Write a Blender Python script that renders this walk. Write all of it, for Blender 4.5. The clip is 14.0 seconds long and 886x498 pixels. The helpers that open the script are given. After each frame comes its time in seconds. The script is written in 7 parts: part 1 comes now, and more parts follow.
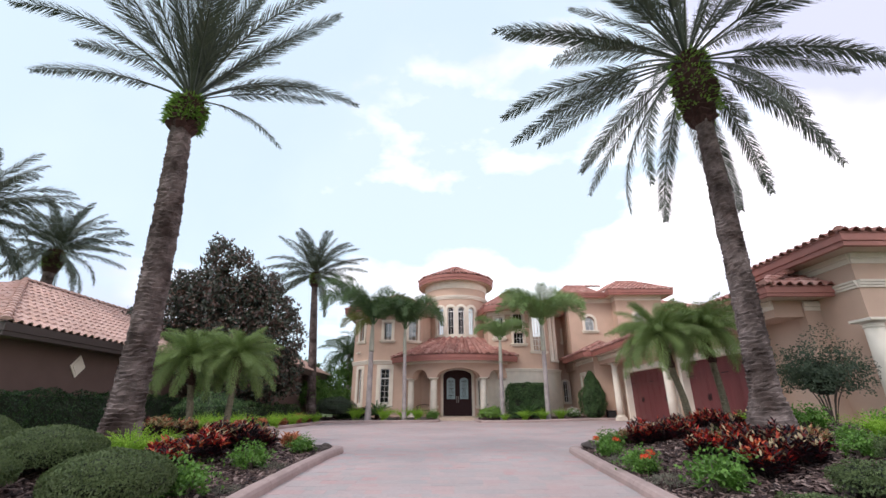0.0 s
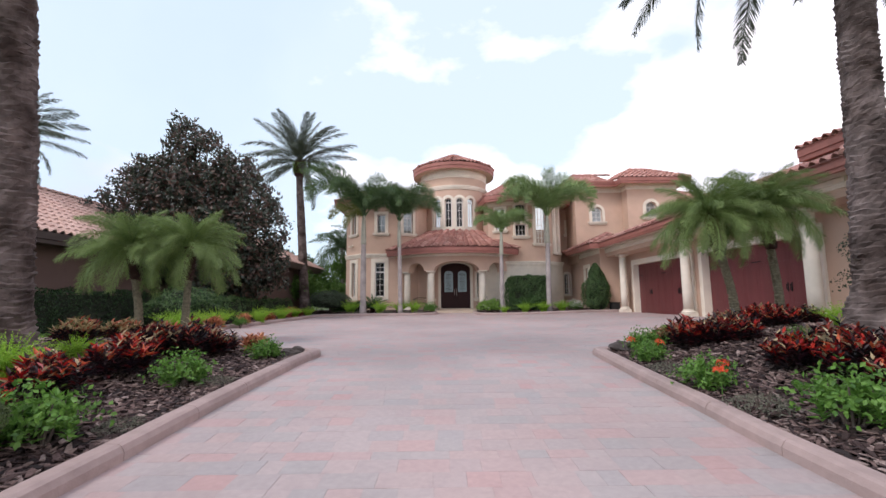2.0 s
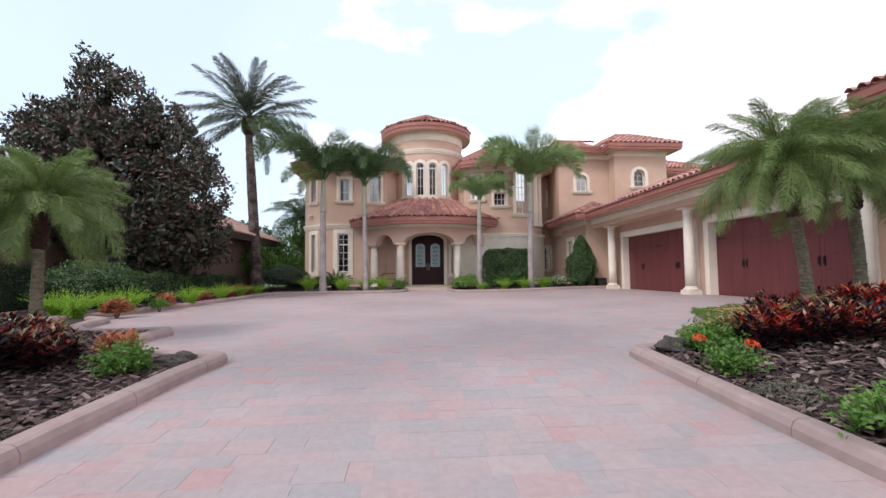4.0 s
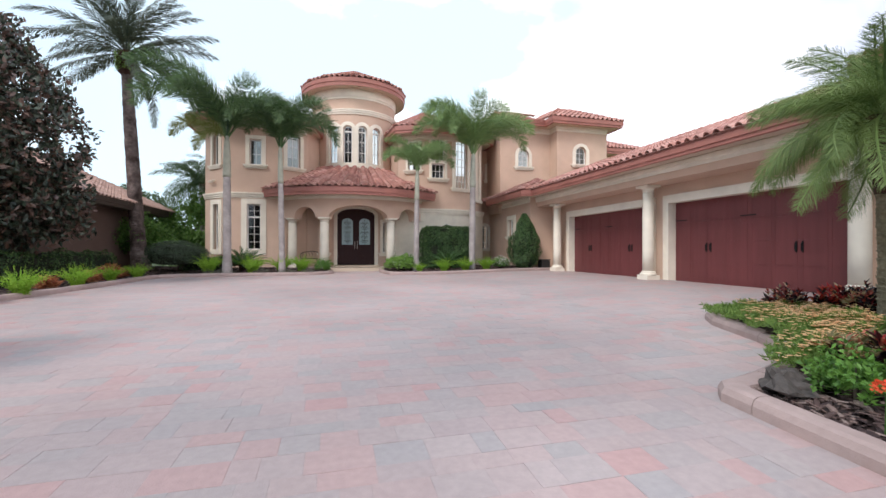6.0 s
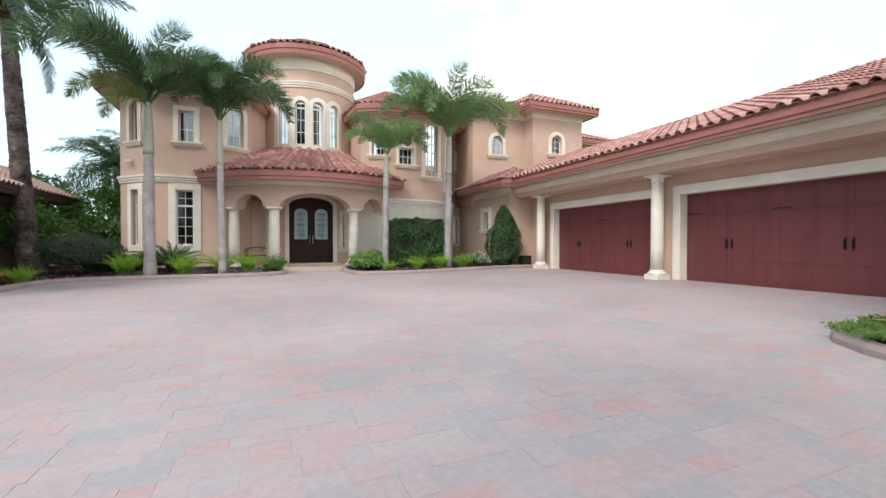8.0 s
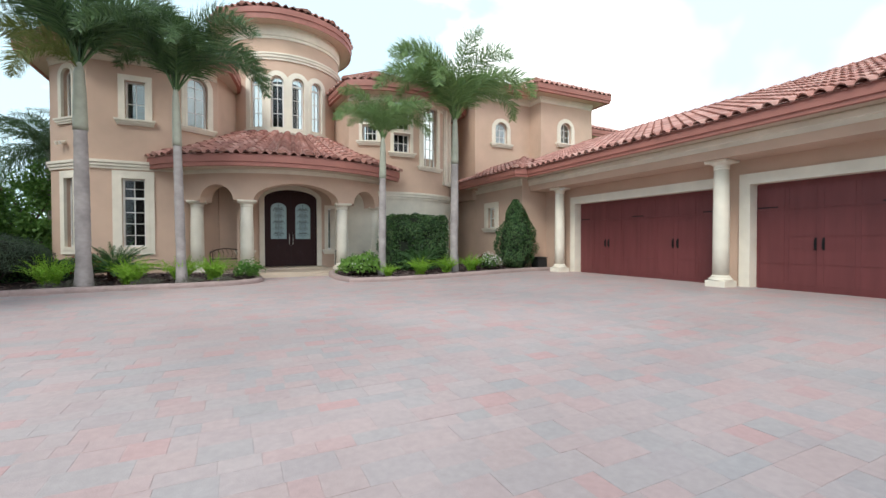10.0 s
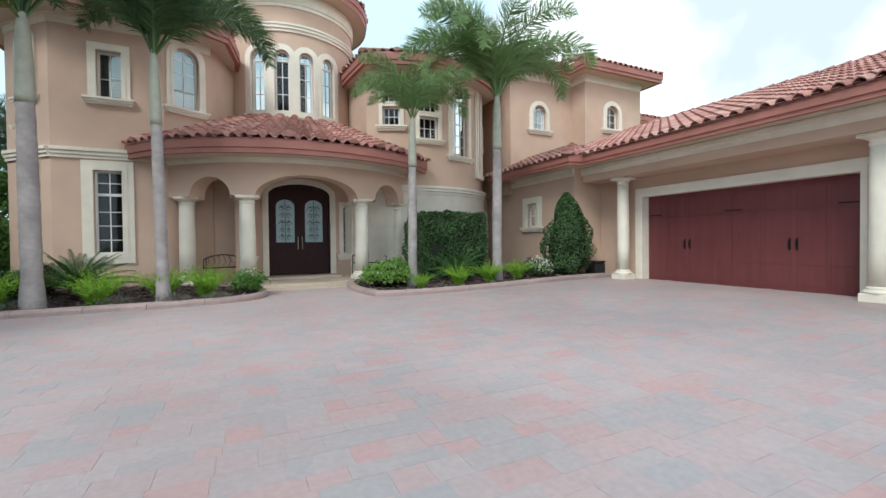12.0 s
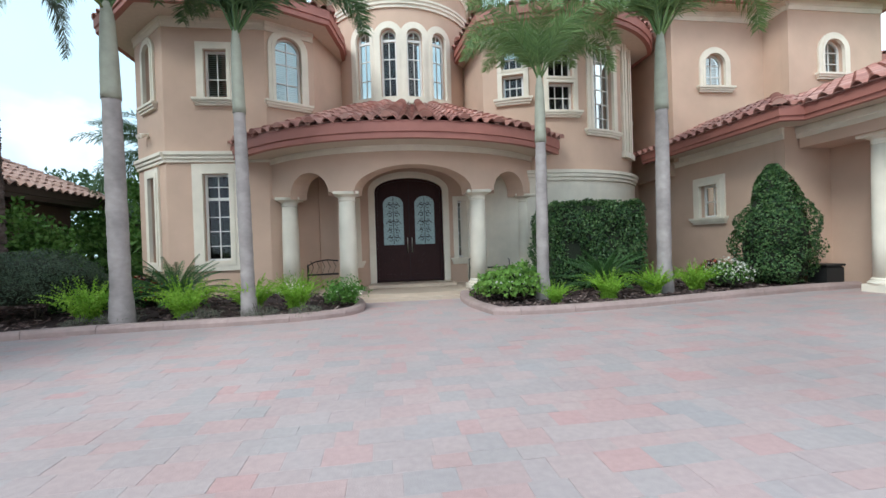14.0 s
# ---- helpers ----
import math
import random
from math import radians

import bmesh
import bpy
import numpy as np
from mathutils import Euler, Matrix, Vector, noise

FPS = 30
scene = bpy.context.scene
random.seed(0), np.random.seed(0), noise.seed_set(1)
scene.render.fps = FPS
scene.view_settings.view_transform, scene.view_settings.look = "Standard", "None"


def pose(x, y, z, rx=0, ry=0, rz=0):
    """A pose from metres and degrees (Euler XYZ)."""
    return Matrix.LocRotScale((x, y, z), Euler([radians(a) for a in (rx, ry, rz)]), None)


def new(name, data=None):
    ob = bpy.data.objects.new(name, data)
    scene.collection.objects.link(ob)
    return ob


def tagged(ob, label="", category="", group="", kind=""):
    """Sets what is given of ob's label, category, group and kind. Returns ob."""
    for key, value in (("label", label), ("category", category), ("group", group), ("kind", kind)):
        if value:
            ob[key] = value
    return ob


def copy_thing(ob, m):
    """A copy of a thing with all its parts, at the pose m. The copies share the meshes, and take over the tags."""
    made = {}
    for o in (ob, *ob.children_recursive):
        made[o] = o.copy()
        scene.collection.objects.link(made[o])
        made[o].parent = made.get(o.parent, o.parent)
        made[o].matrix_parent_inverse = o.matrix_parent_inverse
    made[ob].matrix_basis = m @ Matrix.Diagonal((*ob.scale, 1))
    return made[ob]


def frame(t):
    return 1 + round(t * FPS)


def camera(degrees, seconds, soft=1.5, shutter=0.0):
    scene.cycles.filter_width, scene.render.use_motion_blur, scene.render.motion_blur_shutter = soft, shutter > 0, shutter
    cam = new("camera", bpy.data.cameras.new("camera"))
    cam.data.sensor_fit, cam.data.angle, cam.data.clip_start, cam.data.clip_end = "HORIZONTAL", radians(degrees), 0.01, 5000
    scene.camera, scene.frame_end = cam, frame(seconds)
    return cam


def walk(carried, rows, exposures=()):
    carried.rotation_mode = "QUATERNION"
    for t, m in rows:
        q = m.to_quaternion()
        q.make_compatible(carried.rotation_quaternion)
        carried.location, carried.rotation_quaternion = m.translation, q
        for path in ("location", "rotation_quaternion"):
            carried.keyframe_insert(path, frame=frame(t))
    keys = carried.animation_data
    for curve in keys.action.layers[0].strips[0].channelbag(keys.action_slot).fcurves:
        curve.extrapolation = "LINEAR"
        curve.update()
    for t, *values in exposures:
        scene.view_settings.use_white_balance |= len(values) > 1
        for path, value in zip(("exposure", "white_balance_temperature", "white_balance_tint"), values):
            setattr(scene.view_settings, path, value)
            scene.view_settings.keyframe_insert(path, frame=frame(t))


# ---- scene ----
cam = camera(92.7, 14.0)
METRES, EYE, TILT, LEAN, TURN = 18.13, 0.675, 0.0, 0.0, -0.1
ROWS = [
    (0.0, 0.0, 0.0, 0.0, 0.05, 20.59, 0.14),
    (0.5, 0.0, 0.0303, -0.0002, 0.09, 16.01, 0.28),
    (1.0, -0.0006, 0.0623, 0.0016, -0.04, 11.86, 0.39),
    (1.5, 0.0007, 0.0936, 0.0037, -0.16, 8.52, 0.51),
    (2.0, 0.0008, 0.1299, 0.0052, -0.24, 6.75, 0.52),
    (2.5, 0.0025, 0.1666, 0.0058, -0.29, 5.9, 0.6),
    (5.0, 0.0005, 0.3394, 0.0104, -9.11, 1.57, 0.2),
    (5.5, -0.0074, 0.3731, 0.013, -11.88, 0.79, 0.02),
    (6.0, -0.0136, 0.4073, 0.0149, -14.68, 0.14, -0.08),
    (6.5, -0.0221, 0.4419, 0.0163, -17.19, -0.38, -0.2),
    (7.0, -0.0301, 0.4769, 0.0161, -19.27, -0.6, -0.16),
    (7.5, -0.0359, 0.5116, 0.0178, -20.89, -0.74, -0.1),
    (8.0, -0.0412, 0.547, 0.0199, -22.18, -0.76, -0.06),
    (8.5, -0.0441, 0.5831, 0.0221, -23.53, -0.82, -0.01),
    (11.0, -0.0458, 0.7751, 0.0251, -26.05, -1.04, 0.31),
    (11.5, -0.0435, 0.8134, 0.027, -26.06, -1.01, 0.49),
    (12.0, -0.0388, 0.8511, 0.0274, -25.23, -0.96, 0.67),
    (12.5, -0.0304, 0.8864, 0.0279, -23.01, -0.85, 0.98),
    (13.0, -0.0178, 0.919, 0.0281, -18.52, -0.76, 1.36),
    (13.5, -0.0054, 0.9521, 0.0277, -13.02, -0.63, 1.62),
    (14.0, 0.0113, 0.9847, 0.0269, -8.02, -0.51, 1.86),
]
walk(cam, [(t, pose(0, 0, EYE, TILT, LEAN, TURN) @ pose(METRES * x, METRES * y, METRES * z, 90 + pitch, roll, yaw)) for t, x, y, z, yaw, pitch, roll in ROWS],
     [(0.0, -0.12, 6500, 18), (2.5, -0.15, 6500, 20), (4.8, 0.0, 6450, 18), (6.0, 0.09, 6400, 14), (8.5, 0.19, 6350, 8), (11.0, 0.03, 6200, 4), (13.0, 0.01, 5950, 3), (14.0, 0.16, 5900, 3)])

# ---- daylight: thin bright cloud, high soft sun ----
EXPOSURE = 0.0
scene.view_settings.exposure = EXPOSURE
SUN_ELEV, SUN_AZ = 46.0, 230.0


def make_world():
    w = bpy.data.worlds.new("sky")
    scene.world = w
    w.use_nodes = True
    nt = w.node_tree
    nt.nodes.clear()
    N = nt.nodes.new
    out = N("ShaderNodeOutputWorld")
    bg = N("ShaderNodeBackground")
    sky = N("ShaderNodeTexSky")
    sky.sky_type = "NISHITA"
    sky.sun_disc = False
    sky.sun_elevation = radians(SUN_ELEV)
    sky.sun_rotation = radians(SUN_AZ)
    sky.air_density, sky.dust_density, sky.ozone_density = 1.0, 1.5, 1.0
    tc = N("ShaderNodeTexCoord")
    mp = N("ShaderNodeMapping")
    mp.inputs["Scale"].default_value = (1.0, 1.0, 1.9)
    mp.inputs["Location"].default_value = (0.55, 0.15, 0.1)
    n1 = N("ShaderNodeTexNoise")
    n1.inputs["Scale"].default_value = 1.7
    n1.inputs["Detail"].default_value = 9
    n1.inputs["Roughness"].default_value = 0.52
    sep = N("ShaderNodeSeparateXYZ")
    # more cloud to the east of the axis, thinner to the west
    bias = N("ShaderNodeMath"); bias.operation = "MULTIPLY_ADD"
    bias.inputs[1].default_value, bias.inputs[2].default_value = 0.34, 0.06
    add = N("ShaderNodeMath"); add.operation = "ADD"
    ramp = N("ShaderNodeValToRGB")
    ramp.color_ramp.elements[0].position, ramp.color_ramp.elements[1].position = 0.49, 0.60
    haze = N("ShaderNodeMix"); haze.data_type = "RGBA"
    haze.inputs["Factor"].default_value = 0.72
    haze.inputs[7].default_value = (7.0, 8.9, 9.7, 1)
    veil = N("ShaderNodeMath"); veil.operation = "MAXIMUM"; veil.inputs[1].default_value = 0.06
    n2 = N("ShaderNodeTexNoise")
    n2.inputs["Scale"].default_value = 1.5
    n2.inputs["Detail"].default_value = 5
    shade = N("ShaderNodeValToRGB")
    shade.color_ramp.elements[0].position, shade.color_ramp.elements[1].position = 0.46, 0.60
    shade.color_ramp.elements[0].color = (5.9, 6.4, 7.7, 1)
    shade.color_ramp.elements[1].color = (12.5, 12.4, 12.3, 1)
    mix = N("ShaderNodeMix"); mix.data_type = "RGBA"
    L = nt.links.new
    L(tc.outputs["Generated"], mp.inputs["Vector"])
    L(mp.outputs["Vector"], n1.inputs["Vector"])
    L(tc.outputs["Generated"], n2.inputs["Vector"])
    L(tc.outputs["Generated"], sep.inputs[0])
    L(sep.outputs["X"], bias.inputs[0])
    L(n1.outputs["Fac"], add.inputs[0])
    L(bias.outputs[0], add.inputs[1])
    L(add.outputs[0], ramp.inputs["Fac"])
    L(ramp.outputs["Color"], veil.inputs[0])
    L(n2.outputs["Fac"], shade.inputs["Fac"])
    L(veil.outputs[0], mix.inputs["Factor"])
    L(sky.outputs[0], haze.inputs[6])
    L(haze.outputs[2], mix.inputs[6])
    L(shade.outputs["Color"], mix.inputs[7])
    L(mix.outputs[2], bg.inputs["Color"])
    bg.inputs["Strength"].default_value = 0.145
    L(bg.outputs[0], out.inputs["Surface"])


make_world()
sun_data = bpy.data.lights.new("sun", "SUN")
sun_data.energy, sun_data.angle, sun_data.color = 2.2, radians(20), (1.0, 0.96, 0.9)
sun = new("sun", sun_data)
sun.rotation_euler = Euler((radians(90 - SUN_ELEV), 0, radians(180 - SUN_AZ)))

# ---- materials ----
def mat(name, color, rough=0.7, metal=0.0, vary=0.0, scale=3.0, bump=0.0, bscale=60.0, color2=None, island=None, obrand=0.0,
        stain=0.0, stain_scale=0.6, subsurf=0.0, spec=0.5, stretch=(1, 1, 1), blend_islands=True):
    """Principled material: base colour broken by noise at two scales, by island and by object, with fine relief."""
    m = bpy.data.materials.new(name)
    m.use_nodes = True
    nt = m.node_tree
    N, L = nt.nodes.new, nt.links.new
    b = nt.nodes["Principled BSDF"]
    b.inputs["Roughness"].default_value = rough
    b.inputs["Metallic"].default_value = metal
    b.inputs["Specular IOR Level"].default_value = spec
    tc = N("ShaderNodeTexCoord")
    mp = N("ShaderNodeMapping")
    mp.inputs["Scale"].default_value = stretch
    geo = N("ShaderNodeNewGeometry")
    L(geo.outputs["Position"] if not obrand else tc.outputs["Object"], mp.inputs["Vector"])
    vec = mp.outputs["Vector"]
    col = None

    def noise_fac(sc, det, lo, hi):
        n = N("ShaderNodeTexNoise")
        n.inputs["Scale"].default_value, n.inputs["Detail"].default_value = sc, det
        L(vec, n.inputs["Vector"])
        r = N("ShaderNodeMapRange")
        r.inputs["From Min"].default_value, r.inputs["From Max"].default_value = lo, hi
        L(n.outputs["Fac"], r.inputs["Value"])
        return r.outputs[0]

    def blend(fac, a, c):
        x = N("ShaderNodeMix"); x.data_type = "RGBA"
        L(fac, x.inputs["Factor"])
        for s, v in ((6, a), (7, c)):
            if isinstance(v, tuple):
                x.inputs[s].default_value = (*v[:3], 1)
            else:
                L(v, x.inputs[s])
        return x.outputs[2]

    if island:
        r = N("ShaderNodeValToRGB")
        r.color_ramp.interpolation = "LINEAR" if blend_islands else "CONSTANT"
        while len(r.color_ramp.elements) < len(island):
            r.color_ramp.elements.new(0.5)
        for i, c in enumerate(island):
            r.color_ramp.elements[i].position = i / (len(island) - 1)
            r.color_ramp.elements[i].color = (*c, 1)
        oi = N("ShaderNodeObjectInfo")
        a = N("ShaderNodeMath"); a.operation = "ADD"
        f = N("ShaderNodeMath"); f.operation = "FRACT"
        L(geo.outputs["Random Per Island"], a.inputs[0])
        L(oi.outputs["Random"], a.inputs[1])
        L(a.outputs[0], f.inputs[0])
        L(f.outputs[0], r.inputs["Fac"])
        col = r.outputs["Color"]
    else:
        col = tuple(color)
        if obrand:
            oi = N("ShaderNodeObjectInfo")
            col = blend(oi.outputs["Random"], tuple(c * (1 - obrand) for c in color), tuple(min(1, c * (1 + obrand)) for c in color))
    if color2:
        col = blend(noise_fac(scale, 4, 0.35, 0.65), col, tuple(color2))
    if vary:
        hsv = N("ShaderNodeHueSaturation")
        mr = N("ShaderNodeMapRange")
        mr.inputs["To Min"].default_value, mr.inputs["To Max"].default_value = 1 - vary, 1 + vary
        L(noise_fac(scale * 3.3, 5, 0.3, 0.7), mr.inputs["Value"])
        L(mr.outputs[0], hsv.inputs["Value"])
        if isinstance(col, tuple):
            hsv.inputs["Color"].default_value = (*col, 1)
        else:
            L(col, hsv.inputs["Color"])
        col = hsv.outputs["Color"]
    if stain:
        hsv = N("ShaderNodeHueSaturation")
        mr = N("ShaderNodeMapRange")
        mr.inputs["To Min"].default_value, mr.inputs["To Max"].default_value = 1 - stain, 1 + stain * 0.4
        L(noise_fac(stain_scale, 7, 0.35, 0.62), mr.inputs["Value"])
        L(mr.outputs[0], hsv.inputs["Value"])
        if isinstance(col, tuple):
            hsv.inputs["Color"].default_value = (*col, 1)
        else:
            L(col, hsv.inputs["Color"])
        col = hsv.outputs["Color"]
    if isinstance(col, tuple):
        b.inputs["Base Color"].default_value = (*col[:3], 1)
    else:
        L(col, b.inputs["Base Color"])
    if bump:
        bp = N("ShaderNodeBump")
        bp.inputs["Strength"].default_value = min(1, bump)
        bp.inputs["Distance"].default_value = 0.01
        n = N("ShaderNodeTexNoise")
        n.inputs["Scale"].default_value, n.inputs["Detail"].default_value = bscale, 4
        L(vec, n.inputs["Vector"])
        L(n.outputs["Fac"], bp.inputs["Height"])
        L(bp.outputs[0], b.inputs["Normal"])
    if subsurf:
        tr = N("ShaderNodeBsdfTranslucent")
        if isinstance(col, tuple):
            tr.inputs["Color"].default_value = (*col[:3], 1)
        else:
            L(col, tr.inputs["Color"])
        mx = N("ShaderNodeMixShader")
        mx.inputs[0].default_value = subsurf
        L(b.outputs[0], mx.inputs[1])
        L(tr.outputs[0], mx.inputs[2])
        L(mx.outputs[0], nt.nodes["Material Output"].inputs["Surface"])
    return m


def glass_mat(name, tint, rough=0.02, clear=0.6):
    """Window glass: mirror gloss by Fresnel over a clear, tinted pane."""
    m = bpy.data.materials.new(name)
    m.use_nodes = True
    nt = m.node_tree
    nt.nodes.remove(nt.nodes["Principled BSDF"])
    N, L = nt.nodes.new, nt.links.new
    fr = N("ShaderNodeFresnel"); fr.inputs["IOR"].default_value = 1.65
    g = N("ShaderNodeBsdfGlossy"); g.inputs["Roughness"].default_value = rough
    t = N("ShaderNodeBsdfTransparent"); t.inputs["Color"].default_value = (*tint, 1)
    mx = N("ShaderNodeMixShader")
    L(fr.outputs[0], mx.inputs[0]); L(t.outputs[0], mx.inputs[1]); L(g.outputs[0], mx.inputs[2])
    L(mx.outputs[0], nt.nodes["Material Output"].inputs["Surface"])
    return m


STUCCO = mat("stucco_tan", (0.60, 0.425, 0.325), 0.9, vary=0.05, scale=0.5, bump=0.5, bscale=70, stain=0.07, stain_scale=0.35)
CREAM = mat("cast_stone_cream", (0.80, 0.73, 0.62), 0.85, vary=0.05, scale=1.0, bump=0.35, bscale=50, stain=0.08, stain_scale=0.8)
FASCIA = mat("painted_fascia_rust", (0.37, 0.145, 0.115), 0.6, vary=0.08, scale=0.8, stain=0.12)
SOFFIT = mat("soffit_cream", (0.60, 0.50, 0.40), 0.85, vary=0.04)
TILE = mat("clay_tile", (0.5, 0.25, 0.18), 0.8, island=[(0.37, 0.165, 0.13), (0.47, 0.23, 0.19), (0.54, 0.31, 0.26), (0.43, 0.20, 0.16), (0.33, 0.15, 0.125)],
           vary=0.10, scale=3, bump=0.4, bscale=35, stain=0.18, stain_scale=1.5)
NTILE = mat("concrete_tile_salmon", (0.5, 0.3, 0.25), 0.85, island=[(0.46, 0.29, 0.24), (0.54, 0.37, 0.32), (0.50, 0.33, 0.27)], vary=0.08, scale=3, stain=0.15)
GARAGE = mat("garage_door_brown_red", (0.155, 0.043, 0.044), 0.5, vary=0.10, scale=2.0, bump=0.25, bscale=25, stretch=(1, 1, 0.12), stain=0.10, spec=0.35)
DOORWOOD = mat("door_dark_wood", (0.034, 0.012, 0.012), 0.6, vary=0.25, scale=4, stretch=(6, 6, 0.7), spec=0.25)
IRON = mat("black_iron", (0.02, 0.02, 0.022), 0.5, metal=0.6)
STEEL = mat("brushed_steel", (0.6, 0.58, 0.55), 0.3, metal=1.0)
WHITE = mat("white_frame", (0.78, 0.77, 0.74), 0.5, vary=0.02)
BLIND = mat("blind_white", (0.62, 0.6, 0.55), 0.6)
GLASS = glass_mat("window_glass", (0.55, 0.6, 0.6))
DOORGLASS = mat("frosted_door_glass", (0.30, 0.42, 0.43), 0.12, vary=0.25, scale=9, bump=0.6, bscale=30, spec=0.8)
# near-black colour that stands for the darkness of unlit rooms
DARK = mat("unlit_room_dark", (0.03, 0.03, 0.035), 0.9)
PAVER = mat("clay_paver", (0.5, 0.4, 0.4), 0.62, island=[(0.47, 0.30, 0.285), (0.43, 0.335, 0.325), (0.375, 0.335, 0.33), (0.435, 0.355, 0.345), (0.46, 0.32, 0.305), (0.37, 0.335, 0.335), (0.445, 0.335, 0.32), (0.41, 0.345, 0.34)],
            vary=0.06, scale=6, bump=0.35, bscale=90, stain=0.13, stain_scale=0.3, spec=0.5)
SAND = mat("joint_sand", (0.40, 0.33, 0.315), 0.95, vary=0.2, scale=20)
CURB = mat("curb_concrete_mauve", (0.37, 0.275, 0.255), 0.8, vary=0.08, scale=3, bump=0.4, bscale=60, stain=0.14, stain_scale=1.3)
MULCH = mat("bark_chip", (0.1, 0.06, 0.05), 0.9, island=[(0.04, 0.022, 0.02), (0.14, 0.09, 0.08), (0.02, 0.012, 0.012), (0.27, 0.20, 0.18), (0.07, 0.042, 0.038), (0.035, 0.02, 0.02), (0.18, 0.125, 0.11), (0.09, 0.055, 0.05), (0.03, 0.016, 0.015)], vary=0.3, scale=20, blend_islands=False)
SOIL = mat("mulch_soil", (0.035, 0.02, 0.018), 0.95, vary=0.35, scale=12, bump=1.0, bscale=40)
LAWN = mat("lawn_soil", (0.09, 0.17, 0.035), 0.95, vary=0.3, scale=5)
GRASS = mat("grass_blade", (0.10, 0.20, 0.03), 0.7, island=[(0.09, 0.19, 0.03), (0.15, 0.27, 0.05), (0.12, 0.21, 0.04)], subsurf=0.3)
FIELD = mat("far_ground", (0.12, 0.16, 0.06), 0.95, vary=0.2, scale=0.3)
GRANITE = mat("edging_rock", (0.075, 0.062, 0.056), 0.85, vary=0.3, scale=6, bump=0.8, bscale=14)
FLOORTILE = mat("porch_stone_floor", (0.52, 0.42, 0.33), 0.5, vary=0.06, scale=2)
NWALL = mat("neighbour_stucco_brown", (0.125, 0.08, 0.066), 0.9, vary=0.06, scale=0.6, bump=0.4, bscale=60)
NTRIM = mat("neighbour_fascia_dark", (0.05, 0.035, 0.03), 0.6)
BLACKPLASTIC = mat("black_plastic", (0.02, 0.02, 0.02), 0.5)


def leaf_mat(name, cols, rough=0.55, sub=0.25, vary=0.15, spec=0.4):
    return mat(name, cols[0], rough, island=cols, vary=vary, scale=8, subsurf=sub, spec=spec, blend_islands=len(cols) < 5)


L_DATE = leaf_mat("date_frond", [(0.05, 0.065, 0.045), (0.08, 0.10, 0.06), (0.035, 0.05, 0.038)], 0.42)
L_FOX = leaf_mat("foxtail_frond", [(0.06, 0.12, 0.045), (0.13, 0.21, 0.08), (0.035, 0.07, 0.035)], 0.5)
L_FOX2 = leaf_mat("foxtail_frond_light", [(0.17, 0.27, 0.10), (0.25, 0.36, 0.13), (0.10, 0.18, 0.07)], 0.5)
L_YELLOW = leaf_mat("old_frond", [(0.17, 0.19, 0.045), (0.13, 0.17, 0.05), (0.20, 0.19, 0.06)], 0.5)
L_ROB = leaf_mat("robellini_frond", [(0.17, 0.25, 0.075), (0.24, 0.33, 0.11), (0.11, 0.18, 0.06)], 0.5, 0.35)
L_FERN = leaf_mat("foxtail_fern", [(0.30, 0.50, 0.05), (0.20, 0.40, 0.035), (0.40, 0.60, 0.08)], 0.6, 0.4)
L_CARPET = leaf_mat("carpet_leaf", [(0.14, 0.25, 0.05), (0.22, 0.33, 0.08), (0.09, 0.17, 0.04)], 0.55, 0.35)
L_BOX = leaf_mat("fine_green_leaf", [(0.065, 0.105, 0.035), (0.12, 0.165, 0.06), (0.04, 0.07, 0.025)], 0.6)
L_HEDGE = leaf_mat("hedge_leaf", [(0.04, 0.095, 0.03), (0.095, 0.18, 0.055), (0.022, 0.055, 0.02), (0.13, 0.21, 0.075), (0.05, 0.11, 0.035), (0.03, 0.07, 0.025)], 0.45)
L_DARKHEDGE = leaf_mat("dark_hedge_leaf", [(0.010, 0.028, 0.012), (0.035, 0.085, 0.022), (0.008, 0.02, 0.010)], 0.5)
L_SHRUB = leaf_mat("grey_green_leaf", [(0.055, 0.085, 0.05), (0.085, 0.12, 0.07), (0.035, 0.06, 0.04)], 0.6)
L_GREEN = leaf_mat("bright_shrub_leaf", [(0.09, 0.22, 0.035), (0.16, 0.32, 0.06), (0.05, 0.13, 0.025)], 0.5, 0.35)
L_CROTON = leaf_mat("croton_new_leaf", [(0.48, 0.035, 0.02), (0.05, 0.008, 0.012), (0.60, 0.13, 0.05), (0.025, 0.007, 0.011), (0.36, 0.018, 0.016), (0.50, 0.40, 0.24), (0.04, 0.02, 0.014), (0.30, 0.012, 0.016), (0.03, 0.007, 0.012)], 0.4, 0.3)
# old purple lower leaves, darkened further to paint the shade low in the plant
L_CROTONLOW = leaf_mat("croton_old_shaded_leaf", [(0.012, 0.007, 0.011), (0.03, 0.008, 0.013), (0.010, 0.011, 0.010), (0.10, 0.012, 0.015), (0.014, 0.007, 0.012), (0.02, 0.03, 0.014)], 0.38, 0.15)
L_CROTON2 = leaf_mat("croton_leaf_dark", [(0.014, 0.008, 0.013), (0.16, 0.014, 0.015), (0.010, 0.010, 0.012), (0.36, 0.06, 0.03), (0.012, 0.007, 0.012), (0.42, 0.34, 0.20), (0.02, 0.03, 0.015)], 0.4, 0.25)
L_CROTON3 = leaf_mat("croton_leaf_yellow", [(0.36, 0.27, 0.13), (0.42, 0.14, 0.08), (0.16, 0.15, 0.06), (0.46, 0.36, 0.20), (0.25, 0.05, 0.04)], 0.45, 0.3)
L_PEACH = leaf_mat("peach_croton_leaf", [(0.55, 0.20, 0.10), (0.62, 0.30, 0.16), (0.40, 0.12, 0.07), (0.2, 0.1, 0.05)], 0.5, 0.3)
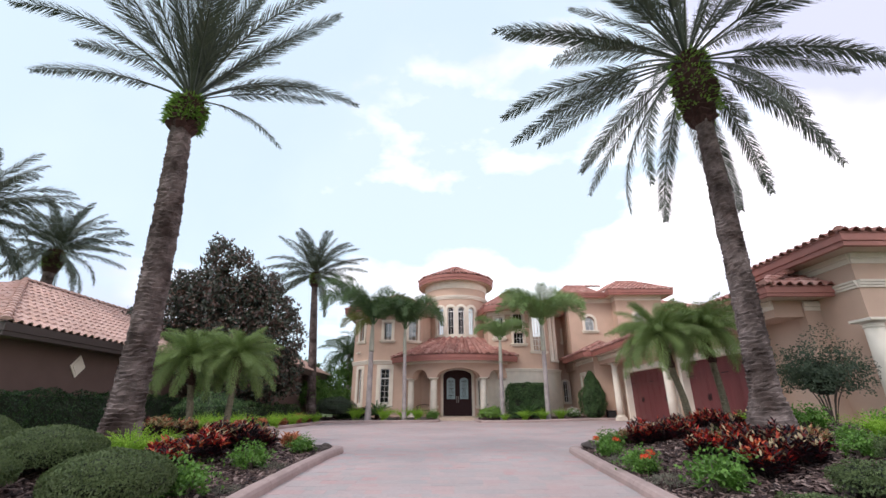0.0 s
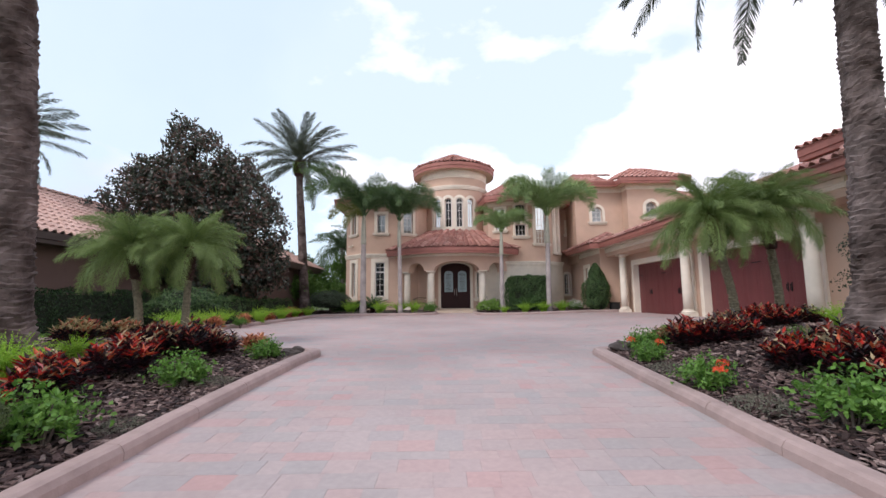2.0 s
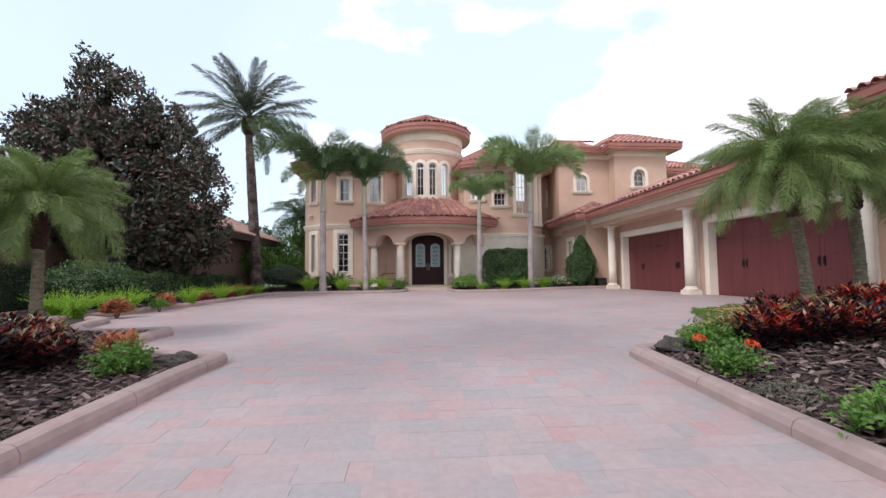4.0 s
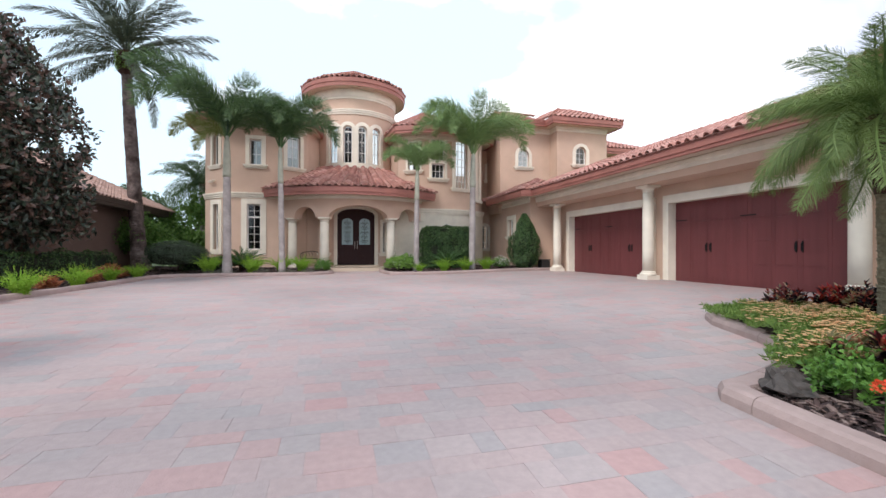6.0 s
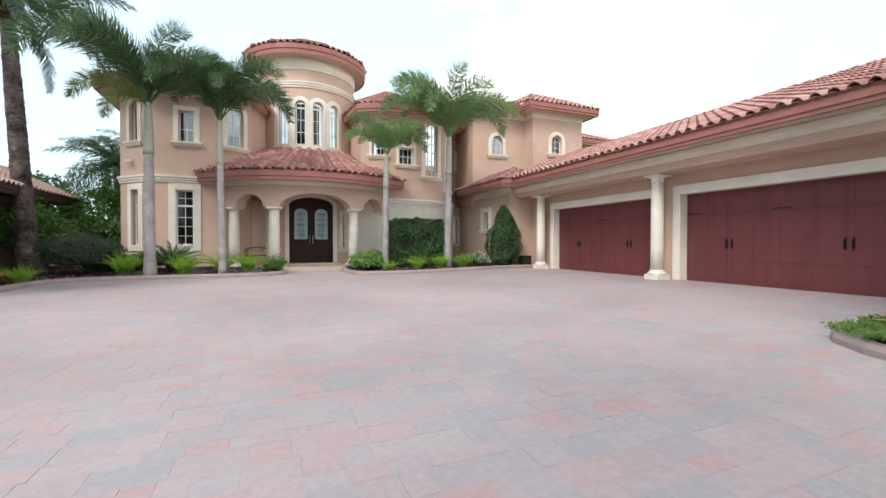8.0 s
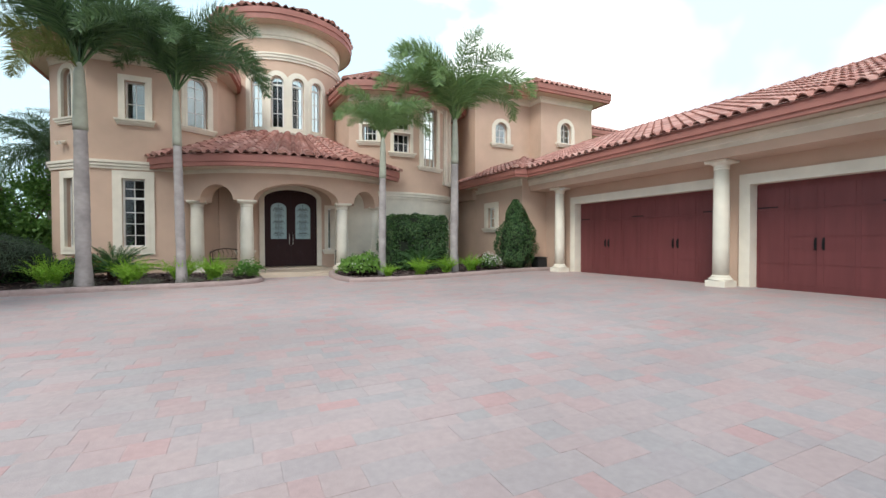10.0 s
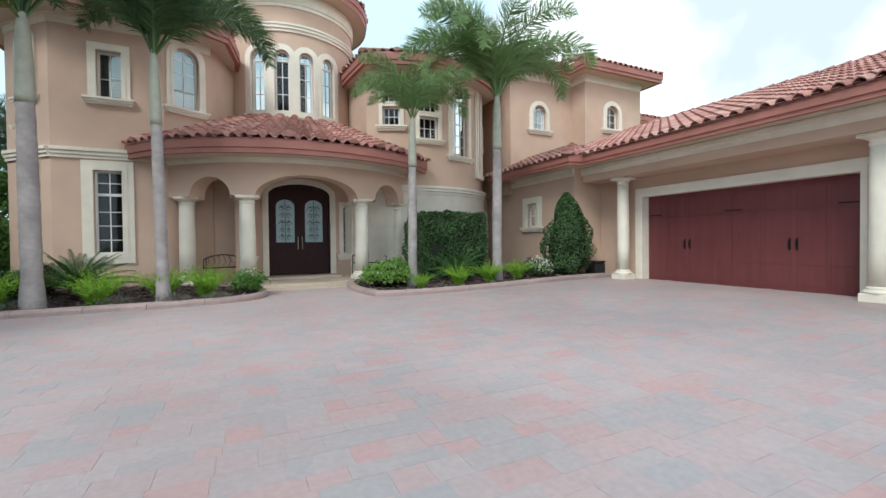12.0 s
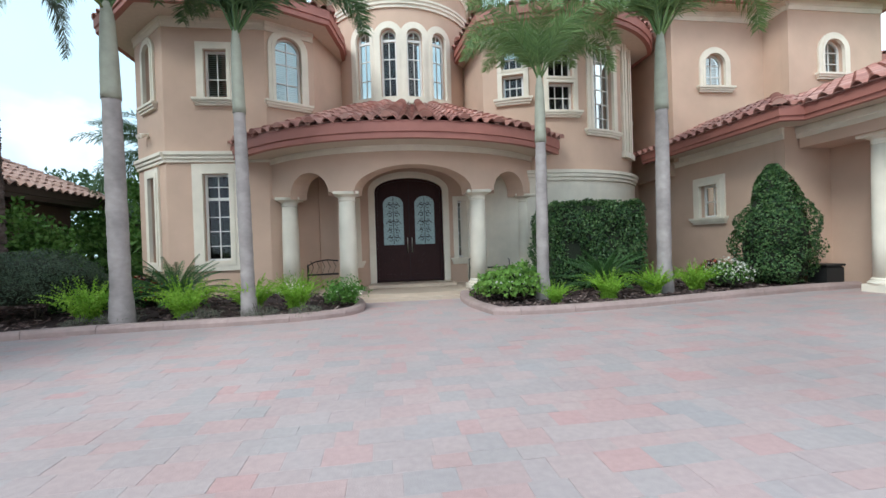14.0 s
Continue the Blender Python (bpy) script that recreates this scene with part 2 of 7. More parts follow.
L_MAG = leaf_mat("magnolia_leaf", [(0.03, 0.045, 0.028), (0.085, 0.05, 0.04), (0.05, 0.065, 0.04), (0.13, 0.075, 0.055), (0.022, 0.035, 0.024), (0.04, 0.05, 0.035)], 0.38, 0.1, spec=0.6)
L_CYCAD = leaf_mat("cycad_leaf", [(0.05, 0.12, 0.035), (0.08, 0.16, 0.05)], 0.4)
L_FAR = leaf_mat("far_leaf", [(0.07, 0.12, 0.055), (0.10, 0.17, 0.07), (0.05, 0.09, 0.045)], 0.6)
L_BRIGHTFAR = leaf_mat("far_bright_leaf", [(0.10, 0.21, 0.045), (0.15, 0.28, 0.06), (0.06, 0.14, 0.03)], 0.55, 0.3)
L_FLOWER = leaf_mat("orange_bloom", [(0.75, 0.44, 0.22), (0.80, 0.60, 0.34), (0.72, 0.36, 0.18)], 0.6, 0.3)
L_REDFLOWER = leaf_mat("red_bloom", [(0.75, 0.08, 0.03), (0.8, 0.14, 0.05)], 0.6, 0.3)
L_WHITE = leaf_mat("white_bloom", [(0.8, 0.8, 0.75), (0.72, 0.7, 0.62)], 0.6, 0.3)
L_LIME = leaf_mat("lime_shrub_leaf", [(0.16, 0.31, 0.05), (0.25, 0.42, 0.08), (0.09, 0.20, 0.035)], 0.5, 0.35)
L_GREY = leaf_mat("grey_groundcover", [(0.20, 0.19, 0.15), (0.14, 0.15, 0.11)], 0.8)
T_DATE = mat("date_palm_bark", (0.05, 0.033, 0.028), 0.95, vary=0.3, scale=2.5, bump=1.0, bscale=18, color2=(0.19, 0.15, 0.14), stain=0.3, stain_scale=1.2)
T_DATEDARK = mat("frond_boot_dark", (0.055, 0.025, 0.02), 0.95, vary=0.3, scale=5, bump=1.0, bscale=20)
T_FOX = mat("grey_palm_bark", (0.35, 0.31, 0.30), 0.85, vary=0.10, scale=2.5, bump=0.35, bscale=22, stretch=(1, 1, 1.3), stain=0.22, stain_scale=2.2)
T_SHAFT = mat("green_crownshaft", (0.33, 0.33, 0.265), 0.5, vary=0.1, scale=2)
T_ROB = mat("robellini_bark", (0.17, 0.15, 0.10), 0.95, vary=0.3, scale=6, bump=1.0, bscale=25)
T_WOOD = mat("branch_bark", (0.10, 0.08, 0.065), 0.9, vary=0.2, scale=6)

# ---- mesh tools ----
class MB:
    """Gathers vertices and faces of one mesh."""

    def __init__(self):
        self.v, self.f = [], []

    def quad(self, a, b, c, d):
        i = len(self.v)
        self.v += [a, b, c, d]
        self.f.append((i, i + 1, i + 2, i + 3))

    def tri(self, a, b, c):
        i = len(self.v)
        self.v += [a, b, c]
        self.f.append((i, i + 1, i + 2))

    def poly(self, pts):
        i = len(self.v)
        self.v += list(pts)
        self.f.append(tuple(range(i, i + len(pts))))

    def box(self, lo, hi, m=None, bev=0.0):
        x0, y0, z0 = lo
        x1, y1, z1 = hi
        i = len(self.v)
        b = bev
        if b:
            ring = [[(x0 + p, y0 + p, z), (x1 - p, y0 + p, z), (x1 - p, y1 - p, z), (x0 + p, y1 - p, z)] for p, z in ((b, z0), (0, z0 + b), (0, z1 - b), (b, z1))]
        else:
            ring = [[(x0, y0, z), (x1, y0, z), (x1, y1, z), (x0, y1, z)] for z in (z0, z1)]
        pts = [p for r in ring for p in r]
        if m is not None:
            pts = [tuple(m @ Vector(p)) for p in pts]
        self.v += pts
        n = len(ring)
        self.f.append((i + 3, i + 2, i + 1, i))
        for k in range(n - 1):
            for j in range(4):
                a, c = i + 4 * k + j, i + 4 * k + (j + 1) % 4
                self.f.append((a, c, c + 4, a + 4))
        t = i + 4 * (n - 1)
        self.f.append((t, t + 1, t + 2, t + 3))

    def prism(self, poly, z0, z1):
        i, n = len(self.v), len(poly)
        zf0 = z0 if callable(z0) else (lambda x, y: z0)
        zf1 = z1 if callable(z1) else (lambda x, y: z1)
        self.v += [(x, y, zf0(x, y)) for x, y in poly] + [(x, y, zf1(x, y)) for x, y in poly]
        self.f.append(tuple(range(i + n - 1, i - 1, -1)))
        self.f.append(tuple(range(i + n, i + 2 * n)))
        for k in range(n):
            j = (k + 1) % n
            self.f.append((i + k, i + j, i + n + j, i + n + k))

    def tube(self, path, radii, seg=8, caps=True, ripple=0.0):
        """A round tube along points, with its own radius at each."""
        i0 = len(self.v)
        n = len(path)
        for k in range(n):
            a = Vector(path[max(0, k - 1)])
            b = Vector(path[min(n - 1, k + 1)])
            d = (b - a).normalized()
            s = d.cross(Vector((0, 0, 1)) if abs(d.z) < 0.95 else Vector((1, 0, 0))).normalized()
            t = s.cross(d)
            for j in range(seg):
                w = 2 * math.pi * j / seg
                r = radii[k] * (1 + (random.uniform(-ripple, ripple) if ripple else 0))
                self.v.append(tuple(Vector(path[k]) + (s * math.cos(w) + t * math.sin(w)) * r))
        for k in range(n - 1):
            for j in range(seg):
                a, b = i0 + k * seg + j, i0 + k * seg + (j + 1) % seg
                self.f.append((a, b, b + seg, a + seg))
        if caps:
            self.f.append(tuple(range(i0 + seg - 1, i0 - 1, -1)))
            self.f.append(tuple(range(i0 + (n - 1) * seg, i0 + n * seg)))

    def lathe(self, prof, c=(0, 0, 0), seg=24):
        i0 = len(self.v)
        for r, z in prof:
            for j in range(seg):
                w = 2 * math.pi * j / seg
                self.v.append((c[0] + r * math.cos(w), c[1] + r * math.sin(w), c[2] + z))
        for k in range(len(prof) - 1):
            for j in range(seg):
                a, b = i0 + k * seg + j, i0 + k * seg + (j + 1) % seg
                self.f.append((a, b, b + seg, a + seg))
        self.f.append(tuple(range(i0 + seg - 1, i0 - 1, -1)))
        self.f.append(tuple(range(i0 + (len(prof) - 1) * seg, i0 + len(prof) * seg)))

    def sweep(self, path, prof, closed=False, upf=None):
        """A profile of (out, z) carried along a plan path of (x, y); out is to the right of the way."""
        n = len(path)
        i0 = len(self.v)
        m = len(prof)
        for k in range(n):
            if closed:
                a, b, c = Vector(path[k - 1]), Vector(path[k]), Vector(path[(k + 1) % n])
            else:
                b = Vector(path[k])
                a = Vector(path[k - 1]) if k else b - (Vector(path[1]) - b)
                c = Vector(path[k + 1]) if k < n - 1 else b + (b - Vector(path[k - 1]))
            d1, d2 = (b - a).normalized(), (c - b).normalized()
            n1, n2 = Vector((d1.y, -d1.x)), Vector((d2.y, -d2.x))
            nn = (n1 + n2).normalized()
            s = 1 / max(0.35, nn.dot(n1))
            base = upf(b.x, b.y) if upf else 0
            for o, z in prof:
                self.v.append((b.x + nn.x * o * s, b.y + nn.y * o * s, base + z))
        for k in range(n if closed else n - 1):
            for j in range(m):
                a, b = i0 + k * m + j, i0 + k * m + (j + 1) % m
                c, d = i0 + ((k + 1) % n) * m + (j + 1) % m, i0 + ((k + 1) % n) * m + j
                self.f.append((a, d, c, b))
        if not closed:
            self.f.append(tuple(range(i0, i0 + m)))
            self.f.append(tuple(range(i0 + (n - 1) * m + m - 1, i0 + (n - 1) * m - 1, -1)))

    def mesh(self, name, material=None, smooth=False):
        me = bpy.data.meshes.new(name)
        me.from_pydata([tuple(p) for p in self.v], [], self.f)
        if smooth:
            me.polygons.foreach_set("use_smooth", [True] * len(me.polygons))
        for m in (material if isinstance(material, (list, tuple)) else [material]):
            if m:
                me.materials.append(m)
        me.update()
        return me


def part(name, mb, material, parent=None, label="", smooth=False, kind="", m=None):
    """ONE mesh object under a thing or a part."""
    ob = new(name, mb if isinstance(mb, bpy.types.Mesh) else mb.mesh(name, material, smooth))
    if parent is not None:
        ob.parent = parent
    if m is not None:
        ob.matrix_basis = m
    return tagged(ob, label, "", "", kind)


def thing(name, label, category, at=(0, 0, 0), rz=0.0, group="", kind=""):
    ob = new(name)
    ob.empty_display_size = 0.2
    ob.location, ob.rotation_euler = at, (0, 0, rz)
    return tagged(ob, label, category, group, kind)


def smoothstep(a, b, x):
    t = max(0.0, min(1.0, (x - a) / (b - a)))
    return t * t * (3 - 2 * t)


GY = [(-40, -0.95), (-8, -0.80), (0, -0.65), (3, -0.55), (6, -0.46), (8, -0.36), (10, -0.24), (14, -0.19), (18, -0.16), (24, -0.12), (26.0, -0.09), (27.6, -0.03), (200, 0.0)]


def gz(x, y):
    """Height of the paving: it falls from the house to the street, and is level along the garage."""
    z = float(np.interp(y, [a for a, _ in GY], [b for _, b in GY]))
    k = smoothstep(3.5, 9.2, x) * smoothstep(8.0, 12.5, y)
    return z * (1 - k)


def lz(x, y):
    """Height of the garden soil: mounded a little behind the kerbs."""
    z = gz(x, y)
    h = 0.07
    if y < 14.5:
        e = abs(x) - 2.75
        h += 0.38 * smoothstep(0.0, 3.2, e) * smoothstep(12.7, 8.6, y)
        if x > 0:
            h += 0.12 * smoothstep(3.5, 5.5, x) * smoothstep(11.8, 8.8, y)
    elif y > 25.2:
        h += 0.05 * smoothstep(25.2, 27.5, y)
    return z + h

# ---- beds, in plan ----
def arc(cx, cy, r, a0, a1, n):
    return [(cx + r * math.cos(radians(a0 + (a1 - a0) * i / n)), cy + r * math.sin(radians(a0 + (a1 - a0) * i / n))) for i in range(n + 1)]


def bez(p0, p1, p2, n):
    return [tuple(np.array(p0) * (1 - t) ** 2 + 2 * np.array(p1) * t * (1 - t) + np.array(p2) * t * t) for t in (i / n for i in range(n + 1))]


# kerb lines run with the paving on their right
KERB_LEFT = [(-3.9, -3.0), (-2.7, 1.5), (-2.47, 4.0), (-2.46, 6.5), (-2.40, 8.1), (-2.27, 9.5), (-2.12, 10.2)] + bez((-2.3, 10.45), (-4.3, 10.4), (-4.05, 12.6), 8) + bez((-4.2, 12.85), (-6.2, 12.2), (-6.4, 14.6), 6) + [(-7.0, 15.0)]
KERB_RIGHT = [(4.4, -3.0), (2.85, 1.5), (2.62, 4.0), (2.66, 5.8), (2.70, 7.0), (2.70, 8.2), (2.71, 9.2), (2.72, 10.15)] + bez((3.15, 10.25), (4.75, 10.7), (4.98, 11.75), 9) + [(5.2, 12.4), (5.6, 12.95)] + bez((6.2, 12.8), (7.6, 11.7), (9.6, 11.4), 6)
KERB_FAR_LEFT = [(-9.0, 13.6), (-8.0, 14.6)] + bez((-7.4, 15.6), (-6.6, 20.0), (-6.5, 24.3), 8) + bez((-6.3, 25.0), (-5.5, 25.35), (-4.5, 25.42), 5) + bez((-3.0, 25.45), (-0.9, 25.4), (-0.35, 25.95), 6) + bez((-0.15, 26.3), (-0.1, 26.9), (-0.3, 27.4), 4)
KERB_FAR_RIGHT = bez((2.0, 27.6), (1.75, 26.6), (2.0, 25.7), 4) + bez((2.15, 25.1), (2.5, 24.95), (3.3, 24.95), 4) + [(5.0, 25.0), (7.0, 25.1), (8.6, 25.2), (9.45, 25.24), (10.0, 25.25)]

BED_LEFT = KERB_LEFT + [(-8.0, 15.5), (-8.6, 15.5), (-8.6, -3.0)]
BED_RIGHT = KERB_RIGHT + [(9.9, 11.8), (16.0, 11.8), (16.0, -3.0)]
BED_FAR_LEFT = KERB_FAR_LEFT + [(-0.55, 28.0), (-2.6, 29.6), (-6.0, 29.6), (-9.0, 33.0), (-10.6, 33.0), (-10.6, 13.6)]
BED_FAR_RIGHT = KERB_FAR_RIGHT + [(10.1, 25.9), (9.1, 26.2), (9.0, 29.5), (4.2, 30.0), (3.7, 28.4), (2.2, 28.0)]


def inside(x, y, poly):
    c = False
    j = len(poly) - 1
    for i in range(len(poly)):
        xi, yi = poly[i]
        xj, yj = poly[j]
        if (yi > y) != (yj > y) and x < (xj - xi) * (y - yi) / (yj - yi) + xi:
            c = not c
        j = i
    return c


KERB_POINTS = []
for _k in (KERB_LEFT, KERB_RIGHT, KERB_FAR_LEFT, KERB_FAR_RIGHT):
    for _a, _b in zip(_k, _k[1:]):
        _n = max(1, int(math.dist(_a, _b) / 0.08))
        KERB_POINTS += [(_a[0] + (_b[0] - _a[0]) * i / _n, _a[1] + (_b[1] - _a[1]) * i / _n) for i in range(_n)]

ALL_BEDS = [BED_LEFT, BED_RIGHT, BED_FAR_LEFT, BED_FAR_RIGHT]


def on_paving(x, y):
    if y > 29.6 or x > 10.15 or (x > 9.0 and y > 25.3):
        return False
    if math.hypot(x - 1, y - 32) < 4.75:
        return False
    return not any(inside(x, y, b) for b in ALL_BEDS)


# ground: one sheet to the horizon, finer near the place
def make_ground():
    mb = MB()
    xs = [-900, -300, -120, -60, -35, -22] + list(np.arange(-16, 18.1, 1.0)) + [24, 36, 60, 120, 300, 900]
    ys = [-900, -300, -120, -60, -30, -16] + list(np.arange(-10, 36.1, 1.0)) + [44, 60, 120, 300, 900]
    for y in ys:
        for x in xs:
            mb.v.append((x, y, gz(min(max(x, -15), 15), min(max(y, -20), 60)) - 0.10))
    w = len(xs)
    for j in range(len(ys) - 1):
        for i in range(w - 1):
            a = j * w + i
            mb.f.append((a, a + 1, a + w + 1, a + w))
    tagged(part("ground", mb, FIELD, smooth=True), "flat green and sandy ground that runs to the horizon", "ground", kind="structure")


make_ground()


def grid_fill(poly, zf, step, mb, base=None):
    """A sheet over a plan polygon, its edge cells clipped to it."""
    def clip(pts, a, b):
        out = []
        for i in range(len(pts)):
            p, q = pts[i], pts[(i + 1) % len(pts)]
            sp = (b[0] - a[0]) * (p[1] - a[1]) - (b[1] - a[1]) * (p[0] - a[0])
            sq = (b[0] - a[0]) * (q[1] - a[1]) - (b[1] - a[1]) * (q[0] - a[0])
            if sp >= 0:
                out.append(p)
            if sp * sq < 0:
                t = sp / (sp - sq)
                out.append((p[0] + (q[0] - p[0]) * t, p[1] + (q[1] - p[1]) * t))
        return out
    x0, x1 = min(p[0] for p in poly), max(p[0] for p in poly)
    y0, y1 = min(p[1] for p in poly), max(p[1] for p in poly)
    for i in range(int((x1 - x0) / step) + 1):
        for j in range(int((y1 - y0) / step) + 1):
            ax, ay = x0 + i * step, y0 + j * step
            corners = [(ax, ay), (ax + step, ay), (ax + step, ay + step), (ax, ay + step)]
            k = sum(inside(x, y, poly) for x, y in corners)
            if k == 4:
                mb.poly([(x, y, zf(x, y)) for x, y in corners])
            elif k or inside(ax + step / 2, ay + step / 2, poly):
                h = step / 4
                for u in range(4):
                    for v in range(4):
                        q = [(ax + u * h, ay + v * h), (ax + u * h + h, ay + v * h), (ax + u * h + h, ay + v * h + h), (ax + u * h, ay + v * h + h)]
                        if inside(q[0][0] + h / 2, q[0][1] + h / 2, poly):
                            mb.poly([(x, y, zf(x, y)) for x, y in q])


def under_kerb(x, y):
    return any(math.hypot(x - a, y - b) < 0.14 for a, b in KERB_POINTS if abs(x - a) < 0.14)


def make_bed(name, poly, label):
    mb = MB()
    grid_fill(poly, lambda x, y: lz(x, y) - 0.012, 0.45, mb)
    mb.f = [q for q in mb.f if not under_kerb(sum(mb.v[i][0] for i in q) / len(q), sum(mb.v[i][1] for i in q) / len(q))]
    return tagged(part(name, mb, SOIL, smooth=True), label, "garden bed", kind="structure")


bed_left = make_bed("bed_left", BED_LEFT, "dark bark-mulched planting bed behind a mauve concrete curb")
bed_right = make_bed("bed_right", BED_RIGHT, "dark bark-mulched planting bed with a scalloped curb")
bed_court = make_bed("bed_far_left", BED_FAR_LEFT, "mulched border along the paved court and the west wing")
bed_house = make_bed("bed_far_right", BED_FAR_RIGHT, "mulched border below the curved bay of the house")
lawn = MB()
grid_fill([(-8.6, -6.0), (-8.6, 15.5), (-10.6, 15.5), (-13.2, 15.5), (-13.2, -6.0)], lambda x, y: lz(-8.6, y), 1.0, lawn)
tagged(part("lawn", lawn, LAWN, smooth=True), "strip of short green lawn beside the planting bed", "lawn", kind="structure")
gr = MB()
for _ in range(26000):
    x, y = random.uniform(-13.0, -8.3), random.uniform(4.0, 14.5)
    z, h, w, a = lz(-8.6, y), random.uniform(0.04, 0.08), 0.006, random.uniform(0, 6.28)
    dx, dy = math.cos(a) * w, math.sin(a) * w
    gr.tri((x - dx, y - dy, z), (x + dx, y + dy, z), (x + dy * 4, y - dx * 4, z + h))
tagged(part("lawn_grass", gr, GRASS), "short mown grass blades", "grass", kind="stuff")

# sand bed of the paving
sb = MB()
grid_fill([(-12, -8), (16, -8), (16, 12), (10.2, 12), (10.2, 26), (9, 29.6), (-12, 29.6)], lambda x, y: gz(x, y) - 0.0025, 1.0, sb)
court = tagged(part("pavement", sb, SAND, smooth=True), "wide driveway court of tumbled pink and grey pavers", "driveway", kind="structure")

# kerbs
KPROF = [(0.0, -0.12), (0.0, 0.07), (-0.025, 0.115), (-0.06, 0.13), (-0.17, 0.13), (-0.205, 0.115), (-0.22, 0.08), (-0.22, -0.12)]


def resample(path, step):
    out, carry = [path[0]], 0.0
    for a, b in zip(path, path[1:]):
        d = math.dist(a, b)
        t = step - carry
        while t <= d:
            out.append((a[0] + (b[0] - a[0]) * t / d, a[1] + (b[1] - a[1]) * t / d))
            t += step
        carry = (carry + d) % step
    if math.dist(out[-1], path[-1]) > 0.05:
        out.append(path[-1])
    return out


def make_kerb(name, path, label):
    """Cast kerb in lengths of about a metre, with tooled joints."""
    base = thing(name, label, "curb", kind="structure")
    pts = resample(path, 0.25)
    i = 0
    while i < len(pts) - 1:
        seg = pts[i:i + 5]
        if len(seg) > 1:
            mb = MB()
            a, b = Vector(seg[0]), Vector(seg[1])
            seg = [tuple(a + (b - a).normalized() * 0.008)] + seg[1:]
            mb.sweep(seg, KPROF, upf=gz)
            part("curb_stone", mb, CURB, base)
        i += 4
    return base


make_kerb("curb_1", KERB_LEFT, "mauve concrete curb with a pointed, scalloped end beside the mulch")
make_kerb("curb_2", KERB_RIGHT[::-1], "mauve concrete curb that sweeps round the flower bed")
make_kerb("curb_3", KERB_FAR_LEFT, "low rounded concrete curb along the court border")
make_kerb("curb_4", KERB_FAR_RIGHT, "low rounded concrete curb before the house border")


# bark chips
KERB_CELLS = set()
for _k, _s in ((KERB_LEFT, -1), (KERB_RIGHT, 1), (KERB_FAR_LEFT, -1), (KERB_FAR_RIGHT, -1)):
    for _a in resample(_k, 0.06):
        for _i in range(-5, 6):
            for _j in range(-5, 6):
                if _i * _i + _j * _j < 24:
                    KERB_CELLS.add((round(_a[0] / 0.05) + _i, round(_a[1] / 0.05) + _j))


def near_kerb(x, y):
    return (round(x / 0.05), round(y / 0.05)) in KERB_CELLS


def chips(name, poly, n, area, parent, big=1.0):
    mb = MB()
    x0, x1, y0, y1 = area
    made = 0
    rnd = random.random
    while made < n:
        x, y = x0 + (x1 - x0) * rnd(), y0 + (y1 - y0) * rnd()
        made += 1
        if near_kerb(x, y) or not inside(x, y, poly):
            continue
        l, w, h = 0.028 + 0.07 * random.random() ** 2, random.uniform(0.012, 0.030), random.uniform(0.004, 0.012)
        m = Matrix.Translation((x, y, lz(x, y) + random.uniform(0.0, 0.03))) @ Euler((random.uniform(-0.5, 0.5), random.uniform(-0.5, 0.5), random.uniform(0, 6.3))).to_matrix().to_4x4()
        k = [(-l, -w * 0.6, 0), (-l * 0.2, -w, 0), (l, -w * 0.3, 0), (l * 0.7, w * 0.8, 0), (-l * 0.7, w, 0)]
        b = len(mb.v)
        mb.v += [tuple(m @ Vector(p)) for p in k] + [tuple(m @ Vector((p[0] * 0.9, p[1] * 0.85, h))) for p in k]
        mb.f.append((b + 5, b + 6, b + 7, b + 8, b + 9))
        for j in range(5):
            mb.f.append((b + j, b + (j + 1) % 5, b + 5 + (j + 1) % 5, b + 5 + j))
    tagged(part(name, mb, MULCH, parent), "loose weathered bark chips", kind="stuff")


chips("bark_mulch", BED_LEFT, 30000, (-7.5, -1.9, 1.5, 13.5), bed_left)
chips("bark_mulch", BED_RIGHT, 32000, (2.4, 9.0, 1.5, 13.2), bed_right)
chips("bark_mulch", BED_FAR_LEFT, 9000, (-8.5, 0.0, 14.0, 29.5), bed_court)
chips("bark_mulch", BED_FAR_RIGHT, 5500, (1.8, 9.4, 24.9, 29.0), bed_house)

# ---- the house: tools ----
def straight(ox, oy, dx, dy):
    """Maps (u, z, out) of a flat wall to the place; out is to the right of the way (dx, dy)."""
    d = math.hypot(dx, dy)
    dx, dy = dx / d, dy / d
    return lambda u, z, o: (ox + dx * u + dy * o, oy + dy * u - dx * o, z)


def drum(cx, cy, r):
    """Maps (u, z, out) of a round wall; u in metres along the wall from its southmost point, to the east."""
    return lambda u, z, o: (cx + (r + o) * math.sin(u / r), cy - (r + o) * math.cos(u / r), z)


def top_of(op, u):
    k = (2 * (u - op["u0"]) / (op["u1"] - op["u0"])) - 1
    return op["z1"] + op.get("rise", 0) * math.sqrt(max(0, 1 - k * k))


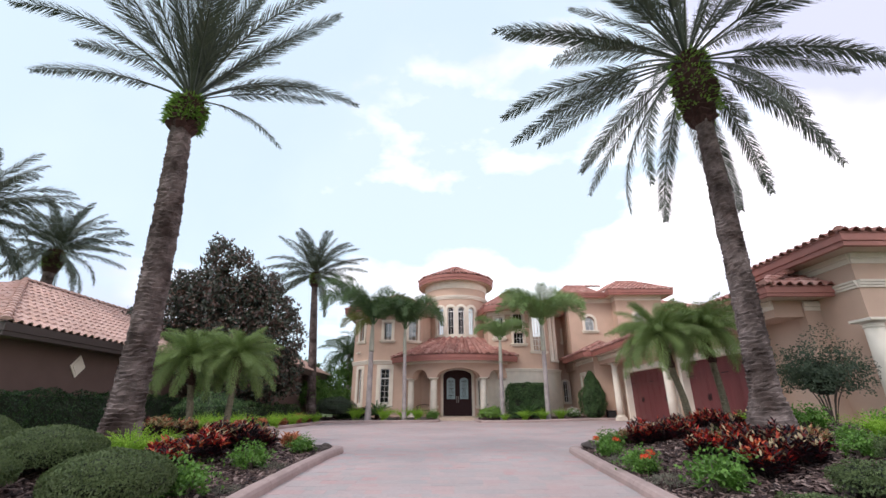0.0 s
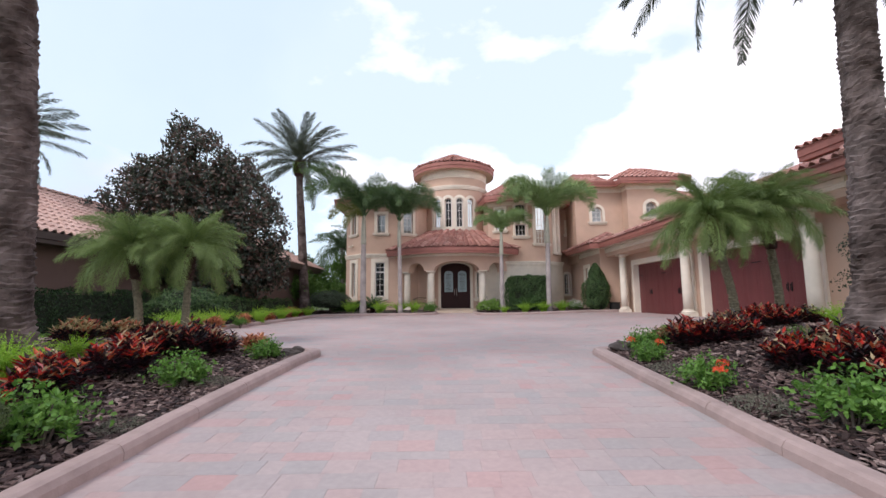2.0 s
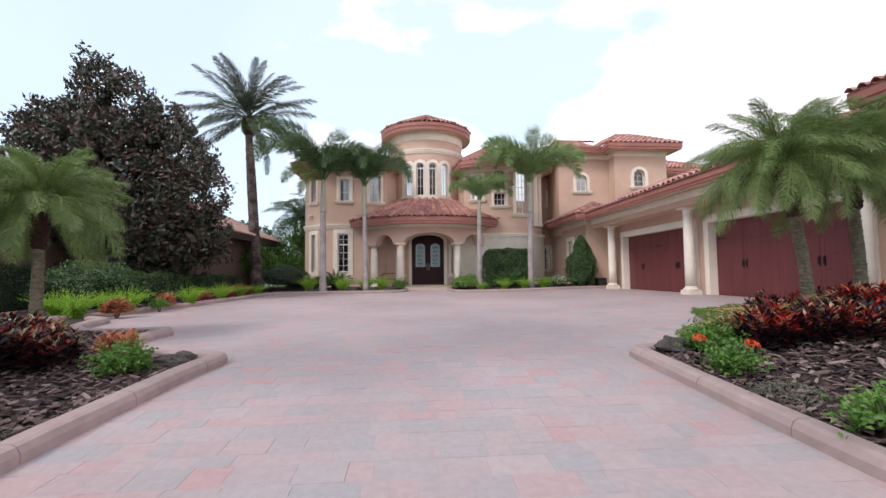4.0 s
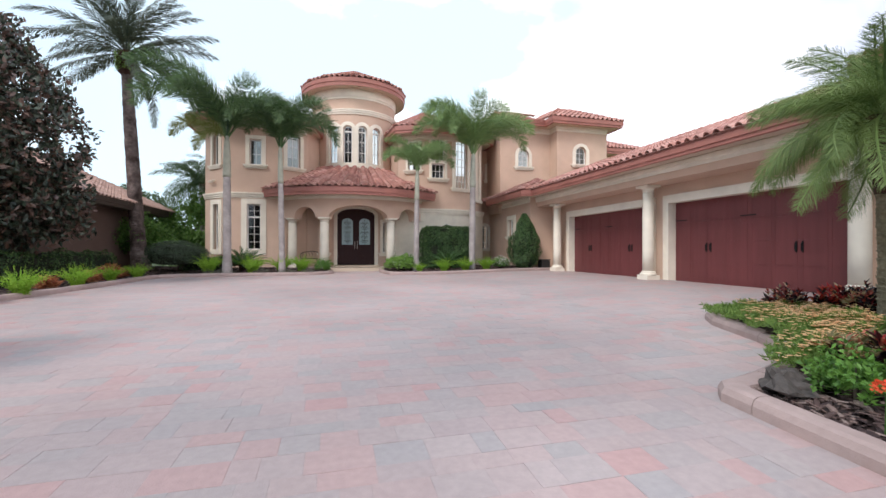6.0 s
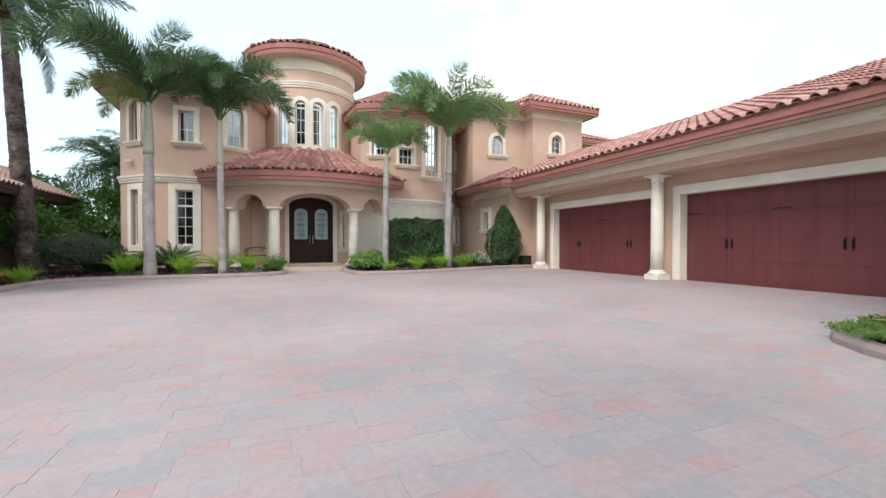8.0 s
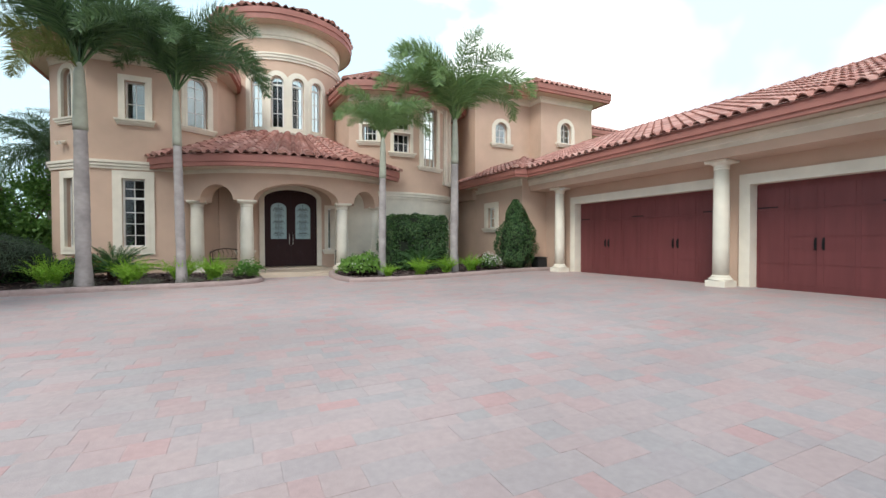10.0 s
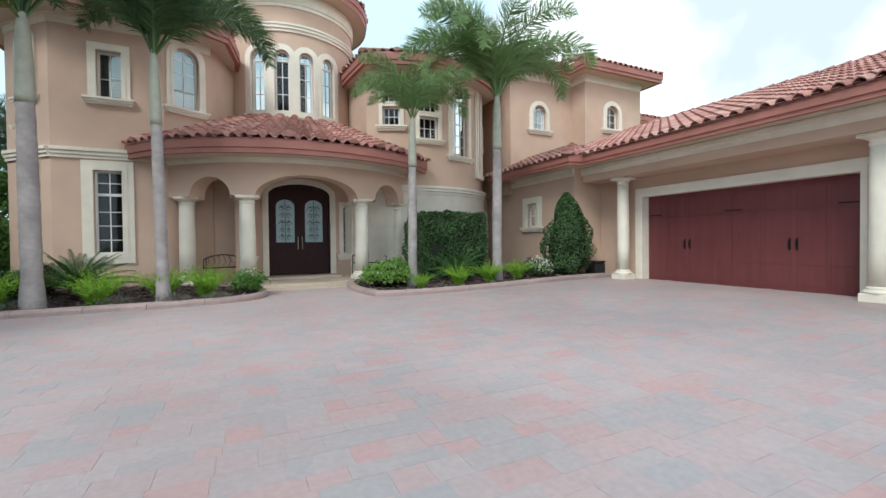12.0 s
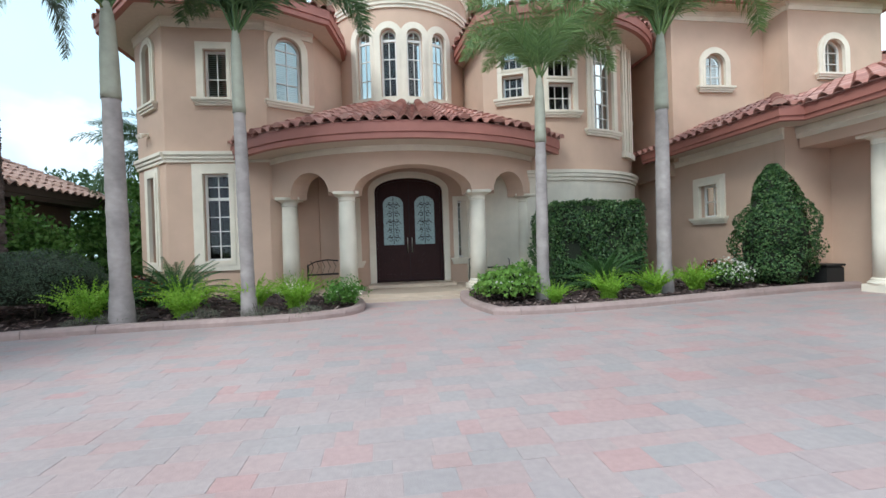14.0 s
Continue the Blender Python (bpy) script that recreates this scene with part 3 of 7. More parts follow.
def wall(name, f, u0, u1, z0, z1, ops, th, material, parent, label="", step=0.5, extra=()):
    mb = MB()
    us = {u0, u1, *extra}
    n = max(1, int((u1 - u0) / step))
    us |= {u0 + (u1 - u0) * i / n for i in range(n + 1)}
    for op in ops:
        us |= {op["u0"], op["u1"]}
        if op.get("rise"):
            us |= {op["u0"] + (op["u1"] - op["u0"]) * (1 - math.cos(math.pi * i / 16)) / 2 for i in range(17)}
    us = sorted(us)
    us = [u for i, u in enumerate(us) if i == 0 or u - us[i - 1] > 1e-5]
    for a, b in zip(us, us[1:]):
        mid = (a + b) / 2
        here = [op for op in ops if op["u0"] < mid < op["u1"]]
        cuts = [(z0, z0)]
        for op in sorted(here, key=lambda o: o["z0"]):
            cuts += [(op["z0"], op["z0"]), (top_of(op, a), top_of(op, b))]
        cuts.append((z1, z1))
        for k in range(0, len(cuts), 2):
            (la, lb), (ha, hb) = cuts[k], cuts[k + 1]
            if max(ha - la, hb - lb) < 1e-4:
                continue
            mb.quad(f(a, la, 0), f(b, lb, 0), f(b, hb, 0), f(a, ha, 0))
            mb.quad(f(b, lb, -th), f(a, la, -th), f(a, ha, -th), f(b, hb, -th))
            mb.quad(f(a, la, -th), f(b, lb, -th), f(b, lb, 0), f(a, la, 0))
            mb.quad(f(a, ha, 0), f(b, hb, 0), f(b, hb, -th), f(a, ha, -th))
    for op in ops:
        for u, s in ((op["u0"], 1), (op["u1"], -1)):
            q = [f(u, op["z0"], 0), f(u, op["z1"], 0), f(u, op["z1"], -th), f(u, op["z0"], -th)]
            mb.quad(*(q if s > 0 else q[::-1]))
    for u, s in ((u0, -1), (u1, 1)):
        q = [f(u, z0, 0), f(u, z1, 0), f(u, z1, -th), f(u, z0, -th)]
        mb.quad(*(q if s > 0 else q[::-1]))
    return part(name, mb, material, parent, label)


def outline(op, grow=0.0, close=True, low=None):
    """Points (u, z) round an opening, anticlockwise from low left, grown outward."""
    u0, u1, z0, z1, r = op["u0"] - grow, op["u1"] + grow, (op["z0"] - grow if low is None else low), op["z1"], op.get("rise", 0)
    pts = [(u0, z0)]
    if r:
        c, h = (u0 + u1) / 2, (u1 - u0) / 2
        pts += [(c - h * math.cos(math.pi * i / 14), z1 + (r + grow) * math.sin(math.pi * i / 14)) for i in range(15)]
    else:
        pts += [(u0, z1 + grow), (u1, z1 + grow)]
    pts.append((u1, z0))
    return pts


def band(mb, f, inner, outer, o0, o1, closed):
    """A strip between two outlines, standing from o0 out to o1."""
    n = len(inner)
    rng = range(n if closed else n - 1)
    for k in rng:
        j = (k + 1) % n
        a, b, c, d = inner[k], inner[j], outer[j], outer[k]
        mb.quad(f(*a, o1), f(*d, o1), f(*c, o1), f(*b, o1))
        mb.quad(f(*a, o0), f(*a, o1), f(*b, o1), f(*b, o0))
        mb.quad(f(*d, o1), f(*d, o0), f(*c, o0), f(*c, o1))
    if not closed:
        for k in (0, n - 1):
            mb.quad(f(*inner[k], o0), f(*inner[k], o1), f(*outer[k], o1), f(*outer[k], o0))


def fbox(mb, f, u0, u1, z0, z1, o0, o1, n=1):
    """A block on a mapped wall, bent with it in n pieces."""
    for i in range(n):
        a, b = u0 + (u1 - u0) * i / n, u0 + (u1 - u0) * (i + 1) / n
        mb.quad(f(a, z0, o1), f(b, z0, o1), f(b, z1, o1), f(a, z1, o1))
        mb.quad(f(a, z1, o1), f(b, z1, o1), f(b, z1, o0), f(a, z1, o0))
        mb.quad(f(a, z0, o0), f(b, z0, o0), f(b, z0, o1), f(a, z0, o1))
    for u in (u0, u1):
        mb.quad(f(u, z0, o0), f(u, z0, o1), f(u, z1, o1), f(u, z1, o0))


def window(f, op, parent, label, nx=2, rows=(), trim=0.15, sill=True, blind=False, transom=None, curve=1, reveal=0.12, sill_w=0.1, glass=True):
    """A window in an opening: cast surround and sill on the wall, white frame, bars, panes, a blind or a near-black
    sheet for the unlit room behind.
    """
    w = part("window", _trim(f, op, trim, sill, curve, sill_w), CREAM, parent, label)
    fr = MB()
    band(fr, f, outline(op, -0.055), outline(op, 0.0), -reveal - 0.06, -reveal, True)
    if transom:
        fbox(fr, f, op["u0"] + 0.03, op["u1"] - 0.03, transom - 0.035, transom + 0.035, -reveal - 0.05, -reveal + 0.004, curve)
    part("window_frame", fr, WHITE, w, "white window frame")
    for i in range(1, nx):
        u = op["u0"] + (op["u1"] - op["u0"]) * i / nx
        bar = MB()
        fbox(bar, f, u - 0.011, u + 0.011, op["z0"] + 0.04, top_of(op, u) - 0.03, -reveal - 0.05, -reveal - 0.012)
        part("glazing_bar", bar, WHITE, w)
    for z in rows:
        half = (op["u1"] - op["u0"]) / 2
        if z > op["z1"] and op.get("rise"):
            half *= math.sqrt(max(0, 1 - ((z - op["z1"]) / op["rise"]) ** 2))
        c = (op["u0"] + op["u1"]) / 2
        bar = MB()
        fbox(bar, f, c - half + 0.03, c + half - 0.03, z - 0.011, z + 0.011, -reveal - 0.052, -reveal - 0.014, curve)
        part("glazing_bar", bar, WHITE, w)
    g = MB()
    o = outline(op, -0.03)
    c = ((op["u0"] + op["u1"]) / 2, (op["z0"] + op["z1"]) / 2)
    for k in range(len(o)):
        a, b = o[k], o[(k + 1) % len(o)]
        g.tri(f(*c, -reveal - 0.035), f(*b, -reveal - 0.035), f(*a, -reveal - 0.035))
    pane = part("pane", g, GLASS, w)
    if blind:
        s = MB()
        z = op["z0"] + 0.05
        while z < op["z1"] + op.get("rise", 0) * 0.85:
            k = 1.0
            if z > op["z1"] and op.get("rise"):
                k = math.sqrt(max(0, 1 - ((z - op["z1"]) / op["rise"]) ** 2))
            h = (op["u1"] - op["u0"]) / 2 * k - 0.03
            if h > 0.03:
                a, b = c[0] - h, c[0] + h
                s.quad(f(a, z, -reveal - 0.13), f(b, z, -reveal - 0.13), f(b, z + 0.045, -reveal - 0.165), f(a, z + 0.045, -reveal - 0.165))
            z += 0.052
        part("blind", s, BLIND, w, "white slatted blind behind the glass")
    else:
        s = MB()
        # added sheet; its dark colour stands for the lack of light indoors
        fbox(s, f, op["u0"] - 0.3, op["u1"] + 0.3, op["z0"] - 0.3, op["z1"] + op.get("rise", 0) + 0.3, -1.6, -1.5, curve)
        part("room_wall", s, DARK, w, "near-black sheet that stands for the unlit room behind the pane")
    return w


def _trim(f, op, trim, sill, curve, sill_w):
    mb = MB()
    if trim:
        low = op["z0"] if sill else None
        if sill:
            band(mb, f, outline(op, -0.005, low=op["z0"]), outline(op, trim, low=op["z0"]), -0.02, 0.05, False)
            band(mb, f, outline(op, -0.006, low=op["z0"]), outline(op, trim * 0.45, low=op["z0"]), -0.02, 0.066, False)
        else:
            band(mb, f, outline(op, -0.005), outline(op, trim), -0.02, 0.05, True)
            band(mb, f, outline(op, -0.006), outline(op, trim * 0.45), -0.02, 0.066, True)
    if sill:
        a, b = op["u0"] - trim - sill_w, op["u1"] + trim + sill_w
        for dz, o, k in ((0.0, 0.14, 0.0), (-0.06, 0.11, 0.03), (-0.12, 0.075, 0.06)):
            fbox(mb, f, a + k, b - k, op["z0"] + dz - 0.06, op["z0"] + dz, -0.02, o, curve)
    if not mb.v:
        fbox(mb, f, op["u0"] - 0.01, op["u1"] + 0.01, op["z0"] - 0.02, op["z0"], -0.1, 0.02, curve)
    return mb


CROWN = [(0.0, 0.0), (0.05, 0.0), (0.05, 0.06), (0.085, 0.09), (0.085, 0.15), (0.12, 0.18), (0.12, 0.26), (0.0, 0.26)]
FPROF = [(0.0, 0.02), (0.0, 0.14), (0.035, 0.15), (0.035, 0.31), (0.03, 0.38), (-0.12, 0.42), (-0.12, 0.02)]


def moulding(name, f, u0, u1, z, parent, prof=CROWN, material=CREAM, n=1, label=""):
    mb = MB()
    pts = [u0 + (u1 - u0) * i / n for i in range(n + 1)]
    for a, b in zip(pts, pts[1:]):
        for k in range(len(prof)):
            (o1, z1), (o2, z2) = prof[k], prof[(k + 1) % len(prof)]
            mb.quad(f(a, z + z1, o1), f(b, z + z1, o1), f(b, z + z2, o2), f(a, z + z2, o2))
    for u in (u0, u1):
        mb.poly([f(u, z + zz, o) for o, zz in prof])
    return part(name, mb, material, parent, label)


# ---- clay tile roofs ----
TW, TL = 0.285, 0.40


def tile_mb(mb, org, ex, ey, nz, w=TW, l=TL + 0.05):
    """One S tile: a low barrel with a pan beside it; ex across, ey up the slope, nz off it."""
    prof = [(-0.5, 0.005), (-0.36, 0.068), (-0.14, 0.1), (0.08, 0.068), (0.22, 0.008), (0.5, 0.0)]
    i = len(mb.v)
    j = random.uniform(-0.006, 0.006)
    for t, lift, k in ((0.0, 0.045, 1.0), (1.0, 0.008, 0.94)):
        for a, h in prof:
            p = org + ex * (a * w * k + j) + ey * (t * l) + nz * (h * k + lift)
            mb.v.append(tuple(p))
    for a, h in prof:
        mb.v.append(tuple(org + ex * (a * w + j) + ey * 0.004 + nz * (h + 0.02)))
    for k in range(5):
        mb.f.append((i + k, i + k + 1, i + 7 + k, i + 6 + k))
        mb.f.append((i + 12 + k, i + 13 + k, i + 1 + k, i + k))


def tile_face(mb, poly, deck=None):
    """Tiles a flat roof face. poly: 3D corners, the first two are the eave, left to right as seen from outside."""
    P = [Vector(p) for p in poly]
    ex = (P[1] - P[0]).normalized()
    nz = (P[1] - P[0]).cross(P[2] - P[0]).normalized()
    if nz.z < 0:
        nz = -nz
    ey = nz.cross(ex).normalized()
    if ey.z < 0:
        ey = -ey
    uv = [((p - P[0]).dot(ex), (p - P[0]).dot(ey)) for p in P]
    u0, u1 = min(a for a, _ in uv), max(a for a, _ in uv)
    n = max(1, round((u1 - u0) / TW))
    w = (u1 - u0) / n
    for i in range(n):
        u = u0 + (i + 0.5) * w
        ts = []
        for k in range(len(uv)):
            (a, b), (c, d) = uv[k], uv[(k + 1) % len(uv)]
            if (a - u) * (c - u) < 0:
                ts.append(b + (d - b) * (u - a) / (c - a))
        if len(ts) < 2:
            continue
        lo, hi = min(ts), max(ts)
        t = math.floor(lo / TL) * TL if lo > 0.05 else -0.04
        while t < hi - 0.10:
            if t + TL * 0.6 > lo:
                l = min(TL + 0.05, hi - t)
                tile_mb(mb, P[0] + ex * u + ey * t, ex, ey, nz, w, l)
            t += TL
    if deck is not None:
        deck.poly([tuple(p - nz * 0.01) for p in P])


def fan_face(mb, poly, deck=None):
    """Tiles a face whose rows run together towards the top. poly: eave left, eave right, top right, top left (or one top point)."""
    P = [Vector(p) for p in poly]
    if len(P) == 3:
        P.append(P[2])
    a, b, c, d = P
    nz = (b - a).cross(d - a).normalized()
    if nz.z < 0:
        nz = -nz
    n = max(1, round((b - a).length / TW))
    length = ((c + d) / 2 - (a + b) / 2).length
    steps = max(1, round(length / TL))
    prof = [(-0.5, 0.0), (-0.34, 0.07), (-0.12, 0.105), (0.10, 0.07), (0.24, 0.005), (0.5, -0.01)]

    def at(u, t):
        return a.lerp(b, u).lerp(d.lerp(c, u), t)
    for j in range(n):
        for k in range(steps):
            t0, t1 = k / steps, min(1.0, (k + 1.12) / steps)
            if at((j + 0.5) / n, t1).z > 0 and (at(0, t1) - at(1, t1)).length / n < 0.05:
                continue
            i = len(mb.v)
            o = random.uniform(-0.02, 0.02)
            for t, lift in ((t0, 0.045), (t1, 0.008)):
                w = (at(0, t) - at(1, t)).length / n / TW
                for u, h in prof:
                    mb.v.append(tuple(at((j + 0.5 + u + o) / n, t) + nz * (h * min(1.0, 0.35 + w * 0.65) + lift)))
            for u, h in prof:
                mb.v.append(tuple(at((j + 0.5 + u + o) / n, t0) + nz * (h + 0.018)))
            for q in range(5):
                mb.f.append((i + q, i + q + 1, i + 7 + q, i + 6 + q))
                mb.f.append((i + 12 + q, i + 13 + q, i + 1 + q, i + q))
    if deck is not None:
        deck.poly([tuple(Vector(p) - nz * 0.01) for p in poly])


def hip_tiles(mb, a, b, r=0.12):
    """A row of round cap tiles from the low end a to the high end b."""
    a, b = Vector(a), Vector(b)
    d = (b - a)
    n = max(1, round(d.length / 0.36))
    d = d / n
    e = d.normalized()
    s = e.cross(Vector((0, 0, 1))).normalized()
    up = s.cross(e)
    for i in range(n):
        o = a + d * i
        k0 = len(mb.v)
        for t, rr, lift in ((0, r, 0.06), (1.12, r * 0.86, 0.03)):
            for j in range(7):
                w = math.pi * j / 6
                mb.v.append(tuple(o + d * t + s * (math.cos(w) * rr) + up * (math.sin(w) * rr * 0.9 + lift)))
        for j in range(6):
            mb.f.append((k0 + j, k0 + j + 1, k0 + 8 + j, k0 + 7 + j))
        mb.f.append(tuple(range(k0, k0 + 7)))


def weld(mb):
    """Joins points that lie together."""
    ids, out, new_id = {}, [], []
    for p in mb.v:
        k = (round(p[0], 3), round(p[1], 3), round(p[2], 3))
        if k not in ids:
            ids[k] = len(out)
            out.append(p)
        new_id.append(ids[k])
    mb.v = out
    faces = []
    for f in mb.f:
        q = []
        for i in f:
            if new_id[i] not in q:
                q.append(new_id[i])
        if len(q) > 2:
            faces.append(tuple(q))
    mb.f = faces


def roof(name, faces, hips, parent, label, material=TILE, fan=False):
    deck, tiles, caps = MB(), MB(), MB()
    for p in faces:
        (fan_face if fan else tile_face)(tiles, p, deck=deck)
    for a, b in hips:
        hip_tiles(caps, a, b)
    weld(deck)
    r = part(name, deck, FASCIA if material is TILE else NTRIM, parent, label)
    part("roof_tile", tiles, material, r, kind="stuff")
    if caps.v:
        part("hip_tile", caps, material, r, kind="stuff")
    return r


def eave(name, path, z, parent, overhang, closed=False, material=FASCIA, soffit=SOFFIT, label="", prof=FPROF):
    """Fascia along an eave path (paving side on the right) and the soffit behind it."""
    mb = MB()
    mb.sweep(path, [(o, zz + z) for o, zz in prof], closed=closed)
    e = part(name, mb, material, parent, label or "rust-red painted two-step fascia")
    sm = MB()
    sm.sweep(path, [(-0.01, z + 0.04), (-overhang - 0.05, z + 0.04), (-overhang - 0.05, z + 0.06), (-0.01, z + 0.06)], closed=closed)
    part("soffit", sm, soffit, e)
    return e


def column(parent, x, y, h, r=0.2, plinth=0.29, z0=0.0, label="round cream cast-stone column"):
    cb = MB()
    cb.lathe([(r, 0.24), (r, 0.9), (r * 0.985, h * 0.6), (r * 0.9, h - 0.2)], (x, y, z0), 28)
    c = part("column", cb, CREAM, parent, label, smooth=True)
    b = MB()
    b.box((x - plinth, y - plinth, z0 - 0.06), (x + plinth, y + plinth, z0 + 0.12), bev=0.012)
    b.lathe([(r + 0.075, 0.12), (r + 0.085, 0.15), (r + 0.06, 0.18), (r + 0.03, 0.195), (r + 0.035, 0.22), (r, 0.25)], (x, y, z0), 28)
    part("base", b, CREAM, c)
    k = MB()
    k.lathe([(r * 0.9, h - 0.22), (r * 0.98, h - 0.21), (r * 0.98, h - 0.18), (r * 0.92, h - 0.17), (r * 0.95, h - 0.12), (r + 0.07, h - 0.07)], (x, y, z0), 28)
    k.box((x - r - 0.085, y - r - 0.085, z0 + h - 0.07), (x + r + 0.085, y + r + 0.085, z0 + h), bev=0.01)
    part("capital", k, CREAM, c)
    return c


def rect(u0, u1, z0, z1, rise=0.0):
    return dict(u0=u0, u1=u1, z0=z0, z1=z1, rise=rise)


house = thing("house", "two-storey tan stucco villa with round tower and clay tile roofs", "house")

# ---- west wing: a bay with canted sides ----
CW = (-4.95, 29.05)
fW = straight(CW[0], CW[1], 1, 0)                      # front
fWl = straight(-6.2, 30.3, 1.25, -1.25)                # canted side, west
fWs = straight(-6.2, 40.0, 0, -1)                      # long west side
fWr = straight(-2.55, 29.05, 1.1, 0.62)                # canted side, east
LWL = math.hypot(1.25, 1.25)
w1 = rect(0.84, 1.46, 0.95, 3.12)
w2 = rect(0.95, 1.5, 4.98, 6.2)
wall("wall", fW, 0, 2.4, 0, 7.05, [w1, w2], 0.25, STUCCO, house, "smooth tan stucco wall of the west wing")
window(fW, w1, house, "tall white window with a cream surround", 2, (1.32, 1.69, 2.05, 2.8), trim=0.24, sill=False, transom=2.5)
window(fW, w2, house, "upper window with blind and a moulded cream sill", 2, (5.5,), trim=0.17, blind=True)
a1 = rect(0.72, 1.16, 0.95, 3.12)
a2 = rect(0.66, 1.16, 4.98, 6.3, 0.22)
wall("wall", fWl, 0, LWL, 0, 7.05, [a1, a2], 0.25, STUCCO, house)
window(fWl, a1, house, "narrow tall white window with a cream surround", 1, (1.5, 2.0), trim=0.22, sill=False, transom=2.5)
window(fWl, a2, house, "narrow arched upper window with a cream sill", 1, (), trim=0.17)
wall("wall", fWs, 0, 9.7, 0, 7.05, [], 0.25, STUCCO, house)
r1 = rect(0.24, 0.92, 4.98, 6.35, 0.33)
wall("wall", fWr, 0, math.hypot(1.1, 0.62), 0, 7.05, [r1], 0.25, STUCCO, house)
window(fWr, r1, house, "arched upper window with a half-lowered white blind", 2, (5.5, 6.0, 6.36), trim=0.17, blind=True)
for f, a, b in ((fW, 0, 2.4), (fWl, 0, LWL), (fWs, 8.0, 9.7), (fWr, 0, 1.25)):
    moulding("cornice", f, a, b, 3.40, house, n=1, label="cream belt moulding between the storeys")
    moulding("cornice", f, a, b, 6.72, house, prof=[(0.0, 0.0), (0.03, 0.0), (0.03, 0.12), (0.06, 0.15), (0.06, 0.33), (0.0, 0.33)])
# east return of the wing and the recess beside the tower
fWe = straight(-1.45, 29.67, 0.35, 1.0)
wall("wall", fWe, 0, 2.0, 0, 7.05, [], 0.2, STUCCO, house)
eW = [(-6.95, 40.0), (-6.95, 30.0), (-5.25, 28.30), (-2.35, 28.30), (-0.95, 29.10), (-0.7, 30.5), (-0.7, 33.0)]
eave("fascia", eW, 6.92, house, 0.75)
ap = (-3.7, 34.0, 9.3)
ze = 7.27
roof("roof", [((-6.95, 38.0, ze), (-6.95, 30.0, ze), ap), ((-6.95, 30.0, ze), (-5.25, 28.3, ze), ap), ((-5.25, 28.3, ze), (-2.35, 28.3, ze), ap), ((-2.35, 28.3, ze), (-0.9, 29.1, ze), ap), ((-0.9, 29.1, ze), (-0.7, 34.0, ze), ap)],
     [((-6.95, 30.0, ze), ap), ((-5.25, 28.3, ze), ap), ((-2.35, 28.3, ze), ap), ((-0.9, 29.1, ze), ap)], house, "low hipped clay tile roof of the west wing")

# twin spotlight on the canted wall
spot = MB()
spot.box((-0.05, -0.03, -0.05), (0.05, 0.03, 0.05), bev=0.01)
spot.tube([(-0.05, -0.03, 0), (-0.09, -0.10, -0.03), (-0.10, -0.2, -0.07)], [0.02, 0.05, 0.065], 10)
spot.tube([(0.05, -0.03, 0), (0.09, -0.10, -0.03), (0.10, -0.2, -0.07)], [0.02, 0.05, 0.065], 10)
tagged(part("floodlight", spot, CREAM, house, m=Matrix.Translation(fWl(0.75, 4.25, 0.02)) @ pose(0, 0, 0, 0, 0, -45)), "twin beige floodlight on the canted wall")

# ---- tower ----
TC, TR = (1.05, 32.7), 2.35
fT = drum(*TC, TR)
deg = TR * math.pi / 180
tw = [rect((a - 5.9) * deg, (a + 5.9) * deg, 5.57, 7.34, 0.24) for a in (-30.2, -11.2, 7.6, 26.6)]
wall("wall", fT, -120 * deg, 120 * deg, 4.0, 9.55, tw, 0.22, STUCCO, house, "round stucco tower wall", step=0.16)
for i, op in enumerate(tw):
    window(fT, op, house, "slim arched tower window with white glazing bars", 2, (6.15, 6.72), trim=0.19, sill=False, transom=7.26, curve=3, reveal=0.1)
mb = MB()
fbox(mb, fT, -42 * deg, 39 * deg, 5.36, 5.50, -0.02, 0.09, 24)
fbox(mb, fT, -41 * deg, 38 * deg, 5.28, 5.36, -0.02, 0.06, 24)
part("window_sill", mb, CREAM, house, "curved cream sill under the tower windows")
moulding("cornice", fT, -110 * deg, 110 * deg, 8.18, house, n=60, prof=[(0.0, 0.0), (0.05, 0.0), (0.05, 0.07), (0.09, 0.10), (0.09, 0.17), (0.12, 0.2), (0.12, 0.26), (0.0, 0.26)], label="curved cream cornice round the tower")
moulding("cornice", fT, -110 * deg, 110 * deg, 9.0, house, n=60, prof=[(0.0, 0.0), (0.03, 0.0), (0.03, 0.10), (0.06, 0.13), (0.06, 0.55), (0.0, 0.55)])


def ring(cx, cy, r, n, a0=0.0, a1=360.0):
    return [(cx + r * math.sin(radians(a0 + (a1 - a0) * i / n)), cy - r * math.cos(radians(a0 + (a1 - a0) * i / n))) for i in range(n + (0 if a1 - a0 == 360 else 1))]


eave("fascia", ring(*TC, 2.92, 48), 9.5, house, 0.6, closed=True, prof=[(0.0, 0.0), (0.0, 0.2), (0.035, 0.21), (0.035, 0.42), (-0.02, 0.44), (-0.02, 0.0)])
faces, hips = [], []
rt = ring(*TC, 2.97, 16, 11.25 - 360, 11.25)[:16]
for i in range(16):
    a, b = rt[i], rt[(i + 1) % 16]
    faces.append(((*a, 9.93), (*b, 9.93), (*TC, 11.3)))
    hips.append(((*a, 9.93), (*TC, 11.3)))
roof("roof", faces, hips, house, "low conical tile roof of the tower", fan=True)

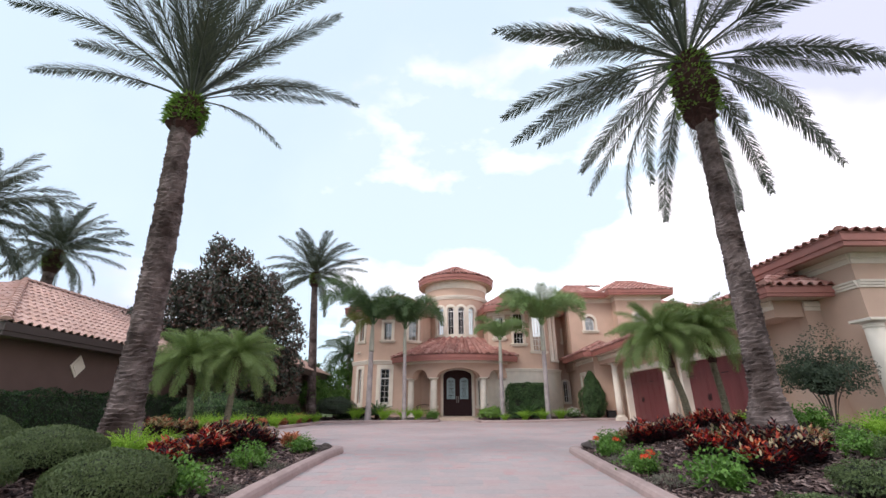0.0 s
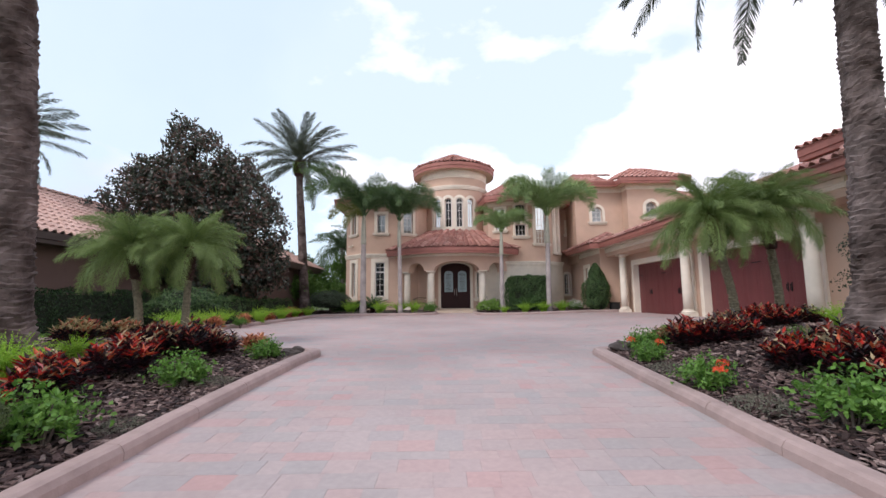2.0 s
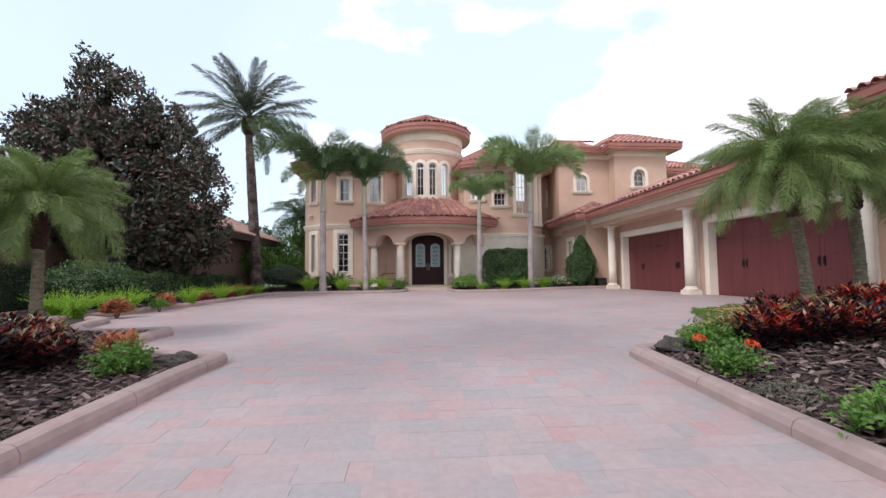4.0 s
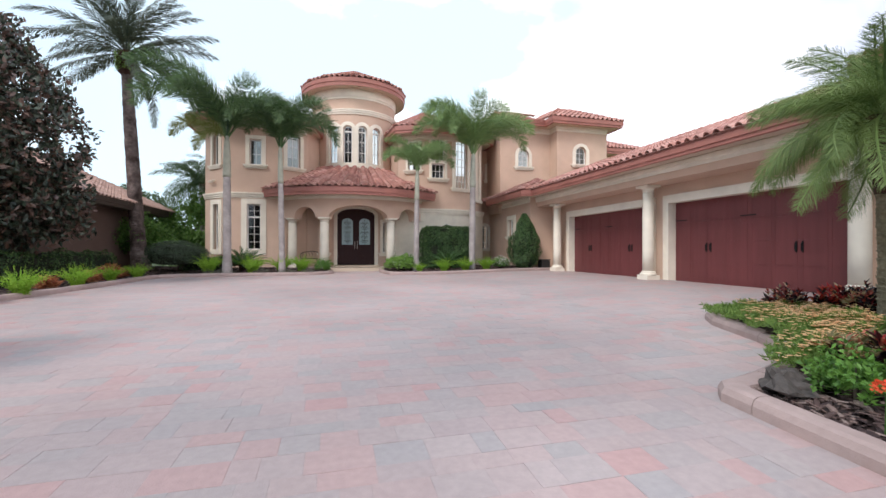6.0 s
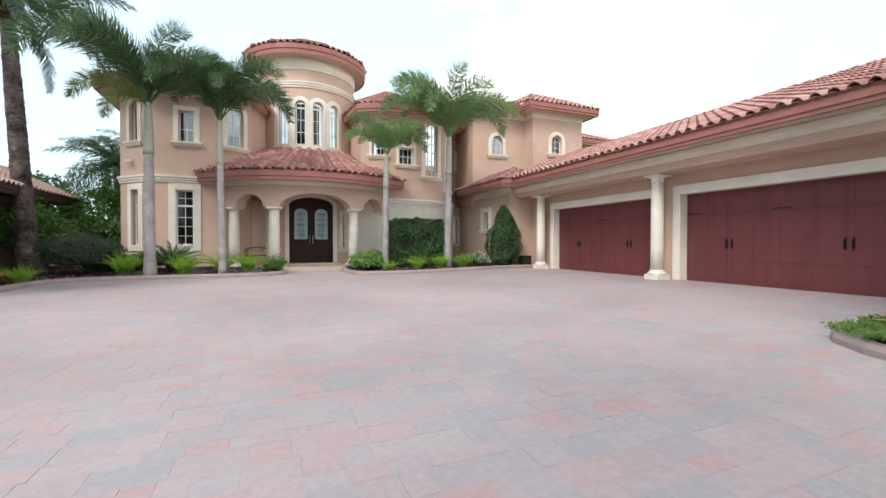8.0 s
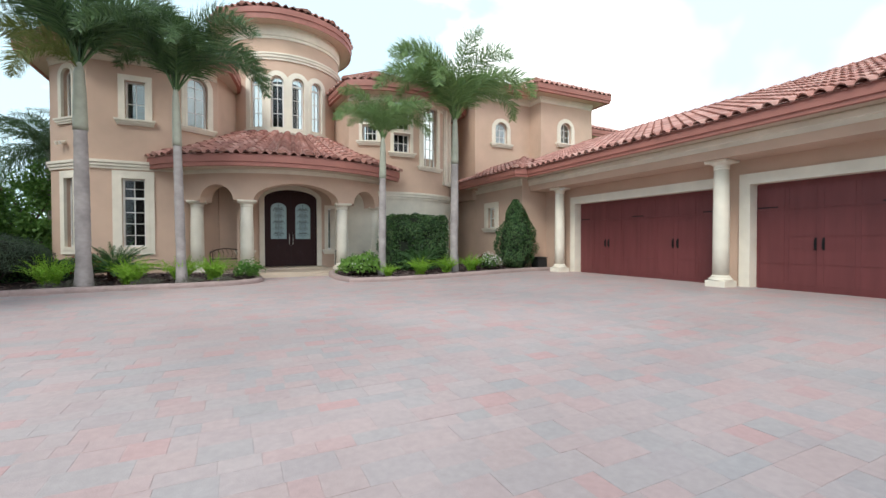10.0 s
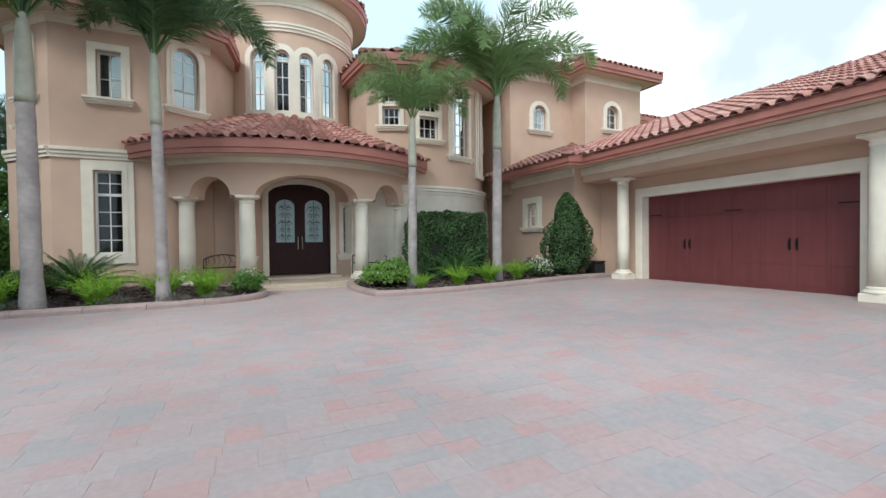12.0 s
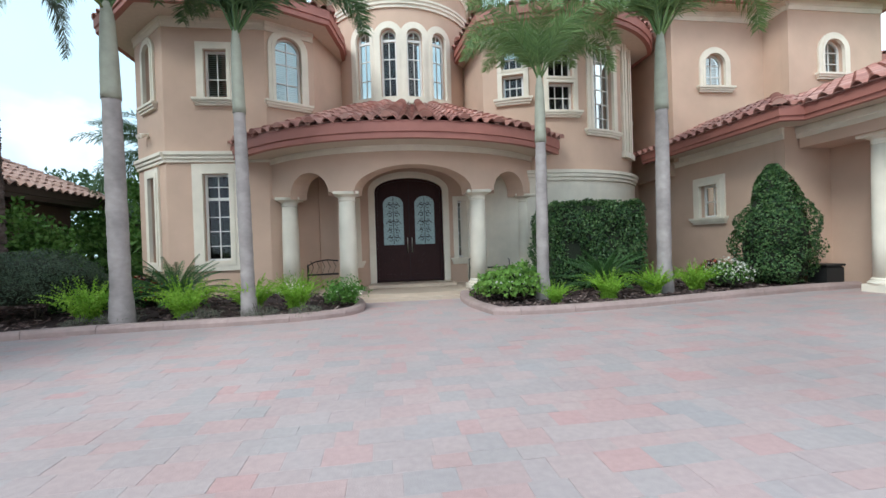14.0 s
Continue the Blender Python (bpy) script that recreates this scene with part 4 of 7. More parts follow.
# ---- porch ----
PC = (1.0, 32.0)
fP = drum(*PC, 4.55)
pd = 4.55 * math.pi / 180
arches = [rect(-40.2 * pd, -25.6 * pd, 2.4, 2.47, 0.50), rect(-17.4 * pd, 17.4 * pd, 2.4, 2.47, 0.56), rect(25.6 * pd, 40.2 * pd, 2.4, 2.47, 0.50)]
wall("wall", fP, -58.5 * pd, 57 * pd, 2.47 - 0.001, 3.75, arches, 0.5, STUCCO, house, "curved stucco arcade with three arches", step=0.2)
moulding("cornice", fP, -58.5 * pd, 57 * pd, 3.33, house, n=44, prof=[(0.0, 0.0), (0.03, 0.0), (0.03, 0.09), (0.05, 0.11), (0.05, 0.27), (0.0, 0.27)], label="cream frieze round the porch")
for a in (-45.3, -21.3, 21.3, 45.3):
    w = radians(a)
    column(house, PC[0] + 4.3 * math.sin(w), PC[1] - 4.3 * math.cos(w), 2.38, r=0.205, z0=0.09)
pb = ring(*PC, 5.3, 40, -60, 47)
eave("fascia", pb, 3.42, house, 0.75)
faces, hips = [], []
n = 12
rp = ring(*PC, 5.36, n, -60, 47)
hi = ring(1.03, 32.4, 2.25, n, -66, 62)
for i in range(n):
    a, b, c, d = rp[i], rp[i + 1], hi[i + 1], hi[i]
    faces.append(((*a, 3.78), (*b, 3.78), (*c, 5.28), (*d, 5.28)))
    hips.append(((*a, 3.80), (*d, 5.30)))
hips.append(((*rp[n], 3.8), (*hi[n], 5.3)))
roof("roof", faces, hips, house, "fanned clay tile roof over the round porch", fan=True)
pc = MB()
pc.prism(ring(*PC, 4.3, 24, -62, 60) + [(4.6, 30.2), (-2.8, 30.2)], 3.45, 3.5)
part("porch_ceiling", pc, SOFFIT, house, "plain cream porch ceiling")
pf = MB()
pf.prism([(-0.35, 29.9), (-0.35, 27.2), (2.15, 27.2), (2.15, 29.9)], -0.1, 0.02)
pf.prism(ring(*PC, 4.62, 30, -60, 58) + [(4.9, 30.0), (-3.0, 30.0)], -0.08, 0.10)
pf.prism([(-0.15, 29.9), (-0.15, 28.9), (2.15, 28.9), (2.15, 29.9)], 0.0, 0.17)
part("porch_floor", pf, FLOORTILE, house, "pale stone porch floor and step")

# entrance wall
fD = straight(-3.2, 29.72, 1, 0)
dop = rect(3.25, 5.15, 0.17, 2.72, 0.36)
sl = rect(5.56, 5.84, 0.8, 2.42)
sl2 = rect(2.46, 2.74, 0.8, 2.42)
sl3 = rect(0.55, 1.25, 0.75, 2.5)
wall("wall", fD, 0, 7.9, 0.0, 3.48, [dop, sl, sl2, sl3], 0.25, STUCCO, house, "stucco entrance wall in the shade of the porch")
for op in (sl, sl2, sl3):
    window(fD, op, house, "narrow sidelight window with a cream surround", 2, (1.1, 1.5, 1.9, 2.25), trim=0.12)
fin = MB()
fin.box((-0.86, 28.55, 0.05), (-0.70, 29.7, 3.46))
part("porch_pier", fin, STUCCO, house, "short stucco wall inside the porch")
sur = MB()
band(sur, fD, outline(dop, -0.005, low=0.1), outline(dop, 0.17, low=0.1), -0.02, 0.07, False)
band(sur, fD, outline(dop, -0.006, low=0.1), outline(dop, 0.08, low=0.1), -0.02, 0.09, False)
door = part("front_door", sur, CREAM, house, "tall arched double door of dark wood with frosted glass and a cream surround")
jam = MB()
band(jam, fD, outline(dop, -0.07, low=0.17), outline(dop, 0.0, low=0.17), -0.16, -0.04, False)
part("door_frame", jam, DOORWOOD, door)


def door_leaf(u0, u1, s):
    """One leaf: boards, an arched glazed light with scrolled iron, a raised diamond panel."""
    leaf = MB()
    us = [u0 + (u1 - u0) * i / 10 for i in range(11)]
    o0, o1 = -0.13, -0.085
    inner = rect(dop["u0"] + 0.07, dop["u1"] - 0.07, 0.2, 2.72, 0.30)
    g = rect(u0 + 0.12, u1 - 0.12, 1.18, 2.36, 0.26)
    cuts = sorted(set(us + [g["u0"], g["u1"]] + [g["u0"] + (g["u1"] - g["u0"]) * (1 - math.cos(math.pi * i / 10)) / 2 for i in range(11)]))
    for a, b in zip(cuts, cuts[1:]):
        if b - a < 1e-5:
            continue
        ta, tb = top_of(inner, a), top_of(inner, b)
        if g["u0"] < (a + b) / 2 < g["u1"]:
            segs = [(0.19, 0.19, g["z0"], g["z0"]), (top_of(g, a), top_of(g, b), ta, tb)]
        else:
            segs = [(0.19, 0.19, ta, tb)]
        for la, lb, ha, hb in segs:
            leaf.quad(fD(a, la, o1), fD(b, lb, o1), fD(b, hb, o1), fD(a, ha, o1))
    band(leaf, fD, outline(g, -0.035), outline(g, 0.02), o0, o1 + 0.02, True)
    fbox(leaf, fD, u0 + 0.12, u1 - 0.12, 0.34, 0.39, o0, o1 + 0.015)
    fbox(leaf, fD, u0 + 0.12, u1 - 0.12, 1.05, 1.10, o0, o1 + 0.015)
    c, z = (u0 + u1) / 2, 0.72
    for k in range(4):
        w0, w1 = k * math.pi / 2, (k + 1) * math.pi / 2
        for r0, r1, h in ((0.27, 0.22, 0.024), (0.13, 0.0, 0.03)):
            p = [(c + r0 * math.cos(w0) * 0.9, z + r0 * math.sin(w0)), (c + r0 * math.cos(w1) * 0.9, z + r0 * math.sin(w1)), (c + r1 * math.cos(w1) * 0.9, z + r1 * math.sin(w1)), (c + r1 * math.cos(w0) * 0.9, z + r1 * math.sin(w0))]
            leaf.quad(*[fD(*q, o1 + h) for q in p])
            leaf.quad(fD(*p[0], o1), fD(*p[1], o1), fD(*p[1], o1 + h), fD(*p[0], o1 + h))
    lf = part("door_leaf", leaf, DOORWOOD, door)
    gl = MB()
    o = outline(g, 0.0)
    for k in range(len(o)):
        gl.tri(fD(c, 1.8, -0.115), fD(*o[(k + 1) % len(o)], -0.115), fD(*o[k], -0.115))
    part("door_glass", gl, DOORGLASS, lf, "frosted sea-green door glass")
    sc = MB()

    def scroll(cu, cz, r, sx, sz):
        pts = []
        for i in range(13):
            w = i * 0.5
            rr = r * (1 - i / 16)
            pts.append(fD(cu + sx * rr * math.cos(w), cz + sz * rr * math.sin(w), -0.10))
        sc.tube(pts, [0.009] * len(pts), 4, False)
    for sx in (-1, 1):
        for cz, r in ((1.36, 0.09), (1.58, 0.07), (1.80, 0.10), (2.05, 0.08), (2.28, 0.09)):
            scroll(c + sx * 0.10, cz, r, sx, 1)
            scroll(c + sx * 0.09, cz + 0.1, r * 0.7, -sx, -1)
    sc.tube([fD(c, 1.24, -0.10), fD(c, 2.55, -0.10)], [0.009, 0.009], 4)
    part("iron_scroll", sc, IRON, lf, "scrolled black iron over the glass")
    hd = MB()
    uh = u1 - 0.06 if s < 0 else u0 + 0.06
    hd.tube([fD(uh, 1.0, -0.085), fD(uh, 1.02, -0.03), fD(uh, 1.38, -0.03), fD(uh, 1.40, -0.085)], [0.012] * 4, 8)
    part("door_handle", hd, STEEL, lf, "long brushed steel pull")


mid = (dop["u0"] + dop["u1"]) / 2
door_leaf(dop["u0"] + 0.075, mid - 0.004, -1)
door_leaf(mid + 0.004, dop["u1"] - 0.075, 1)
# added near-black sheet behind the door, painted as the unlit hall
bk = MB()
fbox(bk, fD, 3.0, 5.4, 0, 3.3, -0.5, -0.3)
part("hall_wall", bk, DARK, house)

# ---- right bay: a round front ----
BC, BR = (5.2, 32.2), 3.5
fB = drum(*BC, BR)
bd = BR * math.pi / 180
b1 = rect(-27 * bd, -17.5 * bd, 5.08, 5.72)
b1t = rect(-27 * bd, -17.5 * bd, 5.86, 6.5)
b2 = rect(-7 * bd, 4.6 * bd, 4.68, 5.45)
b2t = rect(-7 * bd, 4.6 * bd, 5.6, 6.6, 0.18)
b3 = rect(14.6 * bd, 28 * bd, 4.22, 6.6, 0.2)
wall("wall", fB, -36 * bd, 54 * bd, 2.8, 7.0, [b1, b1t, b2, b2t, b3], 0.22, STUCCO, house, "curved stucco wall of the round bay", step=0.18)
for op, s in ((b1, True), (b1t, False), (b2, True), (b2t, False)):
    window(fB, op, house, "upper bay window with white bars and a curved cream sill", 3, ((op["z0"] + op["z1"]) / 2,), trim=0.12, sill=s, curve=4)
window(fB, b3, house, "tall arched bay window with small panes and a curved cream sill", 3, (4.6, 5.0, 5.4, 5.8, 6.2, 6.6), trim=0.19, curve=4)
fB2 = drum(*BC, BR + 0.08)
wall("wall", straight(3.0, 31.6, 0.17, -2.22), 0, 2.2, 2.8, 7.0, [], 0.2, STUCCO, house)
wall("wall", straight(8.03, 30.15, 0, 1), 0, 1.15, 2.8, 7.0, [], 0.2, STUCCO, house)
wall("wall", straight(8.1, 30.1, 0, 1), 0, 1.2, 0.0, 2.86, [], 0.2, CREAM, house)
wall("wall", fB2, -70 * bd, 54 * bd, 0.0, 2.86, [], 0.3, CREAM, house, "cream plastered curved plinth storey", step=0.18)
moulding("cornice", fB2, -60 * bd, 54 * bd, 2.80, house, n=46, prof=[(0.0, 0.0), (0.05, 0.0), (0.05, 0.07), (0.09, 0.10), (0.09, 0.17), (0.12, 0.2), (0.12, 0.28), (-0.08, 0.28), (-0.08, 0.0)], label="curved cream belt moulding")
pil = MB()
for a in (36.5, 44.5):
    fbox(pil, fB, a * bd, (a + 5.6) * bd, 3.72, 6.95, -0.02, 0.07, 2)
    fbox(pil, fB, (a + 1.6) * bd, (a + 4.0) * bd, 3.72, 6.95, -0.02, 0.10, 2)
    fbox(pil, fB, (a - 0.8) * bd, (a + 6.4) * bd, 3.56, 3.72, -0.02, 0.13, 2)
part("pilaster", pil, CREAM, house, "pair of fluted cream pilasters")
eave("fascia", [(2.62, 31.6), (2.72, 30.3)] + ring(*BC, 4.15, 30, -34, 57) + [(8.68, 31.2)], 6.85, house, 0.7)
faces, hips = [], []
nb = 9
rb = [(2.57, 31.8), (2.67, 30.3)] + ring(*BC, 4.2, nb - 3, -34, 57) + [(8.73, 31.4)]
for i in range(nb):
    faces.append(((*rb[i], 7.2), (*rb[i + 1], 7.2), (5.2, 32.6, 9.2)))
    hips.append(((*rb[i], 7.2), (5.2, 32.6, 9.2)))
roof("roof", faces, hips, house, "low fanned tile roof over the round bay", fan=True)
moulding("cornice", fB, -36 * bd, 54 * bd, 6.66, house, n=46, prof=[(0.0, 0.0), (0.03, 0.0), (0.03, 0.1), (0.06, 0.12), (0.06, 0.3), (0.0, 0.3)])

# link wall between the bay and the garage side
fL = straight(7.9, 31.3, 1, 0)
l1 = rect(0.6, 0.98, 1.0, 2.25, 0.19)
l2 = rect(0.9, 1.25, 5.15, 6.0)
wall("wall", fL, 0, 1.4, 0, 7.0, [l1, l2], 0.25, STUCCO, house)
window(fL, l1, house, "small arched window with white bars", 2, (1.4, 1.85, 2.25), trim=0.12, sill=False)
window(fL, l2, house, "small upper window with a cream sill", 2, (5.6,), trim=0.13)

# ---- east wing ----
ZW = 7.95
fU1 = straight(8.8, 29.2, 1, 0)
fUs = straight(8.8, 31.5, 0, -1)
fU2 = straight(11.85, 28.4, 1, 0)
fU2w = straight(11.85, 29.2, 0, -1)
fU2e = straight(15.0, 28.4, 0, 1)
u1 = rect(1.05, 1.72, 5.62, 6.28, 0.33)
u2 = rect(1.13, 1.82, 5.76, 6.42, 0.34)
wall("wall", fU1, 0, 3.05, 3.4, ZW, [u1], 0.22, STUCCO, house, "stucco wall of the upper east wing")
wall("wall", fUs, 0, 2.075, 3.0, ZW, [], 0.22, STUCCO, house)
wall("wall", fU2, 0, 3.15, 3.4, ZW, [u2], 0.22, STUCCO, house)
wall("wall", fU2w, 0, 0.575, 3.4, ZW, [], 0.22, STUCCO, house)
wall("wall", fU2e, 0.225, 4.0, 3.4, ZW, [], 0.22, STUCCO, house)
window(fU1, u1, house, "small arched window with a cream surround", 2, (5.95, 6.28), trim=0.17, blind=True)
window(fU2, u2, house, "small arched window with a cream surround", 2, (6.1, 6.42), trim=0.18, blind=True)
for f, a, b in ((fU1, 0, 3.05), (fU2, 0, 3.15), (fU2w, 0, 0.8), (fU2e, 0, 3), (fUs, 0, 2.3)):
    moulding("cornice", f, a, b, 7.55, house, prof=[(0.0, 0.0), (0.03, 0.0), (0.03, 0.12), (0.06, 0.15), (0.06, 0.42), (0.0, 0.42)])
eU = [(8.1, 33.0), (8.1, 28.6), (11.25, 28.6), (11.25, 27.8), (15.6, 27.8), (15.6, 34.0)]
eave("fascia", eU, 7.80, house, 0.6)
zr = 8.15
roof("roof", [((11.25, 27.8, zr), (15.6, 27.8, zr), (14.0, 30.1, 9.3), (12.85, 30.1, 9.3)), ((15.6, 27.8, zr), (15.6, 34.0, zr), (14.0, 34, 9.3), (14.0, 30.1, 9.3)),
              ((11.25, 30.6, zr + 0.35), (11.25, 27.8, zr), (12.85, 30.1, 9.3), (12.85, 31.6, 9.3))],
     [((11.25, 27.8, zr), (12.85, 30.1, 9.3)), ((15.6, 27.8, zr), (14.0, 30.1, 9.3)), ((12.85, 30.1, 9.3), (14.0, 30.1, 9.3))], house, "hipped tile roof over the east wing")
roof("roof", [((8.1, 28.6, zr - 0.15), (11.25, 28.6, zr - 0.15), (11.25, 32.4, 9.6), (9.8, 32.4, 9.6)), ((8.1, 34, zr - 0.15), (8.1, 28.6, zr - 0.15), (9.8, 32.4, 9.6), (9.8, 34, 9.6))],
     [((8.1, 28.6, zr - 0.15), (9.8, 32.4, 9.6)), ((9.8, 32.4, 9.6), (12.5, 32.4, 9.6))], house, "tile roof behind the upper wall")
# lower block further back
fF = straight(14.9, 31.2, 1, 0)
wall("wall", fF, 0, 4.6, 3.0, 7.2, [], 0.25, STUCCO, house)
eave("fascia", [(14.8, 30.5), (20.1, 30.5), (20.1, 38)], 7.05, house, 0.7)
roof("roof", [((14.8, 30.5, 7.4), (20.1, 30.5, 7.4), (17.6, 33.6, 8.7), (14.8, 33.6, 8.7)), ((20.1, 30.5, 7.4), (20.1, 38, 7.4), (17.6, 38, 8.7), (17.6, 33.6, 8.7))],
     [((20.1, 30.5, 7.4), (17.6, 33.6, 8.7))], house, "low tile roof of the rear wing")

# ---- garage wing ----
GX = 10.15
fG = straight(GX, 26.0, 0, -1)
g1 = rect(1.72, 6.66, -0.05, 2.45)
g2 = rect(7.50, 12.42, -0.05, 2.45)
wall("wall", fG, 0, 13.99, -0.1, 3.4, [g1, g2], 0.3, STUCCO, house, "stucco garage front", step=1)


def garage_door(op):
    t = MB()
    band(t, fG, outline(op, -0.01, low=-0.05), outline(op, 0.24, low=-0.05), -0.05, 0.07, False)
    band(t, fG, outline(op, -0.012, low=-0.05), outline(op, 0.09, low=-0.05), -0.28, 0.09, False)
    d = part("garage_door", t, CREAM, house, "wide brown-red sectional garage door with a cream surround")
    s = MB()
    a, b = op["u0"], op["u1"]
    rows = [-0.03, 0.58, 1.2, 1.82, 2.46]
    for z0, z1 in zip(rows, rows[1:]):
        fbox(s, fG, a, b, z0 + 0.004, z1 - 0.004, -0.25, -0.2)
    fbox(s, fG, a, b, -0.03, 2.5, -0.30, -0.22)
    part("door_leaf", s, GARAGE, d, "ribbed brown-red door sections")
    n = 4
    w = (b - a) / n
    for i in range(n):
        x0, x1 = a + i * w + 0.06, a + (i + 1) * w - 0.06
        for z0, z1 in ((0.12, 0.93), (1.02, 1.68), (1.78, 2.33)):
            for q0, q1 in ((x0, (x0 + x1) / 2 - 0.04), ((x0 + x1) / 2 + 0.04, x1)):
                op2 = rect(q0, q1, z0, z1)
                p = MB()
                band(p, fG, outline(op2, -0.014), outline(op2, 0.008), -0.205, -0.194, True)
                part("door_panel", p, GARAGE, d, "raised carriage-house panel")
    for c in (a + w, b - w):
        h = MB()
        for e in (-0.07, 0.07):
            h.tube([fG(c + e, 0.93, -0.2), fG(c + e, 0.95, -0.15), fG(c + e, 1.12, -0.15), fG(c + e, 1.14, -0.2)], [0.012, 0.014, 0.014, 0.012], 6)
        fbox(h, fG, c - 0.09, c - 0.05, 0.90, 1.17, -0.2, -0.19)
        fbox(h, fG, c + 0.05, c + 0.09, 0.90, 1.17, -0.2, -0.19)
        part("door_handle", h, IRON, d, "pair of black iron pulls")
    for c in (a + 0.02, a + 2 * w - 0.25, b - 0.45):
        h = MB()
        h.box((0, 0, 0), (0.004, 0.43, 0.03), Matrix.Translation(fG(c, 1.86, -0.195)) @ pose(0, 0, 0, 0, 0, 180))
        part("strap_hinge", h, IRON, d, "black strap hinge")


garage_door(g1)
garage_door(g2)
# beam on columns
bm = MB()
bm.box((9.32, 11.75, 3.03), (GX + 0.05, 25.9, 3.55))
part("beam", bm, STUCCO, house, "long stucco beam over the garage columns")
fGb = straight(9.32, 25.9, 0, -1)
moulding("cornice", fGb, -0.15, 14.2, 3.24, house, prof=[(0.0, 0.0), (0.03, 0.0), (0.03, 0.10), (0.06, 0.12), (0.06, 0.22), (0.0, 0.3)], label="cream frieze on the garage beam")
for y in (24.62, 18.92, 13.25):
    column(house, 9.68, y, 3.0, r=0.175, plinth=0.235, z0=0.03)
fS = straight(9.0, 31.3, 0, -1)
s1 = rect(2.85, 3.5, 1.68, 2.55)
wall("wall", fS, 0, 5.095, 0, 3.5, [s1], 0.25, STUCCO, house)
window(fS, s1, house, "small square window with a thick cream surround", 2, (2.1,), trim=0.22, sill_w=0.08)
moulding("cornice", fS, 0, 5.35, 3.24, house, prof=[(0.0, 0.0), (0.03, 0.0), (0.03, 0.10), (0.06, 0.12), (0.06, 0.26), (0.0, 0.26)])
fSs = straight(9.0, 25.95, 1, 0)
wall("wall", fSs, 0, 1.2, 0, 3.5, [], 0.25, STUCCO, house)
fGs = straight(10.15, 11.7, 1, 0)
wall("wall", fGs, 0, 1.045, -0.3, 3.4, [], 0.3, STUCCO, house, "stucco end wall of the garage")
moulding("cornice", fGs, 0, 1.04, 3.2, house, prof=[(0.0, 0.0), (0.03, 0.0), (0.03, 0.10), (0.06, 0.12), (0.06, 0.26), (0.0, 0.26)])
eG = [(8.25, 29.9), (8.25, 25.35), (8.72, 25.25), (8.72, 11.05), (10.55, 11.05)]
eave("fascia", eG, 3.46, house, 0.65, prof=[(0.0, 0.0), (0.0, 0.08), (0.035, 0.09), (0.035, 0.23), (0.03, 0.29), (-0.12, 0.32), (-0.12, 0.0)])
zg, zt, xr = 3.72, 5.70, 14.0
roof("roof", [((8.66, 28.3, zg), (8.66, 11.0, zg), (xr, 13.4, zt), (xr, 28.3, zt)),
              ((8.66, 11.0, zg), (10.6, 11.0, zg), (10.6, 12.1, 4.3), (9.75, 12.1, 4.3))],
     [((8.66, 11.0, zg), (10.6, 12.1, 4.5)), ((xr, 13.4, zt), (xr, 28.2, zt))], house, "long clay tile roof over the garage")
roof("roof", [((8.2, 31.2, zg), (8.2, 25.3, zg), (9.95, 27.05, 4.5), (9.95, 29.15, 4.5), (8.75, 29.15, 4.0), (8.75, 31.2, 4.0)), ((8.2, 25.3, zg), (9.2, 25.3, zg), (10.3, 27.05, 4.5), (9.95, 27.05, 4.5))],
     [((8.2, 25.3, zg), (9.95, 27.05, 4.52))], house, "small hipped tile roof beside the garage")

# taller block at the street end
XT, YT = 10.6, 10.4
fTs = straight(XT, YT, 1, 0)
fTw = straight(XT, 13.0, 0, -1)
wall("wall", fTs, 0, 7.0, -0.5, 4.6, [], 0.3, STUCCO, house, "stucco wall of the taller street block")
wall("wall", fTw, 0, 2.3, -0.5, 4.6, [], 0.3, STUCCO, house)
for f, a, b in ((fTs, 0, 7), (fTw, 0, 2.6)):
    moulding("cornice", f, a, b, 3.52, house, prof=[(0.0, 0.0), (0.04, 0.0), (0.04, 0.05), (0.07, 0.07), (0.07, 0.12), (0.10, 0.14), (0.10, 0.19), (0.0, 0.19)], label="cream belt moulding")
for f, a, b in ((fTs, 0, 7), (fTw, 0, 2.6)):
    moulding("cornice", f, a, b, 4.16, house, prof=[(0.0, 0.0), (0.03, 0.0), (0.03, 0.12), (0.06, 0.15), (0.06, 0.28), (0.0, 0.28)])
eave("fascia", [(XT - 0.65, 13.6), (XT - 0.65, YT - 0.65), (18, YT - 0.65)], 4.40, house, 0.65)
roof("roof", [((XT - 0.7, 13.6, 4.75), (XT - 0.7, YT - 0.7, 4.75), (13.0, 12.2, 5.4), (13.0, 13.4, 5.4)), ((XT - 0.7, YT - 0.7, 4.75), (18, YT - 0.7, 4.75), (18.0, 12.2, 5.4), (13.0, 12.2, 5.4))],
     [((XT - 0.7, YT - 0.7, 4.75), (13.0, 12.2, 5.4)), ((13.0, 12.2, 5.4), (18.0, 12.2, 5.4))], house, "tile roof of the taller street block")
column(house, 10.33, 10.12, 2.75, r=0.21, plinth=0.27, z0=-0.1)

# closing walls behind, and security camera
bkw = MB()
bkw.box((-6.2, 40.0, 0), (20, 40.3, 6.9))
bkw.box((19.5, 10.6, -0.5), (19.8, 40, 3.3))
part("wall", bkw, STUCCO, house)
cm = MB()
cm.tube([(0, 0, 0), (0, 0, 0.06)], [0.03, 0.03], 10)
cm.tube([(-0.05, 0, 0), (-0.17, 0.02, -0.02)], [0.045, 0.04], 12)
part("security_camera", cm, WHITE, house, "small white security camera under the beam", m=Matrix.Translation((9.6, 24.3, 2.96)))

